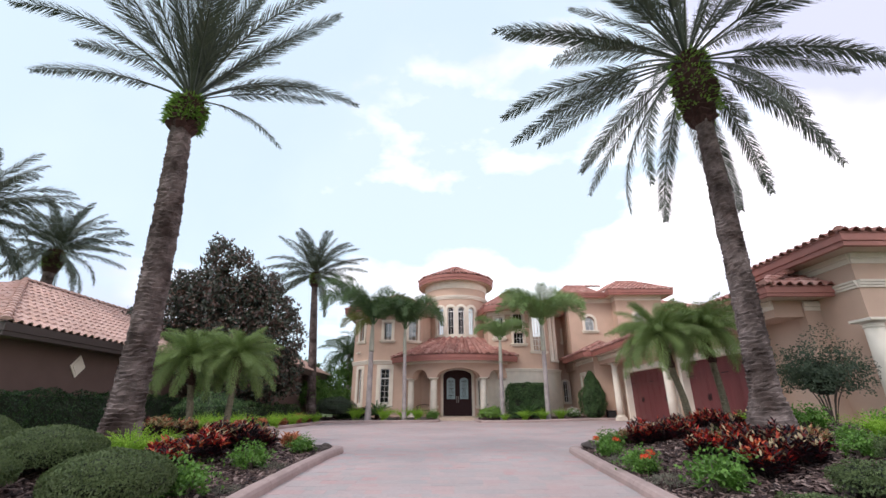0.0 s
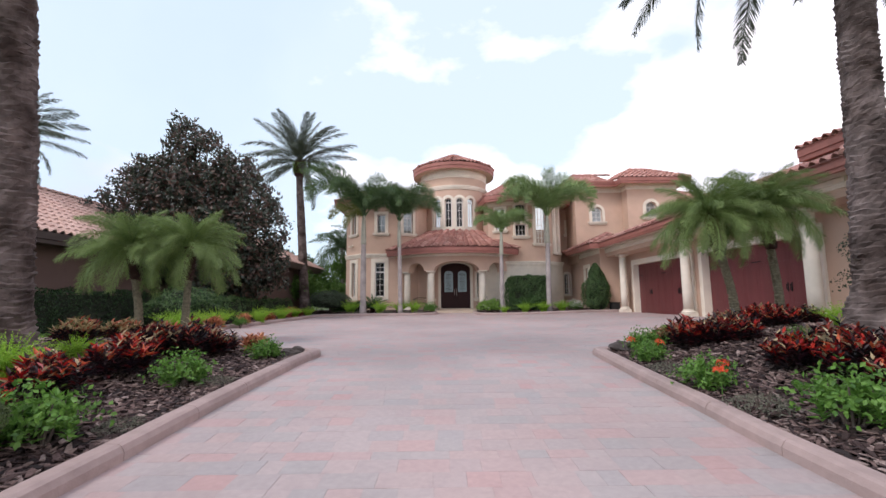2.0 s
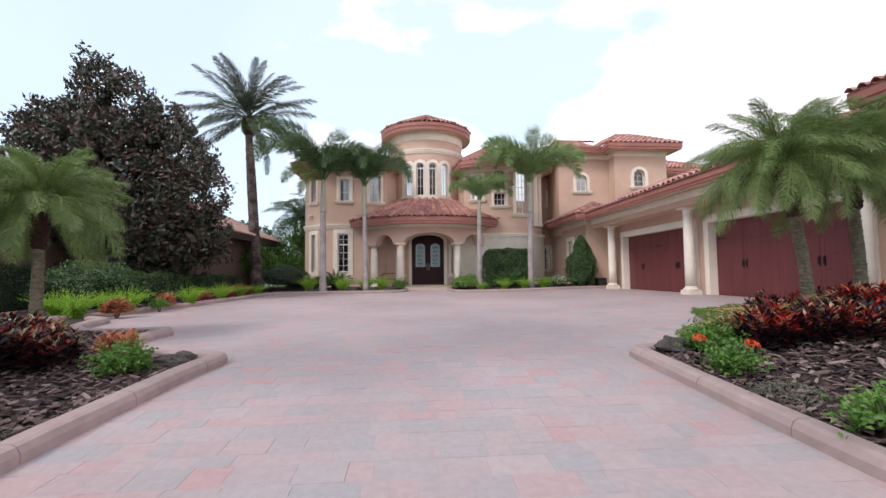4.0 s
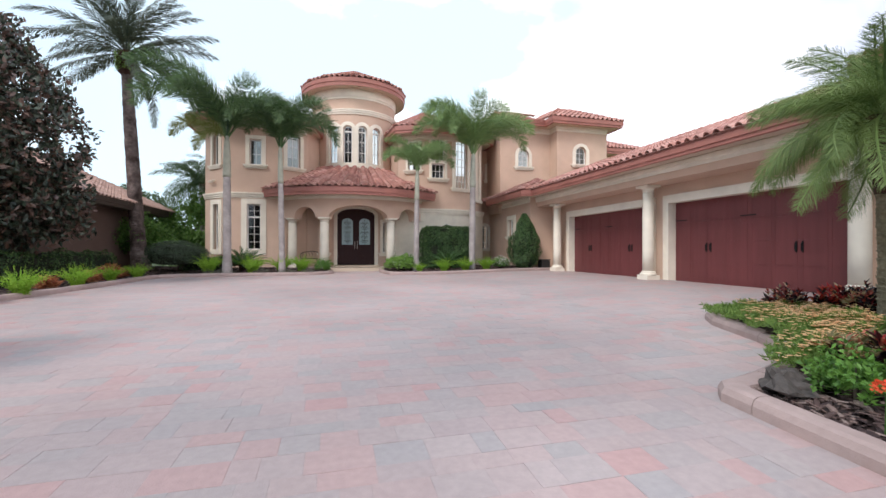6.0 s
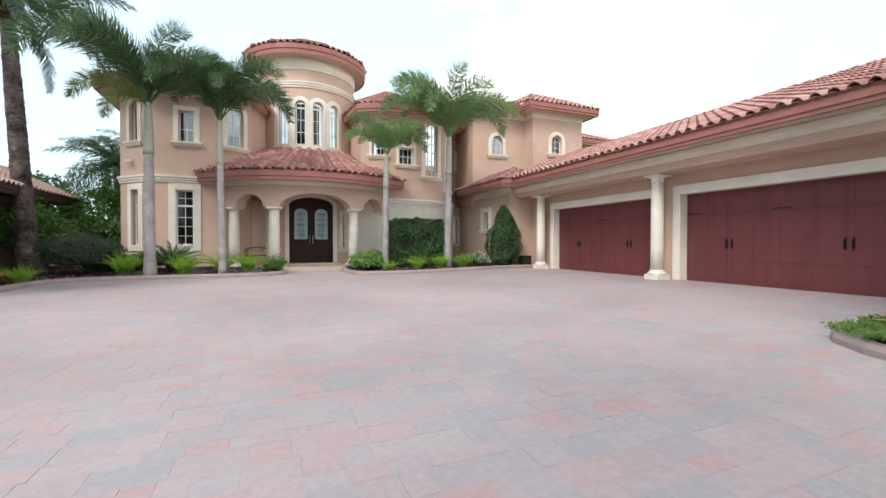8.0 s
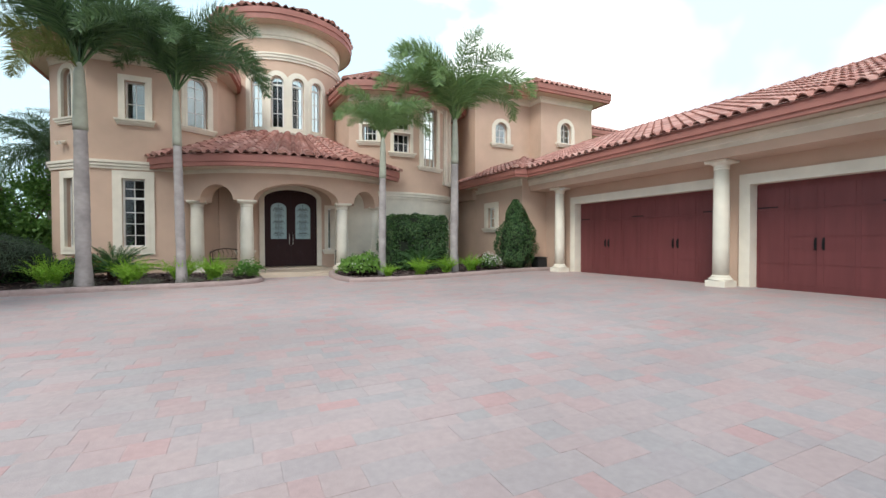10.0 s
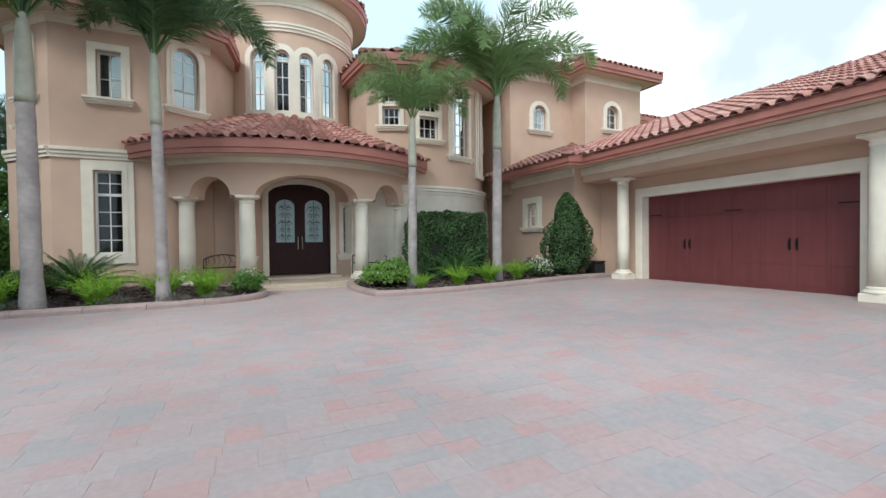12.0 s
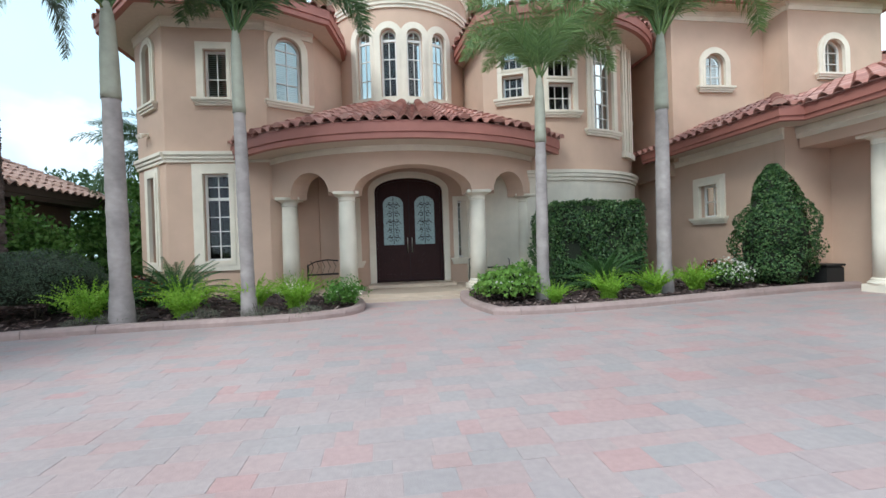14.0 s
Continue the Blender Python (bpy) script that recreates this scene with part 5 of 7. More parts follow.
# ---- plants: tools ----
def leaf(mb, p, d, n, l, w, fold=0.2):
    """A pointed leaf of two folded halves: p its foot, d its way, n its upper side."""
    s = d.cross(n)
    if s.length < 1e-4:
        s = Vector((1, 0, 0))
    s = s.normalized() * w
    m = p + d * (l * 0.45)
    t = p + d * l - n * (l * fold)
    i = len(mb.v)
    mb.v += [tuple(p), tuple(m + s), tuple(t), tuple(m - s)]
    mb.f.append((i, i + 1, i + 2, i + 3))


def rnd_dir():
    z = random.uniform(-1, 1)
    a = random.uniform(0, 6.2832)
    r = math.sqrt(1 - z * z)
    return Vector((r * math.cos(a), r * math.sin(a), z))


def frond_mesh(name, L, bend, n, ll, lw, spread, material, plume=0.0, sag=0.35, bare=0.15, curl=1.3):
    """A feather frond along +X that bends down by its own weight."""
    mb = MB()
    pts, ang, p = [], 0.0, Vector((0, 0, 0))
    k = 14
    for i in range(k + 1):
        pts.append(p.copy())
        ang = bend * (i / k) ** curl
        p = p + Vector((math.cos(ang), random.uniform(-0.02, 0.02), -math.sin(ang))) * (L / k)
    mb.tube([tuple(q) for q in pts], [0.022 * (1 - 0.85 * i / k) * (L / 3) ** 0.5 + 0.003 for i in range(k + 1)], 4, False)
    for j in range(n):
        t = bare + (1 - bare) * (j + random.uniform(-0.3, 0.3)) / n
        t = max(0.0, min(0.999, t))
        i = int(t * k)
        q = pts[i].lerp(pts[i + 1], t * k - i)
        ax = (pts[i + 1] - pts[i]).normalized()
        side0 = Vector((0, 1, 0))
        up = ax.cross(side0) * -1
        size = ll * (0.55 + 0.45 * math.sin(math.pi * min(1, (t - bare * 0.5) / (1 - bare * 0.5)) ** 0.8)) * random.uniform(0.85, 1.1)
        if t > 0.85:
            size *= 1 - (t - 0.85) * 3
        for sgn in (-1, 1):
            lift = random.uniform(-plume, plume) + 0.25 * (1 - plume)
            side = (side0 * sgn * math.cos(lift) + up * math.sin(lift)).normalized()
            d = (ax * math.cos(spread) + side * math.sin(spread)).normalized()
            m = q + d * size * 0.5
            e = m + (d + Vector((0, 0, -sag * random.uniform(0.6, 1.4)))).normalized() * size * 0.5
            s = ax * lw
            b = len(mb.v)
            mb.v += [tuple(q - s * 0.6), tuple(q + s * 0.6), tuple(m + s), tuple(m - s), tuple(e)]
            mb.f.append((b, b + 1, b + 2, b + 3))
            mb.f.append((b + 3, b + 2, b + 4))
    return mb.mesh(name, material)


LUMPS = [random.random() for _ in range(97)]


def ringed_trunk(mb, path, radii, seg=27, ring_h=0.085, relief=0.03, rough=0.02):
    """A trunk with the stepped scars of old fronds, broken into staggered lumps."""
    tot = sum(math.dist(a, b) for a, b in zip(path, path[1:]))
    n = max(4, int(tot / ring_h))
    i0 = len(mb.v)
    cum = [0]
    for a, b in zip(path, path[1:]):
        cum.append(cum[-1] + math.dist(a, b))
    rows = 0
    for i in range(n):
        for sub, out in ((0.0, 0.0), (0.75, relief), (0.97, relief * 0.9)):
            s = (i + sub) / n * tot
            p = [float(np.interp(s, cum, [q[a] for q in path])) for a in range(3)]
            r = float(np.interp(s, cum, radii))
            for j in range(seg):
                w = 2 * math.pi * j / seg
                rr = r + out * (0.3 + 1.3 * LUMPS[(i * 7 + (j + i % 3) // 3 * 5) % 97]) + random.uniform(-rough, rough) * 0.6
                mb.v.append((p[0] + rr * math.cos(w), p[1] + rr * math.sin(w), p[2] + random.uniform(-0.012, 0.012) + (0.5 * ring_h * noise.noise(Vector((math.cos(w) * 1.7, math.sin(w) * 1.7, s * 2.3))))))
            rows += 1
    for k in range(rows - 1):
        for j in range(seg):
            a, b = i0 + k * seg + j, i0 + k * seg + (j + 1) % seg
            mb.f.append((a, b, b + seg, a + seg))


def crown(tree, meshes, at, fronds, name="frond"):
    """Fronds round a crown: (azimuth, elevation, scale) in degrees."""
    for i, (az, el, sc) in enumerate(fronds):
        m = Matrix.Translation(at) @ Euler((radians(random.uniform(-25, 25)), radians(-el), radians(az)), "XYZ").to_matrix().to_4x4() @ Matrix.Diagonal((sc, sc, sc, 1))
        part(name, meshes[i % len(meshes)], None, tree, m=m)


def golden(n, e0, e1, s0, s1, jitter=6, power=1.0, start=0):
    out = []
    for i in range(n):
        t = (i / max(1, n - 1)) ** power
        out.append(((start + i * 137.5 + random.uniform(-jitter, jitter)) % 360, e0 + (e1 - e0) * t + random.uniform(-jitter, jitter), s0 + (s1 - s0) * t))
    return out


DATE_F = [frond_mesh("date_frond", 3.9, b, 125, 0.47, 0.014, 0.60, L_DATE, plume=0.5, sag=0.25, bare=0.27) for b in (0.55, 0.8, 1.05)]
DATE_FAR = [frond_mesh("date_frond", 3.9, b, 105, 0.62, 0.02, 0.66, L_DATE, plume=0.6, sag=0.5, bare=0.14) for b in (0.6, 0.95, 1.25)]
DATE_YOUNG = [frond_mesh("date_frond", 3.5, b, 115, 0.44, 0.0135, 0.52, L_DATE, plume=0.5, sag=0.2, bare=0.15) for b in (0.35, 0.5)]
FOX_F = [frond_mesh("foxtail_frond", 3.5, b, 240, 0.66, 0.0115, 0.95, L_FOX, plume=1.5, sag=0.6, bare=0.16, curl=1.7) for b in (2.2, 2.5, 2.7, 2.8)]
FOX_L = [frond_mesh("foxtail_frond", 3.5, b, 240, 0.64, 0.0115, 0.95, L_FOX2, plume=1.5, sag=0.6, bare=0.16, curl=1.7) for b in (2.2, 2.5, 2.7, 2.8)]
FOX_Y = [frond_mesh("foxtail_frond", 2.4, 2.4, 280, 0.5, 0.009, 0.9, L_YELLOW, plume=1.5, sag=0.4, bare=0.12)]
ROB_F = [frond_mesh("robellini_frond", 1.25, b, 190, 0.31, 0.0032, 0.75, L_ROB, plume=0.9, sag=1.1, bare=0.1) for b in (0.9, 1.3, 1.7)]
QUEEN_F = [frond_mesh("far_frond", 3.4, b, 55, 0.65, 0.02, 0.8, L_FAR, plume=0.9, sag=1.0, bare=0.1) for b in (1.2, 1.7, 2.0)]


def date_palm(label, foot, boot, top, r0, fronds, young, flare=1.5, bow=(0, 0), head=1.35, far=False):
    t = thing("date_palm", label, "palm tree", foot)
    f = Vector(foot)
    b, c = Vector(boot) - f, Vector(top) - f
    mb = MB()
    sway = Vector((*bow, 0))
    path = [(0, 0, -0.35), (0, 0, 0.25), tuple(b * 0.12 + sway * 0.4), tuple(b * 0.35 + sway), tuple(b * 0.7 + sway * 0.8), tuple(b)]
    ringed_trunk(mb, path, [r0 * flare, r0 * flare * 0.92, r0 * 1.12, r0, r0 * 0.93, r0 * 0.72], ring_h=0.07, relief=0.02)
    part("trunk", mb, T_DATE, t, "rough trunk of stepped frond scars")
    k = MB()
    ringed_trunk(k, [tuple(b - Vector((0, 0, 0.05))), tuple(b.lerp(c, 0.5)), tuple(c)], [r0 * 0.8, r0 * head, r0 * head * 0.8], ring_h=0.12, relief=0.08, rough=0.035)
    part("frond_boot", k, T_DATEDARK, t, "dark swollen boots of cut fronds")
    g = MB()
    for _ in range(900):
        w, h = random.uniform(0, 6.28), random.uniform(0.15, 1.0)
        p = b.lerp(c, h) + Vector((math.cos(w), math.sin(w), 0)) * r0 * head * random.uniform(0.85, 1.12)
        leaf(g, p, (Vector((math.cos(w), math.sin(w), random.uniform(-0.9, 0.7)))).normalized(), Vector((0, 0, 1)), random.uniform(0.08, 0.17), 0.02)
    part("fern_tuft", g, L_LIME, t, "bright ferns growing among the boots")
    crown(t, DATE_FAR if far else DATE_F, c, fronds)
    crown(t, DATE_FAR if far else DATE_YOUNG, c, young)
    return t


random.seed(11)
date_palm("tall date palm with a rough brown trunk and upright feathery crown", (-5.44, 7.75, lz(-5.44, 7.75)), (-5.05, 6.86, 5.72), (-5.0, 6.85, 6.42), 0.225,
          [(180, 26, 0.95), (165, 48, 1.0), (20, 38, 0.9), (3, 14, 0.68), (350, -14, 0.6), (200, 48, 1), (140, 55, 1), (120, 50, 1), (230, 50, 1), (260, 52, .95), (300, 48, .95), (330, 42, .95), (60, 52, .95)],
          golden(24, 88, 52, 0.9, 1.05), bow=(0.09, 0.0), head=1.15)
date_palm("tall date palm with a grey ringed trunk and wide arching crown", (5.60, 7.78, lz(5.60, 7.78)), (5.55, 7.45, 6.3), (5.54, 7.45, 8.0), 0.20,
          golden(19, 10, -48, 1.12, 0.92, 5, 1.0, 10) + golden(20, 50, 12, 1.12, 1.15, 5, 1.0, 55), golden(15, 86, 52, 0.95, 1.05), flare=1.9, bow=(0.04, 0.02), head=1.75)
date_palm("tall slender date palm with a dark leaning trunk beside the court", (-8.2, 28.3, lz(-8.2, 28.3)), (-9.25, 29.6, 8.9), (-9.3, 29.7, 9.9), 0.25,
          golden(14, 15, -22, 1.0, 1.0), golden(26, 85, 20, 0.9, 1.05), far=True)
date_palm("date palm rising behind the neighbouring roof", (-24.3, 25.0, -0.2), (-24.3, 25.0, 8.6), (-24.3, 25.0, 10.0), 0.36,
          golden(16, 15, -35, 1.0, 1.0), golden(26, 85, 20, 0.95, 1.1), far=True)
date_palm("broad date palm over the neighbouring roof", (-21.0, 17.0, -0.2), (-21.0, 17.0, 7.6), (-21.0, 17.0, 8.8), 0.34,
          golden(20, 10, -40, 1.1, 1.0), golden(24, 80, 20, 1.0, 1.1), far=True)


def foxtail_palm(label, x, y, z1, r, fronds, lean=(0, 0), old=(), kind=None, more=3, size=1.0):
    z0 = lz(x, y)
    t = thing("foxtail_palm", label, "palm tree", (x, y, z0))
    h = z1 - z0
    lx, ly = lean
    mb = MB()
    path, rad = [], []
    n = 40
    for i in range(n + 1):
        s = i / n * 0.72
        path.append((lx * s, ly * s, h * s - (0.3 if i == 0 else 0)))
        rad.append(r * (1.38 - 0.38 * min(1, s / 0.12)) * (1 + 0.10 * math.sin(math.pi * s / 0.72)) * (1.0 - 0.15 * s) + (0.006 if i % 4 == 0 else random.uniform(-0.002, 0.002)))
    mb.tube(path, rad, 16)
    part("trunk", mb, T_FOX, t, "smooth pale grey ringed trunk", smooth=True)
    sh = MB()
    sh.tube([(lx * s, ly * s, h * s) for s in (0.715, 0.74, 0.85, 0.97, 1.02)], [r * 1.02, r * 1.0, r * 0.92, r * 0.72, r * 0.4], 14)
    part("crownshaft", sh, T_SHAFT, t, "green-grey crownshaft", smooth=True)
    top = (lx, ly, h * 0.99)
    kind = kind or FOX_F
    crown(t, kind, top, [(a, 57 + 0.33 * (e + 15), s * size) for a, e, s in fronds] + [(40 + k * 67, 86 - 4 * (k % 3), size * 0.8) for k in range(more - 1)])
    if old:
        crown(t, FOX_Y, top, [(a, e + 35, s) for a, e, s in old])
    return t


random.seed(5)
foxtail_palm("tall grey-trunked foxtail palm before the west wing", -4.25, 25.85, 5.35, 0.15,
             [(180, 45, 1.35), (168, 28, 1.3), (200, 12, 1.2), (215, 60, 1.0), (90, 70, 1.0), (300, 60, 1.0), (30, 55, 1.05), (340, 35, 1.0), (10, 8, 1.05), (60, 30, 1), (120, 30, 1.05), (240, 30, 1), (355, -15, .95)], (0.0, -0.1), [(225, 12, 1.0), (250, -8, .9)], size=1.03)
foxtail_palm("slim grey-trunked foxtail palm beside the porch", -2.2, 25.95, 5.15, 0.11,
             [(185, 55, .9), (150, 25, .9), (210, 15, .9), (250, 60, .9), (300, 35, .95), (345, 40, 1.0), (10, 15, 1.05), (40, 50, 1.0), (90, 65, .9), (120, 50, .9), (0, -10, .95), (280, 10, .85)], (-0.1, 0.1), more=3)
foxtail_palm("young foxtail palm with a green shaft beside the porch", 3.45, 26.1, 4.45, 0.115,
             [(175, 60, .75), (160, 25, .7), (200, 5, .7), (240, 45, .7), (300, 20, .72), (345, 30, .8), (10, 0, .75), (40, 45, .75), (90, 60, .7), (120, 30, .7)], (0.05, 0), kind=FOX_L, more=3, size=0.93)
foxtail_palm("tall full foxtail palm before the round bay", 6.05, 25.95, 5.35, 0.135,
             [(180, 45, 1.0), (165, 15, 1.0), (205, 25, 1.0), (225, 0, .9), (250, 60, 1), (290, 35, 1), (320, 10, 1), (345, 40, 1.05), (5, 15, 1.05), (30, 45, 1), (70, 60, 1), (110, 55, 1), (140, 35, 1), (90, 80, 1.0), (350, -12, 1.0), (190, 70, 1.05)], (0.05, 0), kind=FOX_L, more=4, size=1.08)


def robellini(label, x, y, z1, lean, n=48):
    z0 = lz(x, y)
    t = thing("pygmy_date_palm", label, "palm tree", (x, y, z0))
    h = z1 - z0
    mb = MB()
    path = [(0, 0, -0.2), (lean[0] * 0.25, lean[1] * 0.25, h * 0.35), (lean[0] * 0.6, lean[1] * 0.6, h * 0.65), (lean[0], lean[1], h)]
    ringed_trunk(mb, path[:3], [0.085, 0.07, 0.065], seg=12, ring_h=0.05, relief=0.012, rough=0.006)
    part("trunk", mb, T_ROB, t, "thin knobbly trunk")
    mb = MB()
    ringed_trunk(mb, path[2:], [0.075, 0.11], seg=12, ring_h=0.06, relief=0.03, rough=0.012)
    part("frond_boot", mb, T_DATEDARK, t)
    crown(t, ROB_F, path[-1], golden(n, 78, -25, 0.85, 1.1, 8))
    return t


robellini("pygmy date palm with a leaning trunk among crotons", 5.9, 10.75, 2.35, (-0.62, -0.3), 52)
robellini("pygmy date palm with fine lime fronds among crotons", 6.85, 10.85, 2.55, (-0.3, -0.15), 56)
robellini("pygmy date palm with soft arching fronds", -6.35, 11.5, 1.95, (-0.25, -0.1), 48)
robellini("pygmy date palm with soft arching fronds", -5.55, 11.7, 1.95, (0.1, -0.1), 48)


def blob(mb, c, r, n, l, w, lumps=0.18, flat=0.6, seed=0.0, shell=0.25):
    """Leaves over an uneven rounded mass."""
    c = Vector(c)
    for _ in range(n):
        d = rnd_dir()
        if d.z < -0.35:
            d.z = -d.z * 0.5
            d.normalize()
        k = 1 + lumps * noise.noise(d * 2.6 + Vector((seed, seed * 1.7, 0))) * 2
        k *= 1 - shell * random.random() ** 2
        p = c + Vector((d.x * r[0], d.y * r[1], d.z * r[2])) * k
        nn = (d + rnd_dir() * flat).normalized()
        dd = (nn.cross(rnd_dir()) + d * 0.5).normalized()
        leaf(mb, p, dd, nn, l * random.uniform(0.7, 1.2), w * random.uniform(0.8, 1.2))


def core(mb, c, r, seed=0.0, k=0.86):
    """A closed near-black core below the leaves; its colour paints the shade inside."""
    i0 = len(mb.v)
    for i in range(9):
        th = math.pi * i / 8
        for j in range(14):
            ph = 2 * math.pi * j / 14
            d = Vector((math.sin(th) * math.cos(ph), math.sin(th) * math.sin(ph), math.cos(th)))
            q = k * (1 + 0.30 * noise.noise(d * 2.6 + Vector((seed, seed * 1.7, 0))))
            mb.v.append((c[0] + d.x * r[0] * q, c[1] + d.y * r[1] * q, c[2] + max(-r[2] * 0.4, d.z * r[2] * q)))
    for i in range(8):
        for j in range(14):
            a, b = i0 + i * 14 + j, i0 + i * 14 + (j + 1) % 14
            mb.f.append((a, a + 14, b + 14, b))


# near-black fill for plant cores: the inner shade is put into the colour
HEART = mat("foliage_core_shade", (0.018, 0.024, 0.012), 0.95, vary=0.4, scale=12, bump=1, bscale=30)


def bush(name, label, cat, x, y, r, n, l, w, material, lumps=0.18, group="", z=None, shell=0.25, stems=0):
    t = thing(name, label, cat, (x, y, lz(x, y) if z is None else z), group=group)
    mb, hb = MB(), MB()
    sd = random.uniform(0, 50)
    c = (0, 0, r[2] * 0.8 + (0.25 * r[2] if stems else 0))
    blob(mb, c, r, n, l, w, lumps, seed=sd, shell=shell)
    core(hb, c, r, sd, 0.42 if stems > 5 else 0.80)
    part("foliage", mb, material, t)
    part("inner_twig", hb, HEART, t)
    st = MB()
    for k in range(max(3, stems)):
        a = random.uniform(0, 6.28)
        st.tube([(0.05 * math.cos(a), 0.05 * math.sin(a), -0.1), (r[0] * 0.25 * math.cos(a), r[1] * 0.25 * math.sin(a), r[2] * 0.5), (r[0] * 0.5 * math.cos(a), r[1] * 0.5 * math.sin(a), r[2])], [0.02, 0.015, 0.006], 5)
    part("stem", st, T_WOOD, t)
    return t


def croton(mb, h, n, spread, l=0.19, w=0.032, low=None):
    """Upright stems, each ending in a whorl of long leaves."""
    for _ in range(n):
        a, rr = random.uniform(0, 6.28), spread * math.sqrt(random.random())
        base = Vector((rr * math.cos(a), rr * math.sin(a), 0))
        hh = h * random.uniform(0.55, 1.05) * (1 - 0.35 * rr / spread)
        for k in range(20):
            z = hh * (0.25 + 0.75 * k / 19)
            b = k * 2.4
            el = random.uniform(0.15, 0.9) + 0.5 * (k / 19)
            d = Vector((math.cos(b) * math.cos(el), math.sin(b) * math.cos(el), math.sin(el)))
            nn = Vector((-math.cos(b) * math.sin(el), -math.sin(b) * math.sin(el), math.cos(el)))
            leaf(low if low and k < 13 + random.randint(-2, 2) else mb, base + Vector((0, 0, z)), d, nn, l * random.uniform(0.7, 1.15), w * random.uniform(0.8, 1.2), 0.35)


def fern(mb, h, n, spread):
    """Plumes of fine needles that stand and lean out."""
    for _ in range(n):
        a = random.uniform(0, 6.28)
        lean = random.uniform(0.1, 0.95)
        L = h * random.uniform(0.75, 1.15)
        base = Vector((math.cos(a), math.sin(a), 0)) * spread * random.uniform(0, 0.4)
        for k in range(46):
            t = k / 45
            p = base + Vector((math.cos(a) * lean * t * L * (0.5 + 0.7 * t), math.sin(a) * lean * t * L * (0.5 + 0.7 * t), L * t * (1 - 0.35 * lean * t)))
            w = (1 - t) * 0.05 + 0.012
            d = (rnd_dir() + Vector((0, 0, 0.6))).normalized()
            leaf(mb, p, d, rnd_dir(), w * 1.4, 0.009, 0.1)


def cycad(label, x, y, n, L, z=None):
    t = thing("sago_palm", label, "sago palm", (x, y, lz(x, y) if z is None else z))
    tr = MB()
    ringed_trunk(tr, [(0, 0, -0.1), (0, 0, 0.22)], [0.15, 0.12], seg=12, ring_h=0.06, relief=0.03)
    part("trunk", tr, T_DATEDARK, t)
    ms = [frond_mesh("sago_frond", 1.0, b, 46, 0.12, 0.006, 1.05, L_CYCAD, plume=0.15, sag=0.15, bare=0.1) for b in (0.6, 0.9)]
    crown(t, ms, (0, 0, 0.2), golden(n, 72, 12, L * 0.85, L, 6))
    return t

# ---- garden, bed by bed ----
random.seed(21)


def master(name, label, cat, maker, material, old=None):
    t = thing(name, label, cat)
    mb = MB()
    if old:
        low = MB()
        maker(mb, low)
        # lower leaves: old purple tone plus shade put into the colour
        part("old_foliage", low, old, t, "dark purple old leaves, with the shade low in the plant in their colour")
    else:
        maker(mb)
    part("foliage", mb, material, t)
    st = MB()
    for k in range(5):
        a = k * 1.3
        st.tube([(0.02 * math.cos(a), 0.02 * math.sin(a), -0.08), (0.07 * math.cos(a), 0.07 * math.sin(a), 0.12), (0.11 * math.cos(a), 0.11 * math.sin(a), 0.25)], [0.012, 0.009, 0.004], 5)
    part("stem", st, T_WOOD, t)
    return t


def spread(m, places, label, group=""):
    """Sets a plant and its copies at (x, y, scale)."""
    first = True
    for x, y, s in places:
        pm = pose(x, y, lz(x, y) if not (y > 29) else 0.0, 0, 0, random.uniform(0, 360)) @ Matrix.Diagonal((s, s, s, 1))
        if first:
            o = m
            o.matrix_basis = pm
            first = False
        else:
            o = copy_thing(m, pose(x, y, lz(x, y), 0, 0, random.uniform(0, 360)))
            o.scale = (s, s, s)
        tagged(o, label, "", group)


C_RED = [master("croton", "", "croton", lambda mb, low: croton(mb, 0.46, 44, 0.29, 0.115, 0.019, low), L_CROTON, L_CROTONLOW) for _ in range(2)]
C_DARK = [master("croton", "", "croton", lambda mb, low: croton(mb, 0.48, 44, 0.31, 0.115, 0.019, low), L_CROTON2, L_CROTONLOW) for _ in range(2)]
C_YEL = master("croton", "", "croton", lambda mb, low: croton(mb, 0.42, 34, 0.24, 0.11, 0.019, low), L_CROTON3, L_CROTONLOW)
C_PEACH = master("croton", "", "croton", lambda mb: croton(mb, 0.36, 12, 0.2), L_PEACH)
FERN = master("foxtail_fern", "", "fern", lambda mb: fern(mb, 0.56, 85, 0.26), L_FERN)
LIMEB = master("small_shrub", "", "shrub", lambda mb: (blob(mb, (0, 0, 0.15), (0.24, 0.24, 0.17), 700, 0.05, 0.014, 0.5, 0.9, shell=0.6), croton(mb, 0.30, 14, 0.22, 0.075, 0.016)), L_GREEN)
GREYC = master("ground_cover", "", "ground cover", lambda mb: blob(mb, (0, 0, 0.05), (0.3, 0.3, 0.11), 900, 0.03, 0.008, 0.3, 0.9), L_GREY)

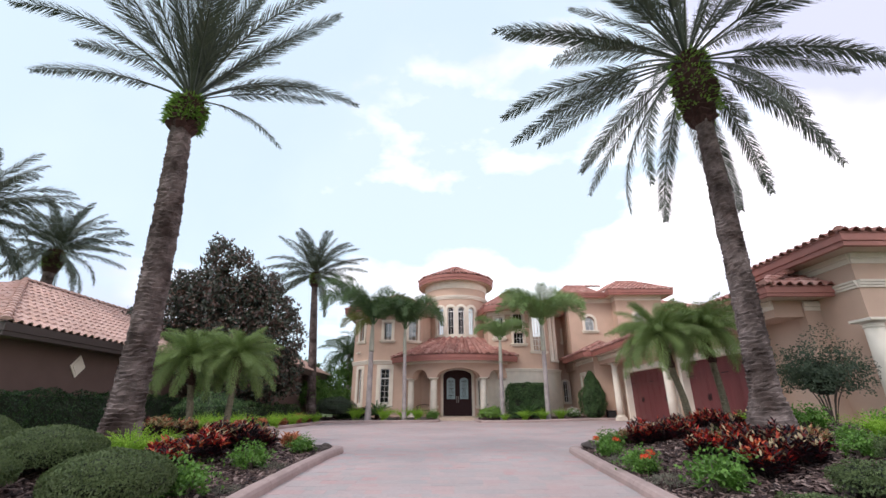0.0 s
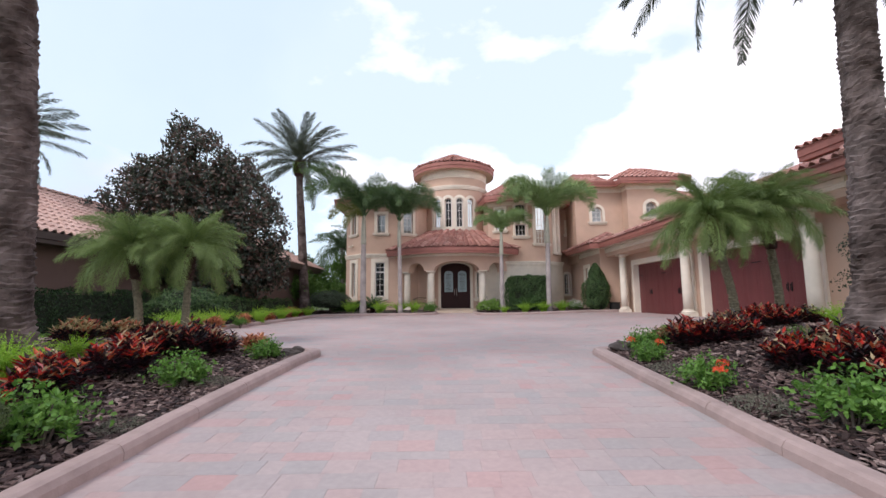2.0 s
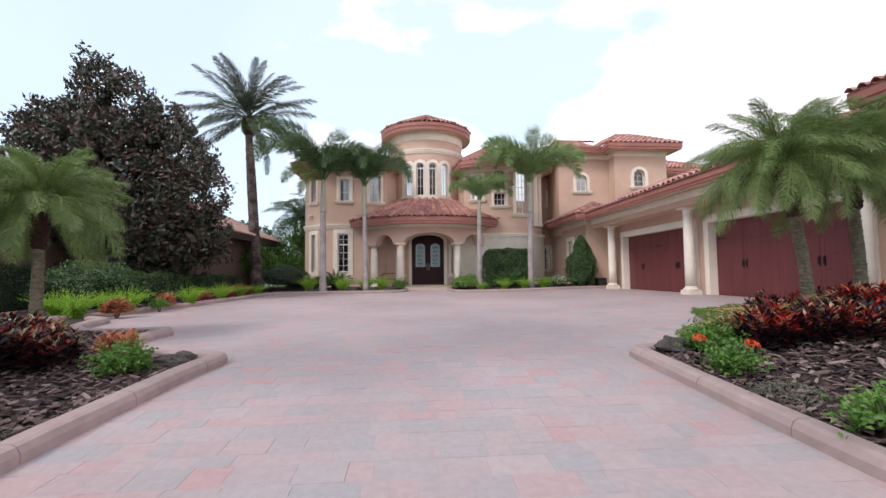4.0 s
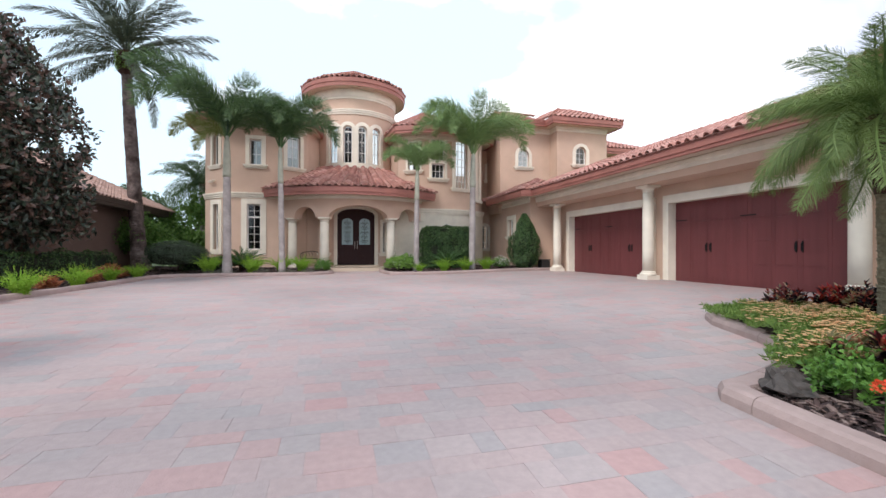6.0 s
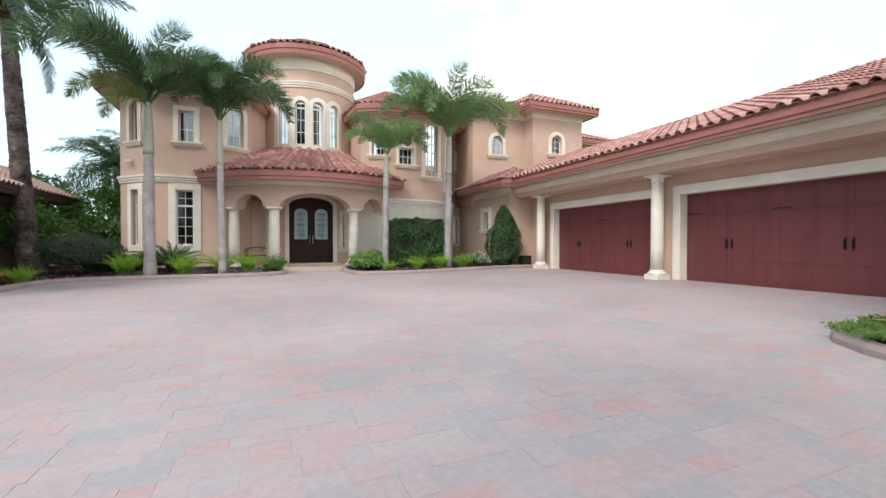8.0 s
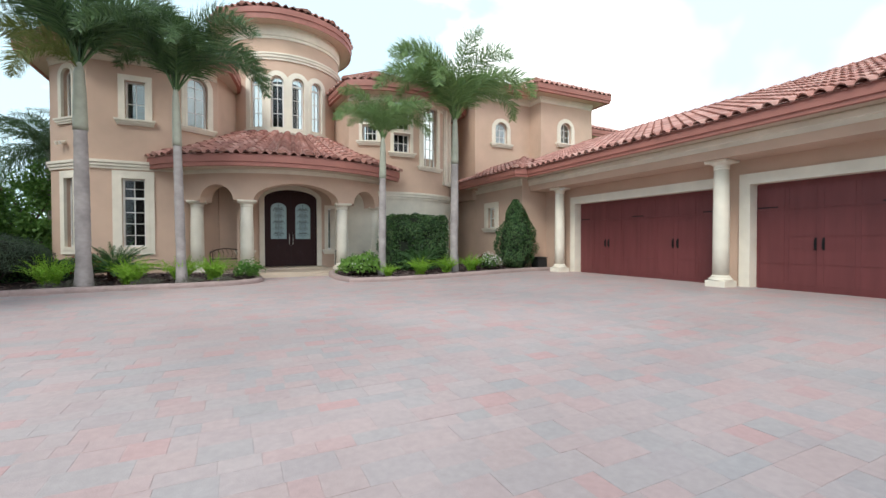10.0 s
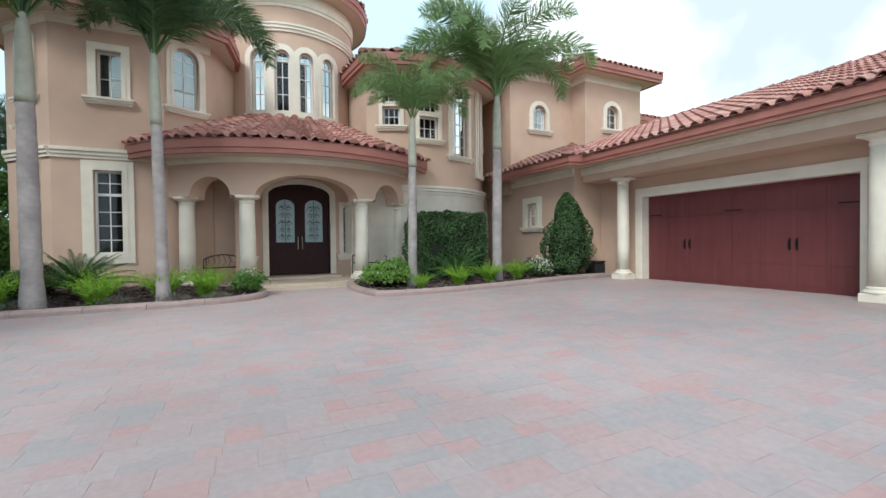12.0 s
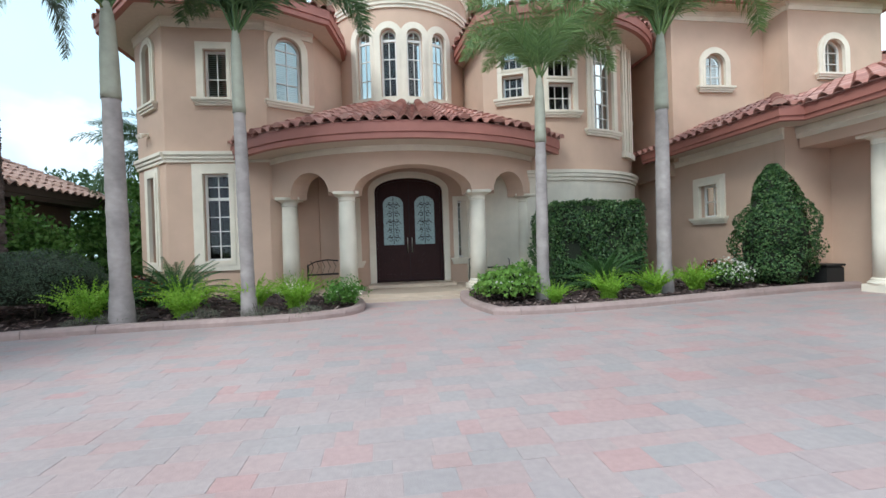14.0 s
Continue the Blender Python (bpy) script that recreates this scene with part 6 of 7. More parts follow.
spread(C_RED[0], [(-4.05, 6.85, 1.05), (-3.95, 6.05, 0.85), (-4.0, 7.8, 1.2), (4.1, 9.45, 1.1), (4.4, 6.85, 1.05), (5.7, 10.0, 0.9), (4.25, 7.5, 1.0), (6.9, 11.9, 0.9)], "red-leaved croton over bark mulch", "crotons in the entrance beds")
spread(C_RED[1], [(-4.25, 8.4, 1.0), (4.25, 6.2, 1.0), (4.65, 9.0, 0.95), (5.6, 9.4, 0.9), (-5.3, 6.9, 0.75), (-6.2, 9.8, 0.9)], "red and orange croton over bark mulch", "crotons in the entrance beds")
spread(C_DARK[0], [(-3.95, 9.2, 1.25), (-4.35, 9.1, 1.1), (-3.7, 9.6, 0.95), (4.6, 7.25, 1.1), (4.85, 6.7, 1.0), (6.5, 12.3, 0.9), (7.2, 11.7, 0.9), (6.2, 10.9, 0.9), (6.8, 11.3, 0.9), (4.4, 9.3, 0.9), (7.4, 11.0, .8)], "dark purple croton with red new leaves", "crotons in the entrance beds")
spread(C_DARK[1], [(-4.3, 10.0, 1.0), (4.7, 6.2, 1.0), (4.85, 9.5, 0.9), (6.0, 10.1, 0.9), (6.6, 10.0, .8), (6.3, 10.6, .9)], "dark croton with mottled leaves", "crotons in the entrance beds")
spread(C_YEL, [(-5.6, 9.0, 1.1), (-5.6, 10.0, 1.0), (-5.1, 10.2, 1.0), (-6.25, 10.6, .9), (-4.5, 10.5, 1.0), (-4.3, 7.95, 0.8), (6.5, 11.3, 0.9), (6.0, 10.4, 0.9), (5.1, 9.9, 0.9), (5.2, 6.5, .9), (4.0, 9.9, .9)], "yellow and bronze croton over bark mulch", "crotons in the entrance beds")
spread(C_PEACH, [(-3.3, 10.1, 0.9), (-6.95, 15.6, 1.1), (-7.1, 17.9, 1.1), (-7.15, 20.2, 1.0), (-7.1, 22.0, 1.1), (-7.2, 23.6, 1.1), (-7.3, 24.3, 1.0), (-7.9, 24.6, 1.1), (-8.1, 25.6, 1.2)], "peach-pink croton along the curb", "crotons along the court")
spread(FERN, [(x, y, k * (1.2 if x < 0 < y - 25 else 1.0)) for x, y, k in [(-7.6, 15.2, 1.15), (-7.35, 16.6, 1.15), (-7.0, 19.0, 1.1), (-6.95, 21.1, 1.1), (-7.0, 23.0, 0.9), (-6.8, 24.4, 0.9), (-5.0, 26.2, 1.15), (-3.35, 26.1, 1.1), (-2.25, 26.3, 1.05), (-1.45, 26.4, 1.05), (3.5, 25.6, 0.75), (4.65, 25.7, 1.05), (5.7, 25.85, 1.1), (6.75, 25.95, 1.1), (-4.75, 7.1, 0.9), (-4.9, 8.2, 0.6), (5.6, 5.4, 0.7), (6.4, 6.6, 0.9), (-8.3, 15.6, 1.1), (-8.0, 16.8, 1.0), (6.2, 8.9, .7)]], "lime-green foxtail fern in bark mulch", "foxtail ferns")
spread(LIMEB, [(-3.2, 7.75, 1.2), (-2.9, 9.55, 1.0), (-3.2, 5.9, 1.35), (-3.5, 5.7, 1.1), (3.45, 9.6, 1.1), (3.1, 7.42, 1.1), (3.2, 8.9, 0.9), (3.5, 6.05, 1.4), (5.3, 5.9, 0.9), (6.6, 6.4, 1.1), (6.1, 6.9, .8), (-0.55, 26.55, 1.5), (-5.7, 7.9, 0.6), (5.0, 8.3, 0.6), (6.9, 8.6, 1.3), (7.4, 7.4, 1.3), (-6.9, 17.2, .9), (-7.0, 24.9, .9)], "low bright green shrub in bark mulch", "low shrubs in the beds")
spread(GREYC, [(-4.4, 26.0, 1.1), (-3.0, 25.9, 1.0), (-2.0, 25.85, 1.0), (-1.2, 25.85, 0.9), (-4.9, 25.8, .8), (3.12, 8.25, 0.8), (3.15, 6.6, 0.9), (-2.85, 7.9, 0.7), (-2.85, 6.3, 0.6)], "grey-green ground cover in bark mulch", "ground cover in the beds")

# clipped boxwood balls by the street
for x, y, r, h in ((-3.62, 5.2, 0.60, 0.33), (-4.95, 5.9, 0.6, 0.31), (-6.3, 6.2, 0.6, 0.28), (-4.9, 4.6, 0.6, 0.26), (-7.3, 7.2, 0.5, 0.3)):
    bush("boxwood_ball", "clipped grey-green round boxwood by the street", "shrub", x, y, (r, r, h), 15000, 0.035, 0.008, L_BOX, 0.04, "clipped boxwoods", shell=0.08)
for x, y, r, h in ((3.35, 4.3, 0.33, 0.2), (4.3, 4.75, 0.35, 0.2), (5.3, 5.2, 0.35, 0.2)):
    bush("boxwood_ball", "loose young grey-green boxwood by the street", "shrub", x, y, (r, r, h), 3500, 0.035, 0.008, L_BOX, 0.15, "young boxwoods", shell=0.3)


def hedge(name, label, x0, x1, y0, y1, z0, z1, n, material, l=0.06, w=0.024):
    t = thing(name, label, "hedge", ((x0 + x1) / 2, (y0 + y1) / 2, z0))
    mb, hb = MB(), MB()
    hx, hy, h = (x1 - x0) / 2, (y1 - y0) / 2, z1 - z0
    areas = [2 * hx * 2 * hy, 2 * hx * h, 2 * hx * h, 2 * hy * h, 2 * hy * h]
    for _ in range(n):
        k = random.choices(range(5), areas)[0]
        a, b = random.uniform(-1, 1), random.random()
        p, d = [((a * hx, random.uniform(-1, 1) * hy, h), (0, 0, 1)), ((a * hx, -hy, b * h), (0, -1, 0)), ((a * hx, hy, b * h), (0, 1, 0)), ((-hx, a * hy, b * h), (-1, 0, 0)), ((hx, a * hy, b * h), (1, 0, 0))][k]
        p, d = Vector(p), Vector(d)
        q = max(0.0, (p.z / h - 0.72) / 0.28)
        p.x, p.y = p.x * (1 - 0.10 * q * q), p.y * (1 - 0.12 * q * q)
        p += d * (0.26 * noise.noise(p * 1.6) + 0.05 * noise.noise(p * 6) - 0.07 * random.random())
        nn = (d + rnd_dir() * 0.7).normalized()
        leaf(mb, p, (nn.cross(rnd_dir()) + d * 0.4).normalized(), nn, l * random.uniform(0.7, 1.2), w)
    # solid dark box inside the leaves, painted as the hedge's inner shade
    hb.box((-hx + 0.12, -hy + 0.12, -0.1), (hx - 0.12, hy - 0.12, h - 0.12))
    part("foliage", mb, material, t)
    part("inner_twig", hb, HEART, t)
    return t


hedge("hedge", "long clipped dark hedge before the neighbouring wall", -12.2, -11.4, 7.5, 20.5, -0.2, 1.12, 26000, L_DARKHEDGE)
hedge("hedge", "low clipped hedge behind the court border", -9.3, -8.5, 17.0, 27.0, 0.0, 0.85, 14000, L_HEDGE)
hedge("hedge", "square clipped green hedge below the round bay", 4.0, 6.35, 26.9, 28.1, 0.0, 2.08, 19000, L_HEDGE, 0.06, 0.026)
hedge("hedge", "low dark hedge below the west wing window", -6.3, -4.6, 27.2, 28.2, 0.0, 0.62, 5000, L_HEDGE)

bush("round_shrub", "large rounded grey-green shrub beside the west wing", "shrub", -6.35, 26.9, (1.15, 1.0, 0.72), 11000, 0.05, 0.011, L_SHRUB, 0.10, shell=0.2)
bush("round_shrub", "rounded green shrub behind the court border", "shrub", -9.4, 18.2, (1.3, 1.1, 0.75), 7000, 0.07, 0.025, L_HEDGE, 0.15)
bush("flowering_shrub", "leafy green shrub with pale yellow blooms by the porch", "shrub", 2.75, 26.15, (0.64, 0.5, 0.36), 2900, 0.08, 0.026, L_LIME, 0.3)
yb = MB()
blob(yb, (0, 0, 0.33), (0.6, 0.48, 0.36), 70, 0.05, 0.028, 0.2, 0.9)
for o in [o for o in bpy.data.objects if o.name.startswith("flowering_shrub") and o.type == "EMPTY"][:1]:
    tagged(part("bloom", yb, L_WHITE, o), "pale yellow-white flowers", kind="stuff")
bush("shrub", "mottled dark green shrub beside the porch column", "shrub", 3.2, 26.6, (0.4, 0.4, 0.35), 1200, 0.07, 0.03, L_GREEN, 0.2)
bush("dark_shrub", "dark purple-leaved low shrub near the garage", "shrub", 7.75, 26.6, (0.35, 0.3, 0.28), 800, 0.09, 0.03, L_CROTON2, 0.2)
bush("dark_shrub", "dark purple-leaved low shrub by the west wing", "shrub", -4.6, 27.6, (0.55, 0.4, 0.35), 1000, 0.09, 0.03, L_CROTON2, 0.2)
bush("dark_shrub", "tangled dark shrub beside the garage end wall", "shrub", 8.5, 9.9, (0.8, 0.7, 0.75), 8500, 0.055, 0.02, L_SHRUB, 0.45, z=lz(8.5, 9.9) + 0.15, shell=0.6, stems=9)

# white flowering plant
t = bush("flowering_shrub", "low shrub covered with small white flowers", "shrub", 7.42, 25.8, (0.42, 0.34, 0.32), 1200, 0.05, 0.016, L_GREEN, 0.2)
fl = MB()
blob(fl, (0, 0, 0.30), (0.44, 0.37, 0.33), 330, 0.045, 0.022, 0.2, 0.9)
tagged(part("bloom", fl, L_WHITE, t), "small white flowers", kind="stuff")

# cone-shaped topiary
t = thing("cone_topiary", "cone-shaped clipped evergreen beside the garage", "shrub", (8.7, 25.95, 0.0))
t.scale = (1.12, 1.12, 1.08)
mb, hb = MB(), MB()
prof = [(0.0, 0.30), (0.25, 0.57), (0.7, 0.66), (1.2, 0.58), (1.7, 0.40), (2.1, 0.22), (2.4, 0.05)]
for _ in range(13000):
    z = random.random() ** 0.85 * 2.35
    r = float(np.interp(z, [p[0] for p in prof], [p[1] for p in prof]))
    a = random.uniform(0, 6.283)
    d = Vector((math.cos(a), math.sin(a), 0.35)).normalized()
    rr = r * (1 + 0.42 * noise.noise(Vector((math.cos(a) * 1.8, math.sin(a) * 1.8, z * 2.2))) + 0.08 * noise.noise(Vector((math.cos(a) * 5, math.sin(a) * 5, z * 6)))) - 0.08 * random.random() ** 2
    nn = (d + rnd_dir() * 0.7).normalized()
    leaf(mb, Vector((math.cos(a) * rr, math.sin(a) * rr, z + 0.12)), (nn.cross(rnd_dir()) + d * 0.4).normalized(), nn, 0.055, 0.02)
# solid dark cone inside the leaves, coloured as shade
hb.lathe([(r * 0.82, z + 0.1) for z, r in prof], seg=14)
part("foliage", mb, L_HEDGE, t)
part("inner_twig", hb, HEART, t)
t = thing("plant_pot", "black plastic bin beside the garage column", "pot", (9.55, 25.6, 0.04))
pb_ = MB()
pb_.box((-0.22, -0.2, 0), (0.2, 0.2, 0.42), bev=0.03)
part("bin_body", pb_, BLACKPLASTIC, t)
lb_ = MB()
lb_.box((-0.24, -0.22, 0.42), (0.22, 0.22, 0.47), bev=0.015)
part("bin_lid", lb_, BLACKPLASTIC, t)

cycad("sago palm with stiff dark fronds below the window", -3.9, 27.0, 46, 1.2)
cycad("sago palm with stiff dark fronds before the hedge", 5.0, 26.45, 40, 1.08)

# flower carpet
t = thing("flower_carpet", "carpet of orange flowers and green leaves that spills over the curb", "flowers", (0, 0, 0))
lf, bl, hb = MB(), MB(), MB()
FLOWERS = [(3.55, 10.35), (4.5, 10.9), (4.98, 11.8), (5.2, 12.4), (5.6, 12.95), (6.5, 12.7), (6.7, 12.2), (6.2, 11.5), (5.6, 10.8), (4.9, 10.2), (3.9, 10.0), (3.5, 10.2)]
k = 0
while k < 28000:
    x, y = random.uniform(3.3, 6.8), random.uniform(10.0, 13.0)
    if not inside(x, y, FLOWERS) or (near_kerb(x, y) and random.random() < 0.75):
        continue
    k += 1
    z = lz(x, y) + 0.03 + 0.22 * (0.5 + 0.5 * noise.noise(Vector((x, y, 0)) * 3)) * random.uniform(0.5, 1)
    leaf(lf, Vector((x, y, z)), (rnd_dir() + Vector((0, 0, 0.7))).normalized(), rnd_dir(), 0.07, 0.009)
    if k % 11 == 0 and noise.noise(Vector((x, y, 3)) * 2.2) > -0.45 + 0.8 * smoothstep(11.4, 12.6, y):
        for q in range(5):
            a = q * 1.257
            leaf(bl, Vector((x, y, z + 0.055 + 0.01 * (k % 3))), Vector((math.cos(a), math.sin(a), 0.45)).normalized(), Vector((0, 0, 1)), 0.030, 0.014)
part("foliage", lf, L_CARPET, t)
part("bloom", bl, L_FLOWER, t, "small orange and peach flowers")

# red flowers on the low shrubs
for x, y in ((3.25, 7.3), (3.05, 7.05), (3.05, 9.2), (3.3, 8.8)):
    t = thing("red_flower", "small head of bright red flowers above the mulch", "flower", (x, y, lz(x, y)))
    fl = MB()
    blob(fl, (0, 0, 0.30), (0.06, 0.06, 0.045), 60, 0.03, 0.012, 0.1, 0.8)
    part("bloom", fl, L_REDFLOWER, t)
    st = MB()
    st.tube([(0, 0, -0.03), (0.01, 0, 0.28)], [0.006, 0.004], 5)
    part("stem", st, L_GREEN, t)

# edging rocks
def rock(x, y, r, s):
    t = thing("rock", "dark weathered rock at the point of the bed", "rock", (x, y, lz(x, y) - 0.02), s * 60)
    mb = MB()
    for i in range(13):
        th = math.pi * i / 12
        for j in range(18):
            ph = 2 * math.pi * j / 18
            d = Vector((math.sin(th) * math.cos(ph), math.sin(th) * math.sin(ph), math.cos(th)))
            q = 1 + 0.7 * noise.noise(d * 1.7 + Vector((s * 9, 0, 0))) + 0.28 * noise.noise(d * 4.5 + Vector((s, 0, 0)))
            mb.v.append((d.x * r[0] * q, d.y * r[1] * q, r[2] * 0.5 + d.z * r[2] * q))
    for i in range(12):
        for j in range(18):
            a, b = i * 18 + j, i * 18 + (j + 1) % 18
            mb.f.append((a, a + 18, b + 18, b))
    part("rock_body", mb, GRANITE, t)


rock(-2.55, 9.85, (0.22, 0.13, 0.11), 1.0)
rock(-2.78, 9.65, (0.13, 0.1, 0.07), 2.3)
rock(3.22, 9.9, (0.26, 0.15, 0.12), 3.1)

# ---- trees beyond ----
def tree(name, label, x, y, z0, blobs, n, l, w, material, trunk_r, seed):
    """Trunk, limbs to each leaf mass, and leaves scattered over and in the masses."""
    random.seed(seed)
    t = thing(name, label, "tree", (x, y, z0))
    tr = MB()
    tr.tube([(0, 0, -0.3), (0.05, 0, 1.0), (0.0, 0.1, 2.2)], [trunk_r * 1.3, trunk_r, trunk_r * 0.8], 10)
    lf = MB()
    tot = sum(b[3] * b[4] + b[3] * b[5] for b in blobs)
    for b in blobs:
        c = Vector(b[:3])
        tr.tube([(0, 0, 1.4), tuple(c * 0.5 + Vector((0, 0, 0.6))), tuple(c)], [trunk_r * 0.6, trunk_r * 0.3, 0.03], 7)
        for _ in range(5):
            e = c + Vector((rnd_dir().x * b[3], rnd_dir().y * b[4], rnd_dir().z * b[5])) * 0.7
            tr.tube([tuple(c * 0.8), tuple(e)], [0.05, 0.015], 5)
        k = int(n * (b[3] * b[4] + b[3] * b[5]) / tot)
        done = 0
        while done < k:
            d = rnd_dir()
            hub = c + Vector((d.x * b[3], d.y * b[4], d.z * b[5])) * (1 + 0.35 * noise.noise(d * 3 + c)) * random.uniform(0.45, 1.0) ** 0.5
            for _ in range(14):
                p = hub + rnd_dir() * random.uniform(0.05, 0.28)
                dd = (rnd_dir() + Vector((0, 0, 0.5))).normalized()
                leaf(lf, p, dd, rnd_dir(), l * random.uniform(0.7, 1.2), w)
            done += 14
    part("trunk", tr, T_WOOD, t)
    part("crown", lf, material, t)
    return t


tree("magnolia_tree", "large broad magnolia with dark green and bronze leaves", -11.3, 22.0, -0.1,
     [(0.2, 0, 7.0, 1.3, 1.3, 1.9), (-0.9, 0, 8.6, 0.8, 0.8, 1.1), (-0.6, 0, 5.6, 2.6, 2.2, 1.8), (-2.2, 0, 5.0, 2.1, 2.0, 2.0), (1.9, 0, 5.4, 1.7, 1.6, 1.4), (2.7, -0.3, 4.0, 1.5, 1.6, 1.5),
      (0.5, -0.8, 3.6, 2.5, 2.0, 2.0), (-2.4, 0, 2.8, 1.9, 1.8, 1.6), (1.6, 0, 2.2, 2.0, 1.8, 1.4), (3.0, 0, 2.3, 1.2, 1.2, 1.0), (1.6, 0.2, 6.8, 1.1, 1.1, 1.0), (-1.8, 0, 6.6, 1.4, 1.3, 1.2)],
     52000, 0.20, 0.05, L_MAG, 0.28, 31)
tree("tree", "loose bright green tree beside the neighbouring house", -8.0, 33.5, 0.0,
     [(0.3, 0, 2.2, 1.8, 1.3, 1.3), (1.2, -0.5, 3.2, 1.0, 1.0, 0.8), (-0.6, -1.0, 1.2, 1.8, 1.2, 1.0), (1.0, -1.5, 1.1, 1.6, 1.0, 0.9)], 11000, 0.16, 0.05, L_BRIGHTFAR, 0.12, 32)
tree("tree", "green shrubby tree far behind the garden", -13.5, 40, 0.0,
     [(0, 0, 3.2, 2.8, 2.0, 2.0), (3, 0, 2.2, 2.2, 1.5, 1.6)], 7000, 0.22, 0.07, L_FAR, 0.15, 33)


tree("leafy_shrub", "loose bright green shrub before the brown neighbouring wall", -8.7, 29.2, 0.0,
     [(0.1, 0, 1.7, 0.9, 0.8, 0.7), (-1.0, -0.3, 1.4, 0.9, 0.8, 0.7), (0.8, 0.3, 1.2, 0.8, 0.7, 0.7), (-1.9, -0.4, 1.1, 0.8, 0.7, 0.6)], 7000, 0.12, 0.045, L_BRIGHTFAR, 0.05, 34)


def queen_palm(x, y, z1, s, label):
    t = thing("queen_palm", label, "palm tree", (x, y, 0))
    mb = MB()
    mb.tube([(0, 0, -0.2), (0.1, 0, z1 * 0.5), (0, 0, z1)], [0.2, 0.16, 0.13], 10)
    part("trunk", mb, T_FOX, t)
    crown(t, QUEEN_F, (0, 0, z1), [(a, e, c * s) for a, e, c in golden(26, 80, -20, 0.85, 1.1, 8)])


random.seed(8)
queen_palm(-7.25, 33.6, 4.6, 0.8, "soft drooping palm behind the west wing")
queen_palm(-7.6, 35.2, 4.9, 0.8, "soft drooping palm behind the west wing")
queen_palm(-7.2, 37.6, 5.6, 0.85, "soft drooping palm behind the west wing")

# ---- neighbouring house ----
nb = thing("neighbour_house", "low brown stucco neighbouring house with a salmon tile roof", "house")
bw = MB()
bw.box((-21, 12.3, -0.6), (-12.7, 26.0, 2.72))
bw.box((-20, 23.0, -0.6), (-9.2, 32.3, 2.75))
part("wall", bw, NWALL, nb, "brown stucco wall")
bt = MB()
bt.box((-21.05, 12.25, -0.6), (-12.66, 26.0, 0.25))
part("wall_base", bt, CREAM, nb)
dia = MB()
for r, h in ((0.36, 0.03), (0.26, 0.05)):
    p = [(-12.7 + h, 15.2 + r * 0.9 * math.cos(a), 2.05 + r * 1.05 * math.sin(a)) for a in (0, math.pi / 2, math.pi, 3 * math.pi / 2)]
    dia.poly(p)
    for i in range(4):
        a, b = p[i], p[(i + 1) % 4]
        dia.quad(a, b, (-12.7, b[1], b[2]), (-12.7, a[1], a[2]))
part("wall_ornament", dia, CREAM, nb, "cream diamond ornament")
ne = [(-22, 11.6), (-12.0, 11.6), (-12.0, 22.4)]
eave("fascia", ne, 2.55, nb, 0.7, material=NTRIM, soffit=NWALL, label="dark painted fascia")
eave("fascia", [(-12.0, 22.4), (-8.5, 22.4), (-8.5, 33.0), (-18, 33.0)], 2.62, nb, 0.7, material=NTRIM, soffit=NWALL, label="dark painted fascia")
zn = 2.92
roof("roof", [((-12.0, 11.55, zn), (-12.0, 27.0, zn), (-16.3, 27.0, 5.3), (-16.3, 15.9, 5.3)), ((-21.0, 11.55, zn), (-12.0, 11.55, zn), (-16.3, 15.9, 5.3))],
     [((-12.0, 11.55, zn), (-16.3, 15.9, 5.35)), ((-16.3, 15.9, 5.35), (-16.3, 27.0, 5.35))], nb, "salmon tile roof", NTILE)
roof("roof", [((-8.45, 22.4, zn), (-8.45, 33.1, zn), (-13.5, 28.5, 5.5), (-13.5, 27.0, 5.5)), ((-13.5, 22.35, zn), (-8.45, 22.35, zn), (-13.5, 27.0, 5.5)), ((-8.45, 33.1, zn), (-18.0, 33.1, zn), (-18.0, 28.5, 5.5), (-13.5, 28.5, 5.5))],
     [((-8.45, 22.35, zn), (-13.5, 27.0, 5.55)), ((-8.45, 33.1, zn), (-13.5, 28.5, 5.55)), ((-13.5, 28.5, 5.55), (-18, 28.5, 5.55))], nb, "salmon tile roof of the rear wing", NTILE)

# iron benches in the porch
def bench(x, y, rz):
    t = thing("bench", "black cast-iron garden bench in the porch", "bench", (x, y, 0.10), radians(rz))
    s = MB()
    for k in range(6):
        s.tube([(-0.5, -0.2 + k * 0.08, 0.42), (0.5, -0.2 + k * 0.08, 0.42)], [0.012, 0.012], 5)
    part("seat", s, IRON, t)
    b = MB()
    b.tube([(-0.5, 0.24, 0.42), (-0.5, 0.28, 0.64), (-0.3, 0.3, 0.74), (0, 0.3, 0.78), (0.3, 0.3, 0.74), (0.5, 0.28, 0.64), (0.5, 0.24, 0.42)], [0.018] * 7, 6)
    for k in range(7):
        x0 = -0.42 + k * 0.14
        b.tube([(x0, 0.24, 0.44), (x0 + 0.07, 0.27, 0.6), (x0, 0.29, 0.76)], [0.008] * 3, 4)
    part("backrest", b, IRON, t)
    for sx in (-0.5, 0.5):
        for sy in (-0.2, 0.22):
            l = MB()
            l.tube([(sx, sy, 0.42), (sx * 1.04, sy * 1.15, 0.2), (sx * 1.0, sy * 1.25, 0.0)], [0.016, 0.013, 0.018], 6)
            part("leg", l, IRON, t)
        a = MB()
        a.tube([(sx, 0.24, 0.66), (sx, 0.0, 0.68), (sx, -0.22, 0.62), (sx, -0.22, 0.42)], [0.013] * 4, 6)
        part("armrest", a, IRON, t)


bench(-1.15, 28.95, 12)
bench(3.1, 29.1, 0)

# ---- pavers, laid in courses of mixed lengths ----
random.seed(77)
NEAR = (-1.6, 1.6, 7.6, 11.6)


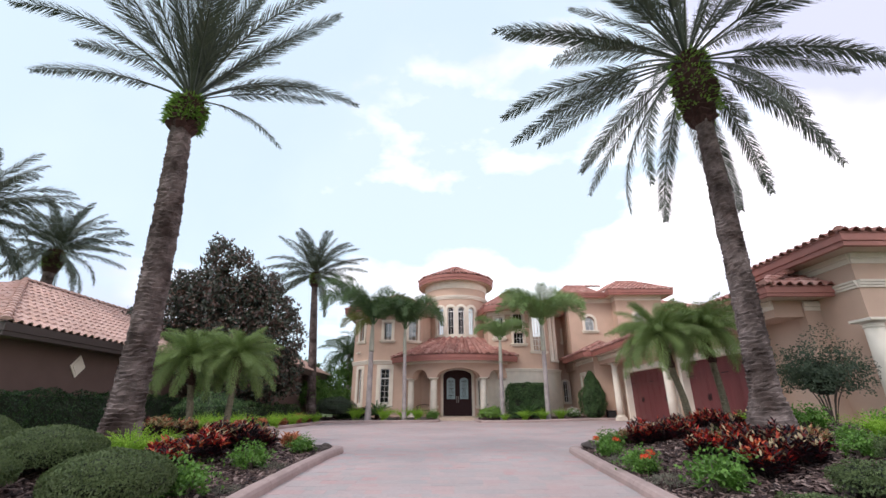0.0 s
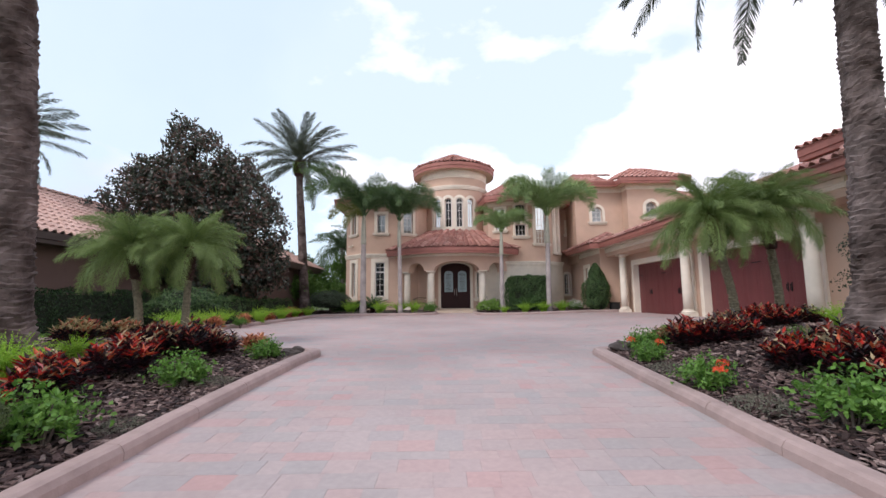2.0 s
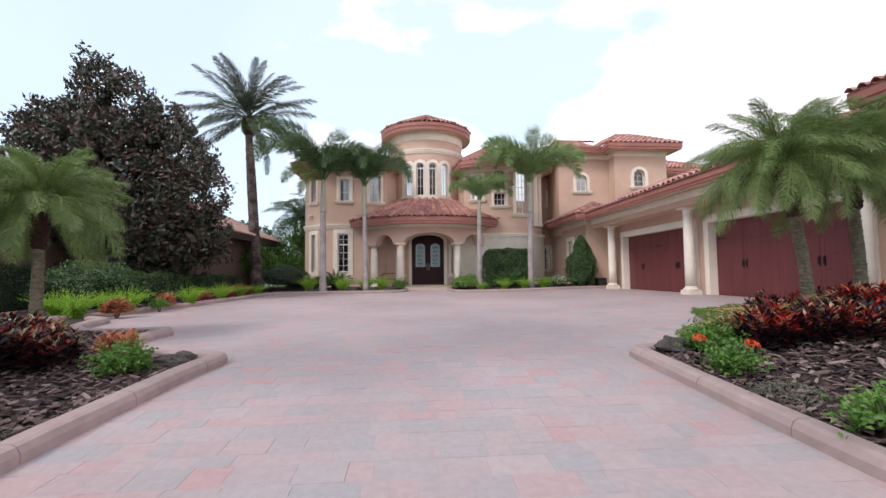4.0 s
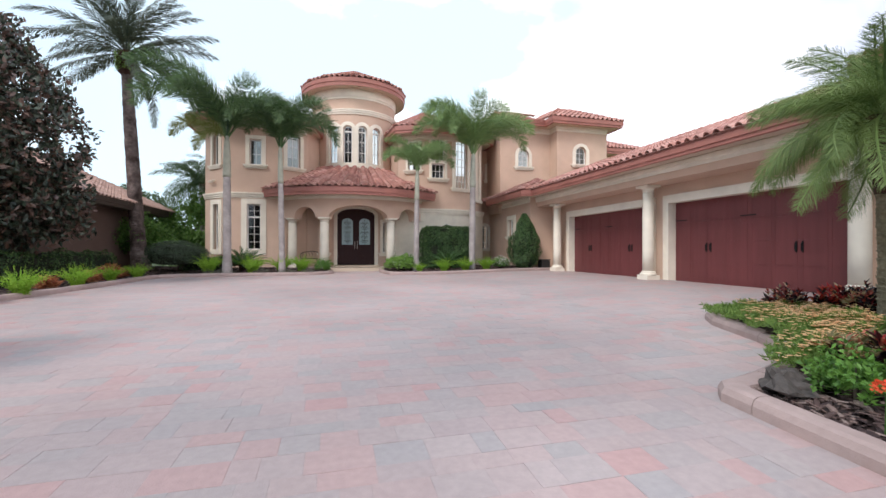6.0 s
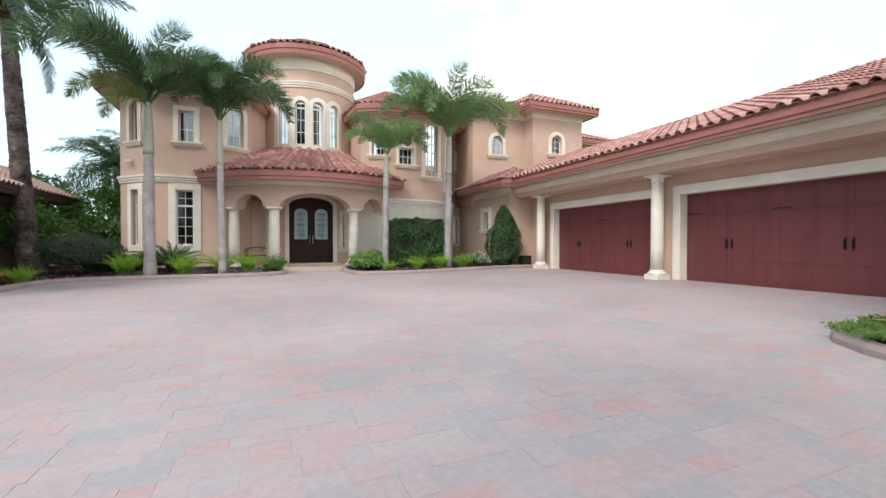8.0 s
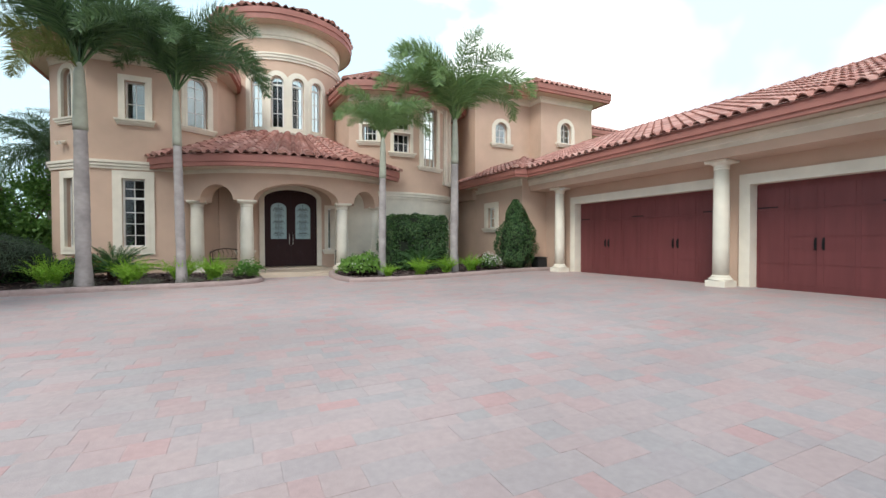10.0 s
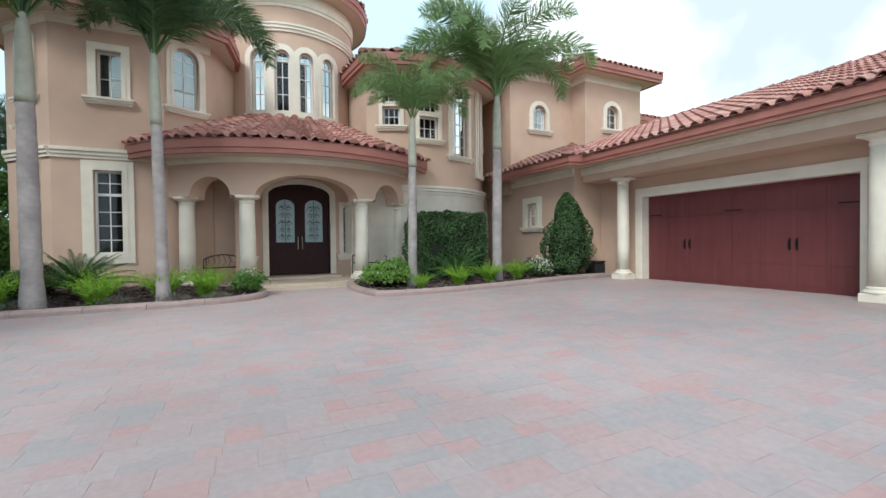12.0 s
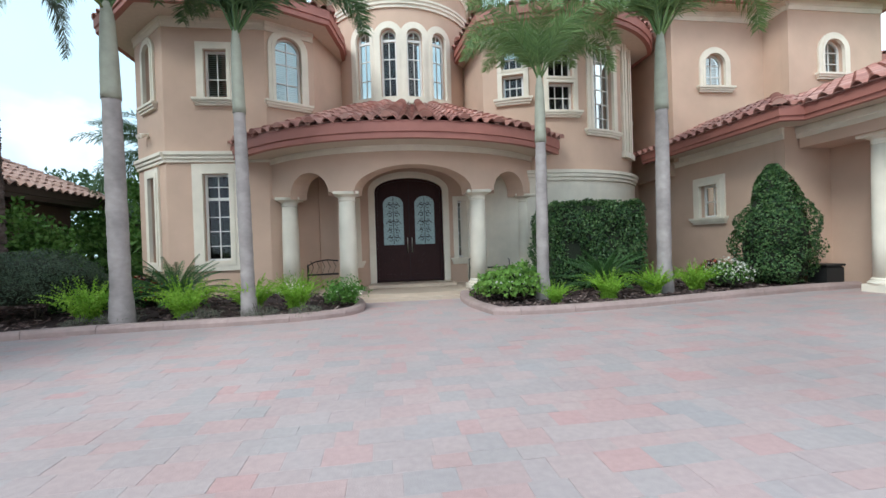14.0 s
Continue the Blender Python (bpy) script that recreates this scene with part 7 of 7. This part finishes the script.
def paver_pts(w, d, cx, cy, zf, lift, b=0.003):
    k = []
    for e, dz in ((0.0, -0.02), (0.0, 0.0), (b, 0.001)):
        for sx, sy in ((-1, -1), (1, -1), (1, 1), (-1, 1)):
            x, y = cx + sx * (w / 2 - e), cy + sy * (d / 2 - e)
            k.append((x, y, zf(x, y) + dz + lift))
    return k


PF = [(0, 1, 5, 4), (1, 2, 6, 5), (2, 3, 7, 6), (3, 0, 4, 7), (4, 5, 9, 8), (5, 6, 10, 9), (6, 7, 11, 10), (7, 4, 8, 11), (8, 9, 10, 11)]
rest = MB()
loose = []
y = -6.0
row = 0
while y < 29.6:
    d = 0.235 if row % 3 != 2 else 0.16
    row += 1
    x = -9.0 + random.uniform(-0.3, 0)
    while x < 10.3:
        w = random.choice((0.16, 0.235, 0.235, 0.31, 0.31, 0.39))
        cx, cy = x + w / 2, y + d / 2
        x += w
        if not on_paving(cx, cy):
            if near_kerb(cx, cy) is False:
                continue
            if any(inside(cx, cy, b) for b in ALL_BEDS) and not any(on_paving(cx + ax, cy + ay) for ax, ay in ((0.2, 0), (-0.2, 0), (0, 0.2), (0, -0.2))):
                continue
        g = random.uniform(0.0005, 0.0025)
        lift = random.uniform(-0.0015, 0.0015)
        if NEAR[0] < cx < NEAR[1] and NEAR[2] < cy < NEAR[3] and len(loose) < 300 and on_paving(cx, cy):
            loose.append((w - g, d - g, cx, cy, lift))
            continue
        i = len(rest.v)
        rest.v += paver_pts(w - g, d - g, cx, cy, gz, lift)
        rest.f += [tuple(i + q for q in f) for f in PF]
    y += d
tagged(part("paver_field", rest, PAVER, court), "tumbled pavers in pink, buff and grey", kind="stuff")
shared = {}
for w, d, cx, cy, lift in loose:
    key = (round(w, 2), round(d, 2))
    if key not in shared:
        m = MB()
        m.v = paver_pts(w, d, 0, 0, lambda a, b: 0.0, 0.0)
        m.f = list(PF)
        shared[key] = m.mesh("paver", PAVER)
    z0 = gz(cx, cy)
    sl = (gz(cx, cy + 0.1) - gz(cx, cy - 0.1)) / 0.2
    part("paver", shared[key], None, court, m=pose(cx, cy, z0 + lift, math.degrees(math.atan(sl))))
